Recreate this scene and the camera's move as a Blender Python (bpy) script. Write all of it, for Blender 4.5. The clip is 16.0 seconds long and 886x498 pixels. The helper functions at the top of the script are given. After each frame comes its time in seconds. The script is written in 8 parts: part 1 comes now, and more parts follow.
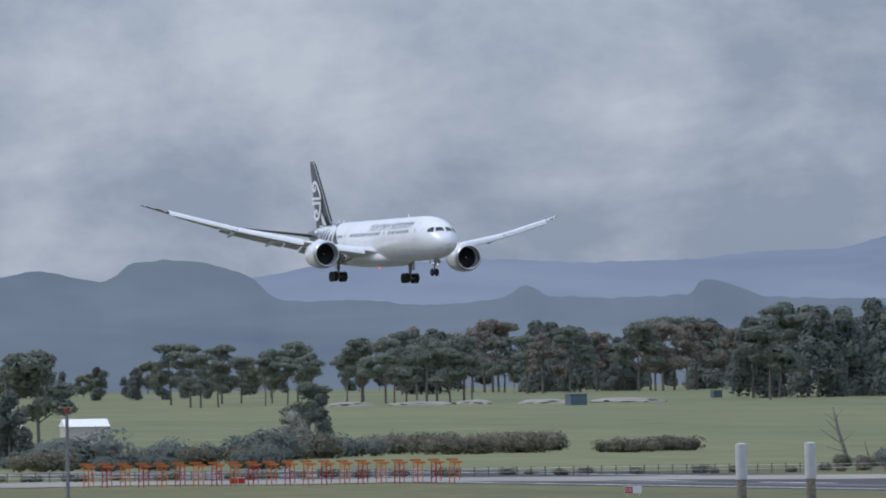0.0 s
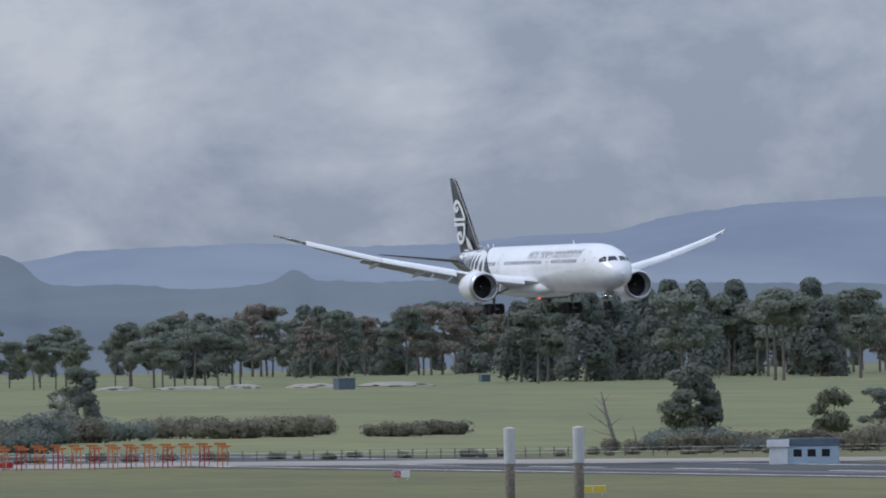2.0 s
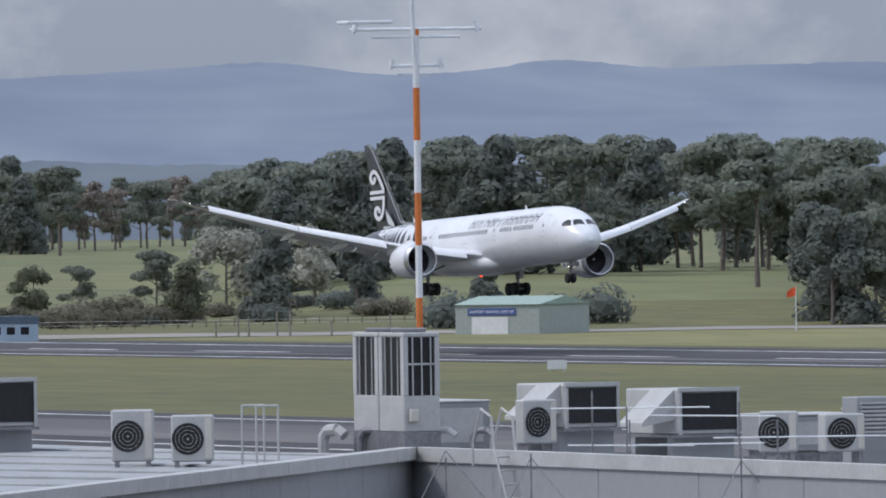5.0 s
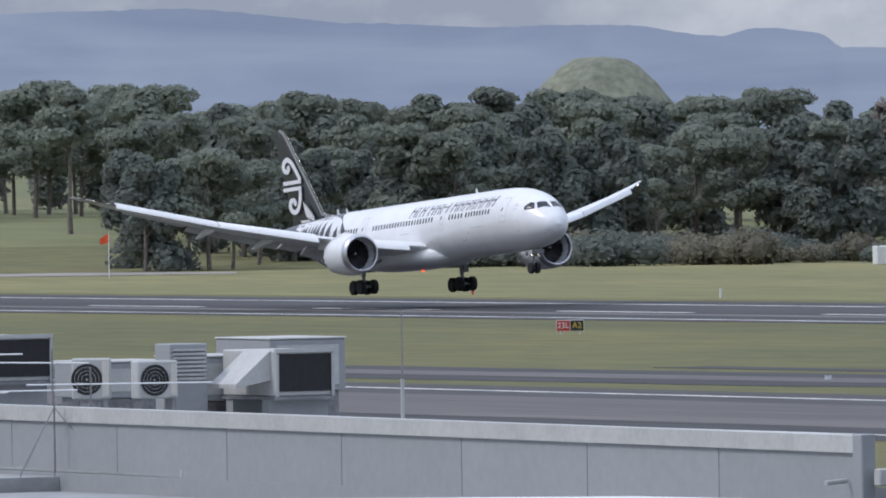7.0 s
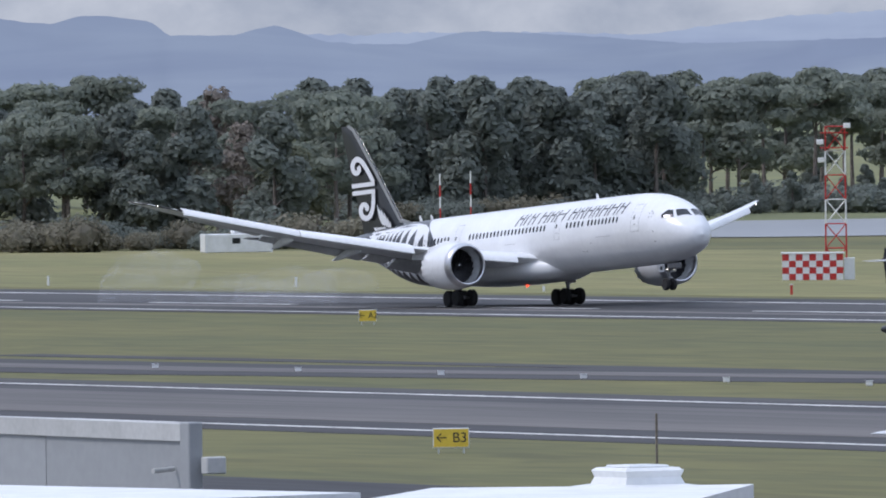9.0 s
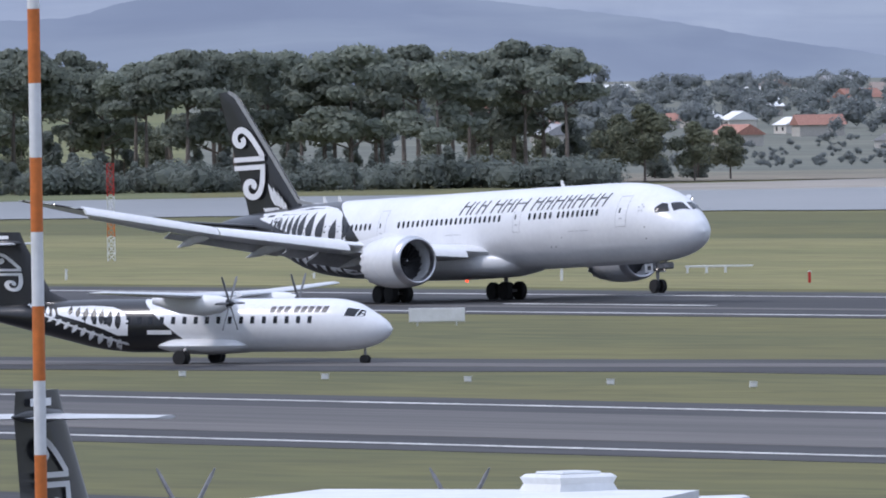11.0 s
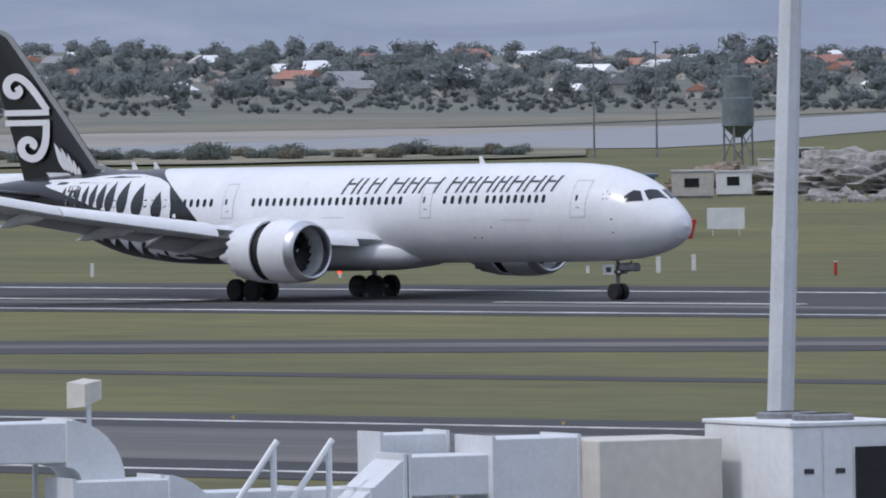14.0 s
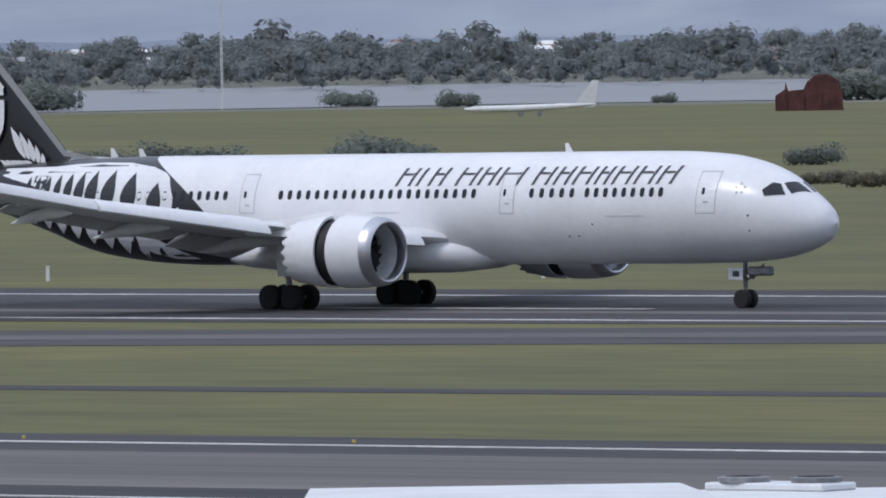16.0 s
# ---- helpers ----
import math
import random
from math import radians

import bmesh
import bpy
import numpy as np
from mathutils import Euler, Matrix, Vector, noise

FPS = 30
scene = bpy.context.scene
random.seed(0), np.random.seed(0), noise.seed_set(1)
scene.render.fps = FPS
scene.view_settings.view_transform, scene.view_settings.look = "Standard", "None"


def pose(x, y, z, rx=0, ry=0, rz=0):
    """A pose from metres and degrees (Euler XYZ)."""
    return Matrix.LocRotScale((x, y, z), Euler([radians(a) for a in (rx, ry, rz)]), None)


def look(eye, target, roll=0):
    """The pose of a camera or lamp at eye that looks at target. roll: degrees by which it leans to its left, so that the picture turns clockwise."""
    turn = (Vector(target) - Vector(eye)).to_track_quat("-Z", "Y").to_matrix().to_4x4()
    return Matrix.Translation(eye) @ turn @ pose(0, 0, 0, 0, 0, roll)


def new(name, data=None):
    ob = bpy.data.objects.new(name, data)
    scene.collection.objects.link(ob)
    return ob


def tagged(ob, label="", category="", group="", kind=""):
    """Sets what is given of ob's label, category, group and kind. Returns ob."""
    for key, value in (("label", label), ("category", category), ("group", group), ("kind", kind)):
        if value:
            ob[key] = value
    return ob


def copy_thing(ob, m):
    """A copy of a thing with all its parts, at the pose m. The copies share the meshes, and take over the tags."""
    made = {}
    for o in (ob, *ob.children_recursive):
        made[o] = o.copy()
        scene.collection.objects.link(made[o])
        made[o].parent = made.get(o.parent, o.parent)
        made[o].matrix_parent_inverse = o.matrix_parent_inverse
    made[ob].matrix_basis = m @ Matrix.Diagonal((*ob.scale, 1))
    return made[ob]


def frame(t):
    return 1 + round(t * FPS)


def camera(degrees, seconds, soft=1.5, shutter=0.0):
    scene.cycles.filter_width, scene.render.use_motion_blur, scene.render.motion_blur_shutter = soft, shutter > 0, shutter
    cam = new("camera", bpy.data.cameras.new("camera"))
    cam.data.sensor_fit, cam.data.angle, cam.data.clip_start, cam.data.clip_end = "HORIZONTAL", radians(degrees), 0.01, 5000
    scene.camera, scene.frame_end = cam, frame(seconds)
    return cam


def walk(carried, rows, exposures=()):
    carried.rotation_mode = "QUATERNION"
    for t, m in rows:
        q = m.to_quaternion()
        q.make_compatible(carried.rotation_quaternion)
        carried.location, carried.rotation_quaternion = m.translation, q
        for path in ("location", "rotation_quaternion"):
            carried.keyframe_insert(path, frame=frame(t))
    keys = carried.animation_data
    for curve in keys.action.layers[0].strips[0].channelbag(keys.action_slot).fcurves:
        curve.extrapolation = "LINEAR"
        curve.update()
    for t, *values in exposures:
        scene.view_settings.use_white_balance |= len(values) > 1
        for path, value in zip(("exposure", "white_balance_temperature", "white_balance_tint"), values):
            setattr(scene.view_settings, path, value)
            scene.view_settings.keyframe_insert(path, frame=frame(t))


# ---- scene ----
import collections

# ---- camera: a long lens on a roof terrace, panning after the landing aircraft ----
EYE = (0.0, 0.0, 14.9)
# seconds, heading from +y towards +x, tilt, lean (degrees)
PATH = [
    (0, -71.505, 0.561, 0.81),
    (0.5, -71.102, 0.513, 0.82),
    (1, -70.787, 0.488, 0.83),
    (1.5, -70.809, 0.475, 0.84),
    (2, -70.380, 0.469, 0.84),
    (2.5, -69.553, 0.381, 0.83),
    (3, -68.999, 0.268, 0.83),
    (3.2, -68.844, 0.227, 0.82),
    (5.3, -66.063, -0.305, 0.84),
    (5.5, -65.779, -0.393, 0.84),
    (6, -65.000, -0.448, 0.85),
    (6.5, -64.167, -0.463, 0.85),
    (7, -63.167, -0.486, 0.86),
    (7.5, -62.331, -0.519, 0.86),
    (8, -61.515, -0.520, 0.86),
    (8.5, -60.718, -0.546, 0.77),
    (9, -59.903, -0.588, 0.68),
    (9.5, -58.880, -0.635, 0.75),
    (9.8, -58.161, -0.656, 0.79),
    (10.2, -57.093, -0.681, 0.84),
    (12.3, -51.892, -0.802, 0.97),
    (12.5, -51.273, -0.816, 1.00),
    (13, -49.723, -0.840, 1.06),
    (13.5, -47.464, -0.903, 0.94),
    (14, -45.679, -0.953, 0.82),
    (14.2, -44.908, -0.972, 0.77),
    (14.5, -43.847, -0.956, 0.70),
    (15, -42.422, -1.017, 0.75),
    (15.2, -41.399, -1.087, 0.77),
    (15.5, -40.204, -1.100, 0.80),
    (16, -38.243, -1.071, 0.86),
]


def aim(pan, tilt, lean):
    a, b = radians(pan), radians(tilt)
    target = (EYE[0] + math.sin(a) * math.cos(b), EYE[1] + math.cos(a) * math.cos(b), EYE[2] + math.sin(b))
    return look(EYE, target, -lean)


cam = camera(4.302, 16.0, soft=1.9)
walk(cam, [(t, aim(p, q, r)) for t, p, q, r in PATH], [(0, 0.0, 6050, 13), (3.2, 0.0, 6250, 14), (5.3, 0.15, 6350, 15), (8.0, 0.2, 6250, 15), (10.2, 0.24, 6100, 18), (12.3, 0.12, 6100, 17), (14, -0.06, 6250, 17), (15, -0.15, 6300, 16), (16, -0.1, 6300, 16)])

# ---- sky, sun, exposure ----
world = bpy.data.worlds.new("sky")
scene.world = world
world.use_nodes = True


def build_sky():
    nt = world.node_tree
    nt.nodes.clear()
    out = nt.nodes.new("ShaderNodeOutputWorld")
    bg = nt.nodes.new("ShaderNodeBackground")
    sky = nt.nodes.new("ShaderNodeTexSky")
    sky.sky_type, sky.sun_disc = "NISHITA", False
    sky.sun_elevation, sky.sun_rotation = radians(48), radians(-160)
    coord = nt.nodes.new("ShaderNodeTexCoord")
    mp = nt.nodes.new("ShaderNodeMapping")
    mp.inputs["Scale"].default_value = (38, 38, 62)
    n1 = nt.nodes.new("ShaderNodeTexNoise")
    n1.inputs["Scale"].default_value, n1.inputs["Detail"].default_value = 1.0, 9
    n1.inputs["Roughness"].default_value, n1.inputs["Distortion"].default_value = 0.58, 0.15
    ramp = nt.nodes.new("ShaderNodeValToRGB")
    ramp.color_ramp.elements[0].position, ramp.color_ramp.elements[0].color = 0.42, (2.5, 3.0, 3.8, 1)
    ramp.color_ramp.elements[1].position, ramp.color_ramp.elements[1].color = 0.66, (4.7, 5.1, 5.6, 1)
    mix = nt.nodes.new("ShaderNodeMix")
    mix.data_type = "RGBA"
    mix.inputs["Factor"].default_value = 0.88
    lk = nt.links.new
    lk(coord.outputs["Generated"], mp.inputs["Vector"])
    lk(mp.outputs["Vector"], n1.inputs["Vector"])
    lk(n1.outputs["Fac"], ramp.inputs["Fac"])
    lk(sky.outputs["Color"], mix.inputs["A"])
    lk(ramp.outputs["Color"], mix.inputs["B"])
    # under broken cloud the sky brightens smoothly from the horizon to overhead
    sep, gain = nt.nodes.new("ShaderNodeSeparateXYZ"), nt.nodes.new("ShaderNodeMapRange")
    gain.inputs["From Min"].default_value, gain.inputs["From Max"].default_value = 0.0, 1.0
    gain.inputs["To Min"].default_value, gain.inputs["To Max"].default_value = 1.0, 3.0
    lift = nt.nodes.new("ShaderNodeVectorMath")
    lift.operation = "SCALE"
    lk(coord.outputs["Generated"], sep.inputs["Vector"])
    lk(sep.outputs["Z"], gain.inputs["Value"])
    lk(mix.outputs["Result"], lift.inputs[0])
    lk(gain.outputs["Result"], lift.inputs["Scale"])
    lk(lift.outputs["Vector"], bg.inputs["Color"])
    bg.inputs["Strength"].default_value = 0.1
    lk(bg.outputs[0], out.inputs[0])


build_sky()
sun = new("sun", bpy.data.lights.new("sun", "SUN"))
sun.data.energy, sun.data.angle, sun.data.color = 1.35, radians(5), (1.0, 0.96, 0.9)
SUN_AZ, SUN_EL = radians(-160), radians(48)
sun.matrix_world = look((0, 0, 200), (-math.sin(SUN_AZ) * math.cos(SUN_EL), -math.cos(SUN_AZ) * math.cos(SUN_EL), 200 - math.sin(SUN_EL)))


# ---- materials ----
def mat(name, base, rough=0.6, metal=0.0, var=0.12, scale=2.0, fine=12.0, bump=0.0, tint=None, stretch=(1, 1, 1), per_object=0.0, emit=None, coat=0.0, world_space=False, warp=0.0):
    """A surface with two scales of variation in colour and gloss, and fine relief."""
    m = bpy.data.materials.new(name)
    m.use_nodes = True
    nt = m.node_tree
    b = nt.nodes["Principled BSDF"]
    b.inputs["Roughness"].default_value, b.inputs["Metallic"].default_value = rough, metal
    b.inputs["Coat Weight"].default_value = coat
    lk = nt.links.new
    if emit:
        b.inputs["Emission Color"].default_value, b.inputs["Emission Strength"].default_value = (*emit[0], 1), emit[1]
    if world_space:
        src = nt.nodes.new("ShaderNodeNewGeometry").outputs["Position"]
    else:
        src = nt.nodes.new("ShaderNodeTexCoord").outputs["Object"]
    mp = nt.nodes.new("ShaderNodeMapping")
    mp.inputs["Scale"].default_value = stretch
    lk(src, mp.inputs["Vector"])
    na, nb = nt.nodes.new("ShaderNodeTexNoise"), nt.nodes.new("ShaderNodeTexNoise")
    for n, s, d in ((na, scale, 5), (nb, fine, 6)):
        n.inputs["Scale"].default_value, n.inputs["Detail"].default_value = s, d
        n.inputs["Distortion"].default_value = warp
        lk(mp.outputs["Vector"], n.inputs["Vector"])
    c2 = tint or tuple(c * 0.6 for c in base)
    mx = nt.nodes.new("ShaderNodeMix")
    mx.data_type = "RGBA"
    mx.inputs["A"].default_value, mx.inputs["B"].default_value = (*base, 1), (*c2, 1)
    r1 = nt.nodes.new("ShaderNodeMapRange")
    r1.inputs["From Min"].default_value, r1.inputs["From Max"].default_value = 0.35, 0.65
    lk(na.outputs["Fac"], r1.inputs["Value"])
    r1.inputs["To Max"].default_value = 1.0 if tint else min(1, var * 4)
    lk(r1.outputs["Result"], mx.inputs["Factor"])
    hs = nt.nodes.new("ShaderNodeHueSaturation")
    r2 = nt.nodes.new("ShaderNodeMapRange")
    r2.inputs["From Min"].default_value, r2.inputs["From Max"].default_value = 0.3, 0.7
    r2.inputs["To Min"].default_value, r2.inputs["To Max"].default_value = 1 - var, 1 + var
    lk(nb.outputs["Fac"], r2.inputs["Value"])
    val = r2.outputs["Result"]
    if per_object:
        oi = nt.nodes.new("ShaderNodeObjectInfo")
        r3 = nt.nodes.new("ShaderNodeMapRange")
        r3.inputs["To Min"].default_value, r3.inputs["To Max"].default_value = 1 - per_object, 1 + per_object
        lk(oi.outputs["Random"], r3.inputs["Value"])
        mu = nt.nodes.new("ShaderNodeMath")
        mu.operation = "MULTIPLY"
        lk(val, mu.inputs[0])
        lk(r3.outputs["Result"], mu.inputs[1])
        val = mu.outputs[0]
    lk(val, hs.inputs["Value"])
    lk(mx.outputs["Result"], hs.inputs["Color"])
    lk(hs.outputs["Color"], b.inputs["Base Color"])
    if bump:
        bp = nt.nodes.new("ShaderNodeBump")
        bp.inputs["Strength"].default_value = bump
        lk(nb.outputs["Fac"], bp.inputs["Height"])
        lk(bp.outputs["Normal"], b.inputs["Normal"])
    return m


def leafy(name, base, dark, per_object=0.2, var=0.3):
    """Foliage: each clump has its own shade, and lets some light through."""
    m = bpy.data.materials.new(name)
    m.use_nodes = True
    nt = m.node_tree
    b = nt.nodes["Principled BSDF"]
    b.inputs["Roughness"].default_value = 0.75
    b.inputs["Specular IOR Level"].default_value = 0.15
    lk = nt.links.new
    geo, oi = nt.nodes.new("ShaderNodeNewGeometry"), nt.nodes.new("ShaderNodeObjectInfo")
    mx = nt.nodes.new("ShaderNodeMix")
    mx.data_type = "RGBA"
    mx.inputs["A"].default_value, mx.inputs["B"].default_value = (*dark, 1), (*base, 1)
    lk(geo.outputs["Random Per Island"], mx.inputs["Factor"])
    hs = nt.nodes.new("ShaderNodeHueSaturation")
    r = nt.nodes.new("ShaderNodeMapRange")
    r.inputs["To Min"].default_value, r.inputs["To Max"].default_value = 1 - per_object, 1 + per_object
    lk(oi.outputs["Random"], r.inputs["Value"])
    lk(r.outputs["Result"], hs.inputs["Value"])
    lk(mx.outputs["Result"], hs.inputs["Color"])
    lk(hs.outputs["Color"], b.inputs["Base Color"])
    tr, mxs = nt.nodes.new("ShaderNodeBsdfTranslucent"), nt.nodes.new("ShaderNodeMixShader")
    mxs.inputs["Fac"].default_value = 0.45
    lk(hs.outputs["Color"], tr.inputs["Color"])
    lk(b.outputs[0], mxs.inputs[1])
    lk(tr.outputs[0], mxs.inputs[2])
    lk(mxs.outputs[0], nt.nodes["Material Output"].inputs["Surface"])
    return m


def misty(name, colour, amount):
    m = bpy.data.materials.new(name)
    m.use_nodes = True
    nt = m.node_tree
    b = nt.nodes["Principled BSDF"]
    b.inputs["Base Color"].default_value, b.inputs["Roughness"].default_value = (*colour, 1), 1.0
    b.inputs["Specular IOR Level"].default_value = 0.0
    n, r = nt.nodes.new("ShaderNodeTexNoise"), nt.nodes.new("ShaderNodeMapRange")
    n.inputs["Scale"].default_value, n.inputs["Detail"].default_value = 0.35, 4
    r.inputs["From Min"].default_value, r.inputs["From Max"].default_value, r.inputs["To Max"].default_value = 0.3, 0.7, amount
    nt.links.new(nt.nodes.new("ShaderNodeTexCoord").outputs["Object"], n.inputs["Vector"])
    nt.links.new(n.outputs["Fac"], r.inputs["Value"])
    nt.links.new(r.outputs["Result"], b.inputs["Alpha"])
    return m


WHITE = mat("white_aircraft_paint", (0.78, 0.79, 0.8), 0.28, var=0.03, scale=0.4, fine=3, tint=(0.72, 0.73, 0.745), coat=0.3)
BLACK = mat("black_aircraft_paint", (0.012, 0.013, 0.016), 0.3, var=0.2, scale=0.5, fine=4, coat=0.3)
WINGGREY = mat("light_grey_wing_paint", (0.72, 0.73, 0.74), 0.35, var=0.06, scale=0.5, fine=3)
PALEGREY = mat("pale_grey_flap_paint", (0.6, 0.61, 0.62), 0.42, var=0.1, scale=0.6, fine=3)
METAL = mat("bare_metal_lip", (0.6, 0.6, 0.62), 0.32, 0.9, var=0.06)
STEEL = mat("dark_gear_steel", (0.28, 0.28, 0.29), 0.45, 0.5, var=0.2)
RUBBER = mat("tyre_rubber", (0.018, 0.018, 0.019), 0.8, var=0.2)
DARKHOLE = mat("dark_engine_inside", (0.02, 0.02, 0.022), 0.6, var=0.2)
FANGREY = mat("grey_fan_blade", (0.06, 0.06, 0.065), 0.4, 0.6, var=0.2)
GLASS = mat("dark_cockpit_glass", (0.012, 0.014, 0.018), 0.12, var=0.05)
LINEGREY = mat("grey_panel_line", (0.42, 0.43, 0.44), 0.5, var=0.1)
LETTER = mat("charcoal_lettering", (0.05, 0.052, 0.06), 0.4, var=0.1)
REDLAMP = mat("red_beacon", (0.6, 0.02, 0.01), 0.3, emit=((1, 0.08, 0.03), 2.0))
LANDLAMP = mat("landing_light", (1, 1, 1), 0.3, emit=((1, 0.93, 0.8), 3.0))
GALV = mat("galvanised_steel", (0.7, 0.72, 0.73), 0.42, 0.1, var=0.05, scale=3, fine=20)
WHITEMETAL = mat("white_painted_metal", (0.75, 0.76, 0.76), 0.45, var=0.05, scale=1.2, fine=9, tint=(0.66, 0.67, 0.66))
CREAM = mat("cream_painted_metal", (0.6, 0.57, 0.5), 0.5, var=0.06, scale=1.0, fine=7)
ROOFGREY = mat("pale_grey_wall_panel", (0.29, 0.3, 0.305), 0.55, var=0.05, scale=0.5, fine=5, tint=(0.28, 0.29, 0.295), per_object=0.04)
ROOFTOP = mat("weathered_roof_sheet", (0.34, 0.35, 0.35), 0.55, var=0.08, scale=0.7, fine=6, tint=(0.27, 0.28, 0.28))
PLANTGREY = mat("pale_plant_casing", (0.46, 0.46, 0.445), 0.5, var=0.07, scale=1.2, fine=9, tint=(0.4, 0.4, 0.385))
GRILLE = mat("black_coil_grille", (0.014, 0.014, 0.015), 0.6, var=0.3, scale=8, fine=40)
ORANGE = mat("orange_paint", (0.62, 0.17, 0.03), 0.5, var=0.1)
REDP = mat("red_paint", (0.5, 0.03, 0.025), 0.5, var=0.15)
YELLOWP = mat("yellow_sign_face", (0.7, 0.5, 0.05), 0.5, var=0.06)
BLACKP = mat("black_sign_face", (0.02, 0.02, 0.02), 0.5, var=0.1)
WOODPOST = mat("weathered_post_wood", (0.2, 0.17, 0.13), 0.85, var=0.3, scale=3, fine=20)
BARK = mat("grey_brown_bark", (0.2, 0.17, 0.15), 0.9, var=0.3, scale=1.5, fine=8)
DEADWOOD = mat("bleached_dead_wood", (0.3, 0.27, 0.23), 0.9, var=0.25, scale=1.5, fine=8)
# pine and cypress bases paled and greyed: distance haze put into the colour
PINE = leafy("pine_needles", (0.26, 0.285, 0.23), (0.2, 0.225, 0.19), 0.14)
MACRO = leafy("dark_cypress_foliage", (0.215, 0.24, 0.21), (0.175, 0.197, 0.178), 0.14)
OLIVE = leafy("olive_foliage", (0.24, 0.25, 0.17), (0.13, 0.145, 0.105))
BROWNLEAF = leafy("brown_dry_foliage", (0.33, 0.29, 0.25), (0.18, 0.16, 0.14))
BLOSSOM = leafy("pale_blossom_foliage", (0.5, 0.49, 0.44), (0.25, 0.26, 0.2))
SCRUB = leafy("scrub_foliage", (0.27, 0.25, 0.19), (0.14, 0.135, 0.1))
# far shore leaves: air haze painted into the base as a grey-blue tint
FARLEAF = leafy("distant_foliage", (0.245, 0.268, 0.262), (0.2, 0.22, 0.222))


# ---- small builders ----
def part(name, bm, material, parent, label="", smooth=False):
    me = bpy.data.meshes.new(name)
    bm.normal_update()
    bm.to_mesh(me)
    bm.free()
    me.materials.append(material)
    if smooth:
        me.polygons.foreach_set("use_smooth", [True] * len(me.polygons))
        me.set_sharp_from_angle(angle=radians(38))
    ob = new(name, me)
    if parent:
        ob.parent = parent
    if label:
        ob["label"] = label
    return ob


def share(ob, m, parent):
    """Another object on the same mesh, at pose m under parent."""
    o = new(ob.name.split(".")[0], ob.data)
    o.parent = parent
    o.matrix_basis = m
    if "label" in ob:
        o["label"] = ob["label"]
    return o


def box(bm, c, s, m=None):
    mx = Matrix.Translation(c) @ Matrix.Diagonal((*s, 1))
    if m:
        mx = m @ mx
    return bmesh.ops.create_cube(bm, size=1.0, matrix=mx)["verts"]


def bevel(bm, w, seg=1):
    bmesh.ops.bevel(bm, geom=bm.edges[:], offset=w, segments=seg, affect="EDGES", clamp_overlap=True)


def rod(bm, a, b, r, r2=None, n=8, caps=True):
    a, b = Vector(a), Vector(b)
    d = b - a
    m = Matrix.Translation((a + b) / 2) @ d.to_track_quat("Z", "Y").to_matrix().to_4x4()
    bmesh.ops.create_cone(bm, cap_ends=caps, segments=n, radius1=r, radius2=r if r2 is None else r2, depth=d.length, matrix=m)


def rings(bm, rows, close=True, cap=True):
    """Skin a list of vertex rings (each a list of points)."""
    made = [[bm.verts.new(p) for p in row] for row in rows]
    for a, b in zip(made, made[1:]):
        n = len(a)
        for i in range(n if close else n - 1):
            j = (i + 1) % n
            bm.faces.new((a[i], a[j], b[j], b[i]))
    if cap and close:
        bm.faces.new(made[0][::-1])
        bm.faces.new(made[-1])
    bmesh.ops.recalc_face_normals(bm, faces=bm.faces[:])
    return made


def turned(profile, n=40, axis="X", centre=(0, 0, 0), cap=False):
    """A lathe: profile of (along, radius)."""
    bm = bmesh.new()
    rows = []
    for u, r in profile:
        row = []
        for i in range(n):
            a = 2 * math.pi * i / n
            c, s = r * math.cos(a), r * math.sin(a)
            p = {"X": (u, c, s), "Y": (c, u, s), "Z": (c, s, u)}[axis]
            row.append(Vector(p) + Vector(centre))
        rows.append(row)
    rings(bm, rows, cap=cap)
    return bm


def thing(name, x, y, z=0.0, rz=0.0):
    ob = new(name)
    ob.matrix_basis = pose(x, y, z, 0, 0, rz)
    ob.empty_display_size = 0.5
    return ob


# ---- aircraft ----
def smooth_at(table, a):
    """Values of a table of rows (a, ...) at a, by a monotone cubic through the rows."""
    rows = table
    if a <= rows[0][0]:
        return rows[0][1:]
    if a >= rows[-1][0]:
        return rows[-1][1:]
    for i in range(len(rows) - 1):
        if rows[i][0] <= a <= rows[i + 1][0]:
            break
    p, q = rows[i], rows[i + 1]
    h = q[0] - p[0]
    t = (a - p[0]) / h
    out = []
    for k in range(1, len(p)):
        d = (q[k] - p[k]) / h

        def slope(j):
            if j == 0 or j == len(rows) - 1:
                return (rows[min(j + 1, len(rows) - 1)][k] - rows[max(j - 1, 0)][k]) / (rows[min(j + 1, len(rows) - 1)][0] - rows[max(j - 1, 0)][0])
            d0 = (rows[j][k] - rows[j - 1][k]) / (rows[j][0] - rows[j - 1][0])
            d1 = (rows[j + 1][k] - rows[j][k]) / (rows[j + 1][0] - rows[j][0])
            return 0.0 if d0 * d1 <= 0 else 2 * d0 * d1 / (d0 + d1)
        m0, m1 = slope(i), slope(i + 1)
        out.append((2 * t**3 - 3 * t**2 + 1) * p[k] + (t**3 - 2 * t**2 + t) * h * m0 + (-2 * t**3 + 3 * t**2) * q[k] + (t**3 - t**2) * h * m1)
    return out


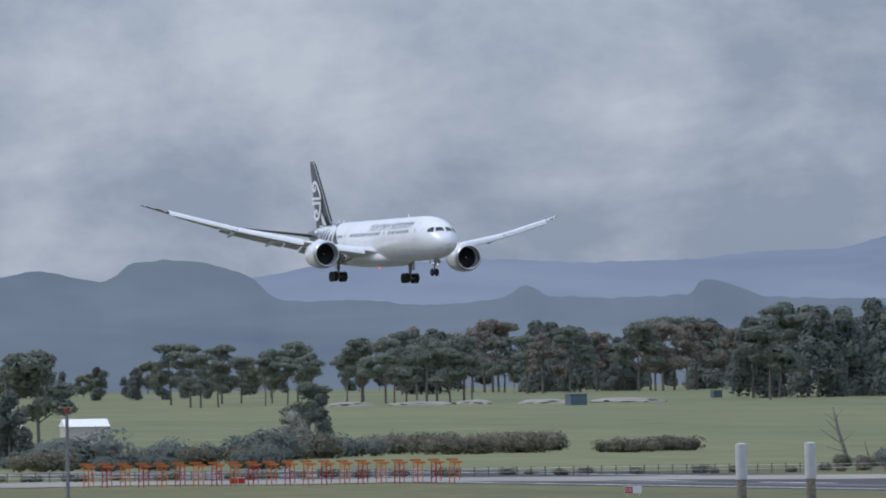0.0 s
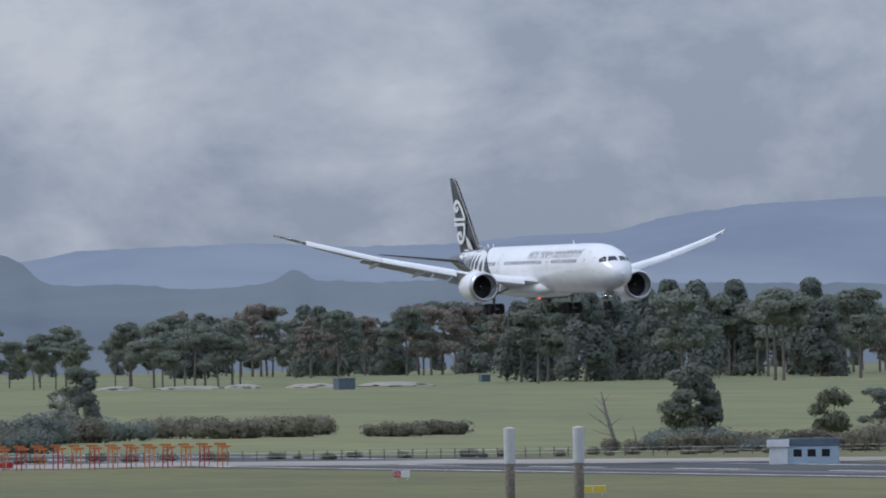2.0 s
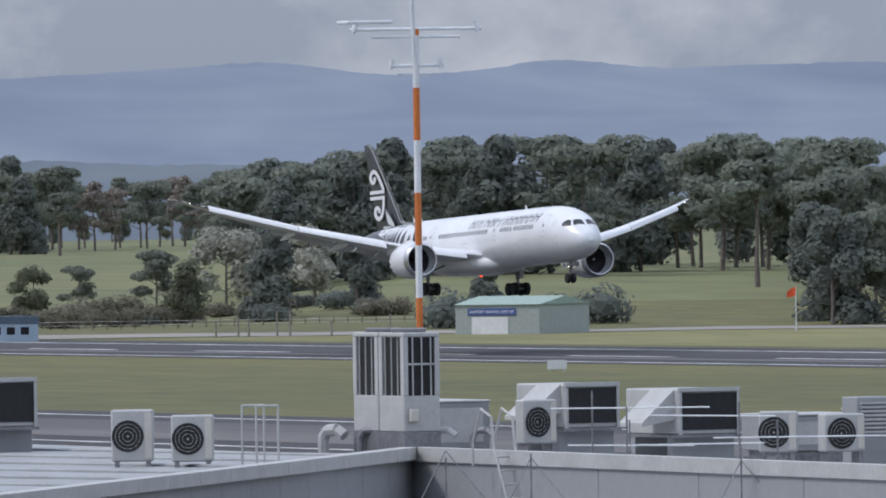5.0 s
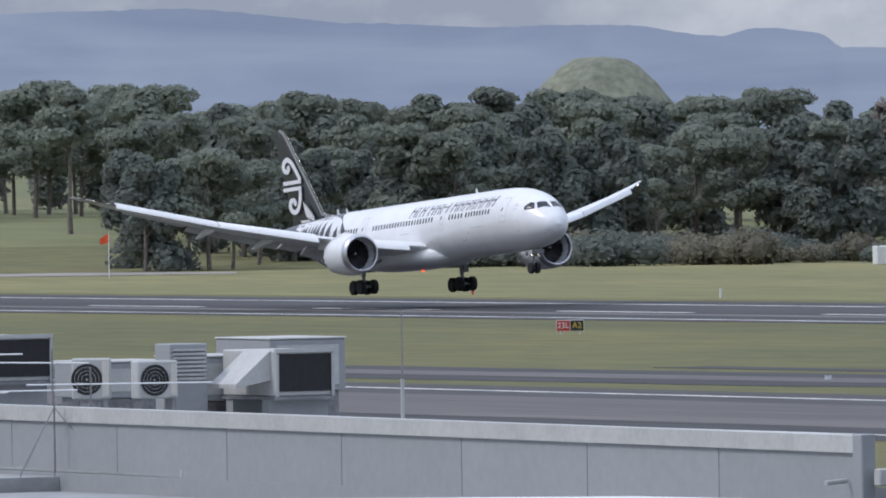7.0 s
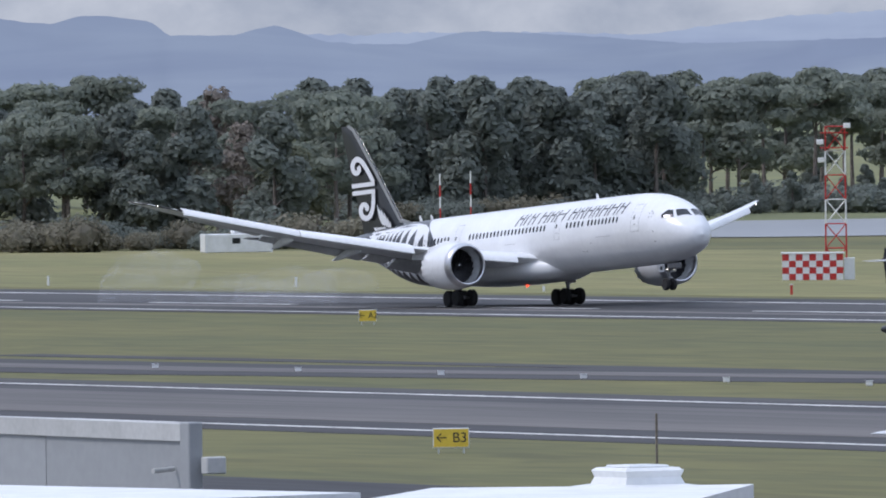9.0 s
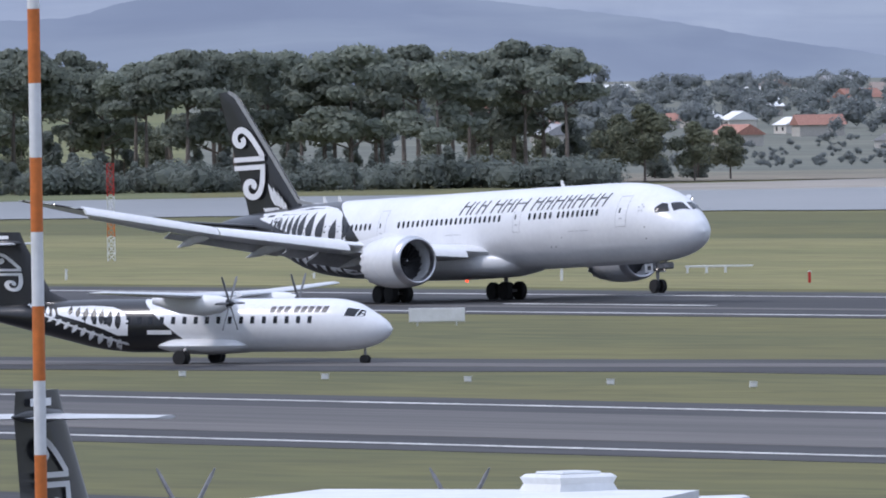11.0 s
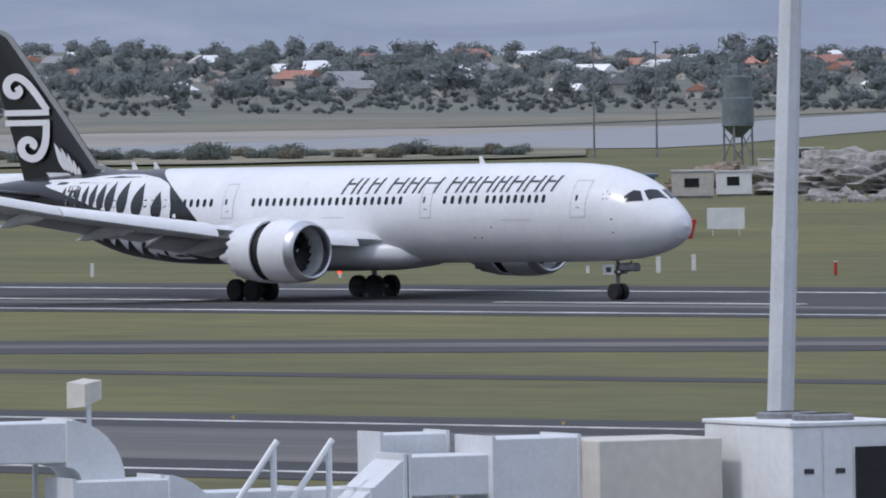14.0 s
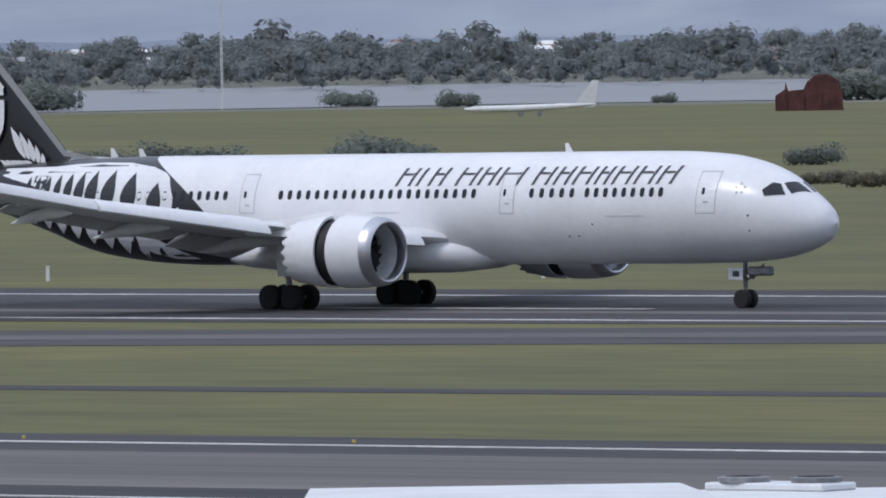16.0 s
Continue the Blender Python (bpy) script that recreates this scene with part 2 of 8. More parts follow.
class Hull:
    """A fuselage given by rows (aft of nose, top, bottom, half width); origin is x0 aft of the nose."""

    def __init__(self, rows, x0):
        self.rows, self.x0 = rows, x0

    def point(self, a, ang, off=0.0):
        """ang: 0 at the crown, 90 at the starboard side, 180 at the keel."""
        top, bot, w = smooth_at(self.rows, a)
        zc, h = (top + bot) / 2, (top - bot) / 2
        r = radians(ang)
        return Vector((self.x0 - a, -(w + off) * math.sin(r), zc + (h + off) * math.cos(r)))

    def side(self, a, z, off=0.02, sign=-1):
        top, bot, w = smooth_at(self.rows, a)
        zc, h = (top + bot) / 2, (top - bot) / 2
        k = max(-0.998, min(0.998, (z - zc) / h))
        c = math.sqrt(1 - k * k)
        return Vector((self.x0 - a, sign * (w + off) * c, zc + (h + off) * k))

    def skin(self, starts, ends, n=48):
        """Skin between two curves: starts(ang) and ends(ang) give the distance aft; steps between them."""
        bm = bmesh.new()
        made = []
        steps = 72
        for i in range(steps + 1):
            row = []
            for j in range(n):
                ang = 360 * j / n
                s, e = starts(ang), ends(ang)
                row.append(self.point(s + (e - s) * (i / steps) ** (1.9 if s < 1 else 1.0), ang))
            made.append(row)
        rings(bm, made, cap=False)
        return bm

    def decal(self, polys, off=0.02, sign=-1, step=0.35):
        """Polygons of (aft, height) laid on the side of the hull."""
        bm = bmesh.new()
        for poly in polys:
            vs = [bm.verts.new((a, 0, z)) for a, z in poly]
            bm.faces.new(vs)
        bmesh.ops.triangulate(bm, faces=bm.faces[:])
        zs = [v.co.z for v in bm.verts]
        xs = [v.co.x for v in bm.verts]
        z = math.ceil(min(zs) / step) * step
        while z < max(zs):
            bmesh.ops.bisect_plane(bm, geom=bm.verts[:] + bm.edges[:] + bm.faces[:], plane_co=(0, 0, z), plane_no=(0, 0, 1))
            z += step
        x = math.ceil(min(xs) / 1.0)
        while x < max(xs):
            bmesh.ops.bisect_plane(bm, geom=bm.verts[:] + bm.edges[:] + bm.faces[:], plane_co=(x, 0, 0), plane_no=(1, 0, 0))
            x += 1.0
        for v in bm.verts:
            v.co = self.side(v.co.x, v.co.z, off, sign)
        bmesh.ops.recalc_face_normals(bm, faces=bm.faces[:])
        return bm


def foil(chord, thick, n=12):
    """An aerofoil ring of (aft of the leading edge, height)."""
    up, lo = [], []
    for i in range(n + 1):
        u = (1 - math.cos(math.pi * i / n)) / 2
        y = thick * 5 * (0.2969 * math.sqrt(u) - 0.126 * u - 0.3516 * u**2 + 0.2843 * u**3 - 0.1036 * u**4)
        up.append((u * chord, y * chord))
        lo.append((u * chord, -0.75 * y * chord))
    return up[::-1] + lo[1:-1]


def blade(sections, x0, vertical=False, side=-1):
    """A wing or fin. sections: (span, leading edge aft of nose, chord, height, thickness, twist)."""
    bm = bmesh.new()
    made = []
    for span, le, chord, h, th, tw in sections:
        row = []
        for u, v in foil(chord, th):
            c, s = math.cos(radians(tw)), math.sin(radians(tw))
            uu, vv = u * c + v * s, v * c - u * s
            row.append(Vector((x0 - le - uu, vv, h)) if vertical else Vector((x0 - le - uu, side * span, h + vv)))
        made.append(row)
    rings(bm, made)
    return bm


def leaf(ax, az, length, width, ang, n=10, curve=0.0):
    """A pointed leaf polygon starting at (ax, az), pointing along ang degrees."""
    c, s = math.cos(radians(ang)), math.sin(radians(ang))
    up, lo = [], []
    for i in range(n + 1):
        u = i / n
        w = width * math.sin(math.pi * u**0.8) / 2
        off = curve * length * u * u
        for lst, sg in ((up, 1), (lo, -1)):
            p, q = u * length, sg * w + off
            lst.append((ax + p * c - q * s, az + p * s + q * c))
    return up + lo[-2:0:-1]


def ribbon(points, widths):
    """Quads along a line of (aft, height), with a width at each point."""
    out = []
    nrm = []
    for i in range(len(points)):
        a, b = points[max(0, i - 1)], points[min(len(points) - 1, i + 1)]
        d = math.hypot(b[0] - a[0], b[1] - a[1]) or 1
        nrm.append((-(b[1] - a[1]) / d, (b[0] - a[0]) / d))
    for i in range(len(points) - 1):
        q = []
        for j, s in ((i, 1), (i + 1, 1), (i + 1, -1), (i, -1)):
            q.append((points[j][0] + s * nrm[j][0] * widths[j] / 2, points[j][1] + s * nrm[j][1] * widths[j] / 2))
        out.append(q)
    return out


def flat_decal(polys, place):
    bm = bmesh.new()
    for poly in polys:
        bm.faces.new([bm.verts.new(place(a, z)) for a, z in poly])
    bmesh.ops.recalc_face_normals(bm, faces=bm.faces[:])
    return bm


def curl_shapes(s, lean):
    """Two scrolls, back to back, with two cross bars: plain shapes, 1 unit wide, 2 high, leaning."""
    polys = []
    paths = ([(0.46, 0.17), (0.3, 0.45), (0.14, 0.7), (0.0, 0.87), (-0.18, 0.97), (-0.35, 0.9), (-0.42, 0.74), (-0.36, 0.57), (-0.22, 0.53), (-0.13, 0.63), (-0.18, 0.74)],
             [(0.42, -0.17), (0.4, -0.45), (0.34, -0.7), (0.22, -0.9), (0.05, -0.97), (-0.12, -0.88), (-0.18, -0.7), (-0.1, -0.55), (0.04, -0.53), (0.12, -0.63), (0.06, -0.72)])
    for pts in paths:
        fine = []
        for i in range(len(pts) - 1):
            p0, p1, p2, p3 = (pts[max(0, min(len(pts) - 1, j))] for j in (i - 1, i, i + 1, i + 2))
            for k in range(4):
                t = k / 4
                fine.append(tuple(0.5 * (2 * p1[c] + (p2[c] - p0[c]) * t + (2 * p0[c] - 5 * p1[c] + 4 * p2[c] - p3[c]) * t**2 + (3 * p1[c] - p0[c] - 3 * p2[c] + p3[c]) * t**3) for c in (0, 1)))
        fine.append(pts[-1])
        n = len(fine)
        polys += ribbon(fine, [0.15 + 0.03 * math.sin(3.14 * i / n) for i in range(n)])
    for y in (0.05, -0.19):
        polys.append([(-0.5, y), (0.5, y), (0.5, y + 0.14), (-0.5, y + 0.14)])
    return [[((x + lean * y) * s, y * s) for x, y in q] for q in polys]


BIG = Hull([(0, 4.13, 4.05, 0.04), (0.35, 4.85, 3.4, 0.75), (1.0, 5.42, 2.98, 1.3), (2.0, 6.12, 2.6, 1.82), (3.2, 6.85, 2.34, 2.22), (4.6, 7.38, 2.18, 2.52), (6.6, 7.78, 2.08, 2.76),
            (9.5, 7.97, 2.05, 2.87), (13, 8.0, 2.05, 2.885), (41, 8.0, 2.05, 2.885), (44, 8.0, 2.14, 2.86), (48, 7.95, 2.55, 2.66), (50, 7.9, 3.0, 2.46), (52, 7.82, 3.7, 2.22), (56, 7.62, 4.95, 1.62),
            (60, 7.3, 5.95, 0.85), (62.0, 7.05, 6.45, 0.4), (62.4, 6.9, 6.6, 0.18)], 32.3)


def gear_wheel(bm_tyre, bm_rim, c, r, w):
    for prof, bm in (([(-w / 2, r * 0.62), (-w / 2, r * 0.9), (-w * 0.34, r), (w * 0.34, r), (w / 2, r * 0.9), (w / 2, r * 0.62)], bm_tyre),
                     ([(-w * 0.44, 0.02), (-w * 0.44, r * 0.3), (-w * 0.4, r * 0.64), (w * 0.4, r * 0.64), (w * 0.44, r * 0.3), (w * 0.44, 0.02)], bm_rim)):
        rows = [[Vector((c[0] + q * math.cos(2 * math.pi * i / 28), c[1] + u, c[2] + q * math.sin(2 * math.pi * i / 28))) for i in range(28)] for u, q in prof]
        rings(bm, rows, cap=True)


def add_wheel(parent, c, r, w):
    t, m = bmesh.new(), bmesh.new()
    gear_wheel(t, m, (0, 0, 0), r, w)
    wheel = part("wheel", t, RUBBER, parent, "black rubber tyre", smooth=True)
    wheel.matrix_basis = pose(*c)
    part("rim", m, STEEL, wheel, "grey steel rim", smooth=True)
    return wheel


def build_airliner():
    root = new("airliner")
    tagged(root, "white wide-body twin-engine airliner with black fern-patterned tail, landing", "airplane")
    H = BIG

    def seam(ang):
        z = H.point(43, ang).z
        k = max(0, min(1, (z - 2.05) / 5.95))
        return 37.9 + 2.6 * k + 4.4 * k**2.8

    part("front_fuselage", H.skin(lambda a: 0.0, seam, 64), WHITE, root, "glossy white front fuselage", smooth=True)
    part("rear_fuselage", H.skin(seam, lambda a: 62.4, 64), BLACK, root, "glossy black rear fuselage", smooth=True)
    # nose ring and belly fairing
    bm = bmesh.new()
    made = []
    for a, w, zt, zb in ((20.5, 0.4, 3.0, 2.5), (22.5, 2.2, 3.5, 1.85), (25, 3.15, 3.9, 1.62), (30, 3.35, 4.1, 1.58), (35, 3.2, 3.9, 1.68), (38, 2.4, 3.4, 1.9), (40.5, 0.5, 2.8, 2.35)):
        zc, h = (zt + zb) / 2, (zt - zb) / 2
        row = []
        for j in range(28):
            g = 2 * math.pi * j / 28
            row.append(Vector((H.x0 - a, -w * math.copysign(abs(math.sin(g))**0.75, math.sin(g)), zc + h * math.copysign(abs(math.cos(g))**0.8, math.cos(g)))))
        made.append(row)
    rings(bm, made)
    part("belly_fairing", bm, WHITE, root, "white belly fairing", smooth=True)

    # cabin windows, doors, panel lines
    spans = [(34.6, 21.6), (17.75, 15.1), (14.1, 9.3), (45.6, 38.4), (51.0, 46.8)]
    win = None
    for sign in (-1, 1):
        for a1, a0 in spans:
            n = int(round((a1 - a0) / 0.605)) + 1
            for i in range(n):
                a = a0 + (a1 - a0) * i / (n - 1)
                pl = [[(a + 0.15 * math.cos(g) * abs(math.cos(g))**-0.35, 5.86 + 0.25 * math.sin(g) * abs(math.sin(g))**-0.35) for g in [2 * math.pi * (k + 0.5) / 12 for k in range(12)]]]
                part("cabin_window", H.decal(pl, 0.012, sign, 9), GLASS, root, "" if win else "small dark cabin window")
                win = True

    def frame_polys(a0, a1, z0, z1, w):
        return [[(a0, z0), (a1, z0), (a1, z0 + w), (a0, z0 + w)], [(a0, z1 - w), (a1, z1 - w), (a1, z1), (a0, z1)],
                [(a0, z0 + w), (a0 + w, z0 + w), (a0 + w, z1 - w), (a0, z1 - w)], [(a1 - w, z0 + w), (a1, z0 + w), (a1, z1 - w), (a1 - w, z1 - w)]]
    for a, w, z0, z1 in ((6.45, 1.2, 4.72, 6.92), (19.35, 0.92, 4.78, 6.94), (36.85, 1.0, 4.9, 6.98), (51.9, 1.0, 5.2, 7.0)):
        door = part("cabin_door", H.decal([[(a - w / 2, z0), (a + w / 2, z0), (a + w / 2, z1), (a - w / 2, z1)]], 0.012, -1), WHITE if a < 45 else BLACK, root, "white cabin door with grey outline" if a < 45 else "black cabin door")
        part("door_outline", H.decal(frame_polys(a - w / 2, a + w / 2, z0, z1, 0.035), 0.02, -1), LINEGREY, door)
        part("door_window", H.decal([[(a + 0.1, 5.72), (a + 0.27, 5.72), (a + 0.27, 6.06), (a + 0.1, 6.06)]], 0.02, -1), GLASS, door)
        part("door_handle", H.decal([[(a - 0.16, 5.28), (a + 0.16, 5.28), (a + 0.16, 5.36), (a - 0.16, 5.36)]], 0.02, -1), LINEGREY, door)
    for a0, a1, z in ((10.4, 12.86, 4.6), (26.5, 28.4, 4.85)):
        part("panel_line", H.decal([[(a0, z), (a1, z), (a1, z + 0.035), (a0, z + 0.035)]], 0.012), LINEGREY, root)
    for a, z in ((13.78, 4.2), (14.84, 3.58), (15.47, 3.58), (3.95, 4.6), (3.97, 3.81)):
        part("vent_hole", H.decal([[(a + 0.06 * math.cos(g), z + 0.06 * math.sin(g)) for g in [k * math.pi / 4 for k in range(8)]]], 0.015), LETTER, root)
    # star emblem: small plain petals
    for k in range(5):
        g = radians(90 + 72 * k)
        part("emblem_petal", H.decal([[(4.55 + 0.33 * math.cos(g + d) * r, 6.0 + 0.33 * math.sin(g + d) * r) for d, r in ((-0.3, 0.7), (0, 1.05), (0.3, 0.7), (0, 0.45))]], 0.015), LINEGREY, root)
    # airline title as plain slanted bars, one for each letter
    x = 27.0
    words = ((0.95, 0.42, 0.85), (1.05, 0.85, 1.35), (0.95, 0.85, 1.0, 0.75, 1.0, 1.05, 0.95))
    for word in words:
        for w in word:
            w *= 1.1
            z0, z1, sl = 6.28, 7.22, 0.38
            st = 0.2
            bars = [[(x, z0), (x - st, z0), (x - st - sl, z1), (x - sl, z1)]]
            if w > 0.5:
                bars.append([(x - w + st, z0), (x - w, z0), (x - w - sl, z1), (x - w + st - sl, z1)])
                zm = z0 + 0.55
                bars.append([(x - st - sl * 0.5, zm), (x - w + st - sl * 0.5, zm), (x - w + st - sl * 0.58, zm + 0.12), (x - st - sl * 0.58, zm + 0.12)])
            part("title_bar", H.decal(bars, 0.015), LETTER, root, "charcoal slanted title bars")
            x -= w + 0.33
        x -= 0.55
    # cockpit panes
    side_pane = [(3.36, 5.9), (3.02, 6.27), (2.66, 6.2), (2.2, 5.64), (3.17, 5.6)]
    for sign in (-1, 1):
        part("cockpit_window", H.decal([side_pane], 0.045, sign, 0.1), GLASS, root, "dark cockpit window")
        # front pane, between the side pillar and the centre post
        bm = bmesh.new()
        corners = ((1.98, 41.0), (1.42, 5.0), (2.24, 5.0), (2.58, 29.0))
        net = []
        for i in range(6):
            u = i / 5
            row = []
            for j in range(6):
                v = j / 5
                a, g = (sum(w * c[k] for w, c in zip(((1 - u) * (1 - v), u * (1 - v), u * v, (1 - u) * v), corners)) for k in (0, 1))
                row.append(bm.verts.new(H.point(a, -sign * g, 0.018)))
            net.append(row)
        for i in range(5):
            for j in range(5):
                bm.faces.new((net[i][j], net[i + 1][j], net[i + 1][j + 1], net[i][j + 1]))
        bmesh.ops.recalc_face_normals(bm, faces=bm.faces[:])
        part("cockpit_window", bm, GLASS, root, "dark cockpit window", smooth=True)
    # antennas and beacons
    for a, h in ((17, 0.45), (48, 0.45), (46, 0.4)):
        bm = bmesh.new()
        rings(bm, [[(H.x0 - a - 0.0, 0.03, 7.9), (H.x0 - a - 0.5, 0.03, 7.9), (H.x0 - a - 0.5, -0.03, 7.9), (H.x0 - a, -0.03, 7.9)],
                   [(H.x0 - a - 0.35, 0.02, 8 + h), (H.x0 - a - 0.55, 0.02, 8 + h), (H.x0 - a - 0.55, -0.02, 8 + h), (H.x0 - a - 0.35, -0.02, 8 + h)]])
        part("antenna", bm, WHITE, root)
    for a, z in ((30, 1.55),):
        bm = bmesh.new()
        bmesh.ops.create_uvsphere(bm, u_segments=10, v_segments=6, radius=0.13, matrix=Matrix.Translation((H.x0 - a, 0, z)))
        part("beacon", bm, REDLAMP, root, "red anti-collision beacon")

    # fern livery on the rear fuselage
    arch_top = [(42.0, 5.7), (42.6, 6.85), (43.0, 7.1), (44.1, 7.42), (46.1, 7.66), (48, 7.68), (50, 7.6), (51.3, 7.48), (53.3, 7.44), (55, 7.4)]
    arch_bot = [(55, 7.0), (53, 6.6), (51, 6.1), (49, 5.6), (47, 5.2), (45, 4.9), (43, 4.6), (42.1, 4.8)]
    part("fern_frond", H.decal([arch_top + arch_bot], 0.012), WHITE, root, "white fern frond livery")
    for i, (a, zt, w) in enumerate(((43.25, 6.6, 1.0), (45.1, 7.14, 1.12), (46.6, 7.28, 1.0), (47.85, 7.24, 0.86), (48.75, 7.18, 0.72), (49.6, 7.12, 0.62), (50.4, 7.05, 0.5), (51.15, 6.98, 0.42), (51.9, 6.95, 0.36), (52.6, 6.95, 0.32))):
        zb = 4.7 + 0.17 * i
        part("fern_gap", H.decal([leaf(a + 0.12, zb, zt - zb, w, 91, curve=0.03)], 0.022), BLACK, root, "black gap between fern leaflets")
    for i in range(9):
        a = 44.6 + 1.12 * i
        part("fern_leaflet", H.decal([leaf(a - 0.1, 4.15 + 0.17 * i, 1.75 - 0.09 * i, 1.02 - 0.05 * i, -80 + 2 * i, curve=0.06)], 0.012), WHITE, root, "white fern leaflet")
    part("fern_leaflet", H.decal([[(41.2, 2.42), (42.4, 3.0), (44, 3.82), (45.6, 4.28), (47, 4.5), (47, 4.15), (45.4, 3.5), (44.2, 2.75), (42.8, 2.42)]], 0.012), WHITE, root, "white fern leaflet")
    for a, z, ln in ((43.4, 3.1, 0.95), (44.9, 3.75, 1.25)):
        part("fern_gap", H.decal([leaf(a, z, ln, 0.34, -68)], 0.02), BLACK, root, "black gap between fern leaflets")
    part("fern_stem", H.decal(ribbon([(41.0, 4.9), (44, 4.72), (47, 4.98), (50, 5.6), (53, 6.45), (55.5, 7.1)], [0.2, 0.22, 0.2, 0.18, 0.15, 0.1]), 0.03), BLACK, root)
    part("fern_stem", H.decal(ribbon([(40.6, 3.3), (41.3, 4.2), (41.7, 5.2)], [0.14, 0.22, 0.3]), 0.026), WHITE, root)

    # fin, koru-like scroll, dorsal fillet, stabilisers
    fin_rows = [(0, 50.2, 8.4, 7.3, 0.09, 0), (0, 51.5, 7.4, 8.2, 0.09, 0), (0, 55.1, 5.25, 12, 0.09, 0), (0, 58.95, 2.95, 15.9, 0.09, 0), (0, 59.6, 2.5, 16.5, 0.085, 0), (0, 60.5, 1.7, 16.82, 0.05, 0)]
    fin = part("tail_fin", blade(fin_rows, H.x0, vertical=True), BLACK, root, "black tail fin with white scroll emblem", smooth=True)
    le = [(r[1], r[3]) for r in fin_rows]
    strip = ribbon([(le[0][0] - 1.6, 7.75)] + [(a + 0.12, z) for a, z in le[1:]], [0.1, 0.34, 0.42, 0.4, 0.36, 0.25])
    part("fin_leading_edge", flat_decal(strip, lambda a, z: (H.x0 - a, -0.2 - 0.012, z)), METAL, fin, "bare metal leading edge")

    def on_fin(a, z):
        return (H.x0 - a, -0.42 + 0.022 * (z - 8), z)
    sc = [[(57.85 + 0.25 * z - 4.15 * x, 11.3 + 2.64 * z) for x, z in q] for q in curl_shapes(1.0, 0.0)]
    part("scroll_emblem", flat_decal(sc, on_fin), WHITE, fin, "white double scroll emblem")
    for i in range(5):
        for poly in (leaf(52.9 + 0.32 * i, 7.55 + 0.1 * i, 0.7 + 0.34 * i, 0.34 + 0.04 * i, 84 - 6 * i), leaf(53.6 + 0.4 * i, 7.6 - 0.04 * i, 0.9, 0.26, 14 + 4 * i)):
            part("fern_leaflet", flat_decal([poly], lambda a, z: (H.x0 - a, -0.5, z)), WHITE, fin)
    bm = bmesh.new()
    rings(bm, [[(H.x0 - 48.2, 0.04, 7.82), (H.x0 - 48.2, -0.04, 7.82), (H.x0 - 48.2, 0, 7.94)], [(H.x0 - 50.2, 0.12, 7.7), (H.x0 - 50.2, -0.12, 7.7), (H.x0 - 50.2, 0, 8.02)], [(H.x0 - 51.8, 0.2, 7.6), (H.x0 - 51.8, -0.2, 7.6), (H.x0 - 51.8, 0, 8.4)]])
    part("dorsal_fillet", bm, WHITE, fin)
    for side in (-1, 1):
        part("tailplane", blade([(0.8, 54.6, 5.6, 6.35, 0.09, 0), (9.4, 60.2, 2.1, 7.35, 0.08, 0), (9.85, 60.8, 1.3, 7.42, 0.05, 0)], H.x0, side=side), WINGGREY if side > 0 else BLACK, root, "swept tailplane", smooth=True)

    # wings (keyed as parts: they flex up in flight)
    wings = {}
    for side in (-1, 1):
        def zw(y):
            return 3.55 + 0.078 * (y - 3) + 0.0041 * (y - 3)**2
        rows = [(1.5, 23.0, 13.4, 3.4, 0.11, 1.0), (3.0, 23.9, 12.2, zw(3), 0.11, 1.0)]
        for y, le, ch in ((6.5, 26.15, 10.0), (10, 28.4, 8.0), (14, 31.0, 6.5), (18, 33.6, 5.35), (22, 36.25, 4.2), (25.5, 38.6, 3.25), (27.5, 40.2, 2.6), (29, 41.7, 1.75), (29.8, 42.8, 1.0), (30.06, 43.4, 0.45)):
            rows.append((y, le, ch, zw(y), 0.095, 0.5))
        pivot = Matrix.Translation((0, side * 3.0, 3.6))
        bm = blade(rows, H.x0, side=side)
        bmesh.ops.transform(bm, matrix=pivot.inverted(), verts=bm.verts[:])
        wing = part("wing", bm, WINGGREY, root, "light grey swept wing", smooth=True)
        wing.matrix_basis = pivot
        wings[side] = wing

        def te(y):
            for p, q in zip(rows, rows[1:]):
                if p[0] <= y <= q[0]:
                    k = (y - p[0]) / (q[0] - p[0])
                    return p[1] + p[2] + k * (q[1] + q[2] - p[1] - p[2]), p[3] + k * (q[3] - p[3]), p[1] + k * (q[1] - p[1])

        def sheet(name, ya, yb, ca, cb, drop, material, label, back=0.3, lower=0.16):
            b2 = bmesh.new()
            made = []
            for y, c in ((ya, ca), (yb, cb)):
                t, z, _ = te(y)
                row = []
                for u, v in foil(c, 0.14, 8):
                    cs, sn = math.cos(radians(drop)), math.sin(radians(drop))
                    row.append(Vector((H.x0 - (t - c * back) - (u * cs + v * sn), side * y, z - lower - u * sn + v * cs)))
                made.append(row)
            rings(b2, made)
            bmesh.ops.transform(b2, matrix=pivot.inverted(), verts=b2.verts[:])
            return part(name, b2, material, wing, label, smooth=True)
        sheet("inboard_flap", 3.3, 9.2, 2.5, 1.9, 22, PALEGREY, "extended inboard flap")
        sheet("flaperon", 9.4, 11.4, 1.9, 1.75, 14, PALEGREY, "drooped flaperon", 0.3, 0.12)
        sheet("outboard_flap", 11.6, 19.8, 1.45, 1.05, 20, PALEGREY, "extended outboard flap")
        sheet("aileron", 20.0, 25.3, 1.1, 0.8, 6, PALEGREY, "drooped aileron", 0.5, 0.05)
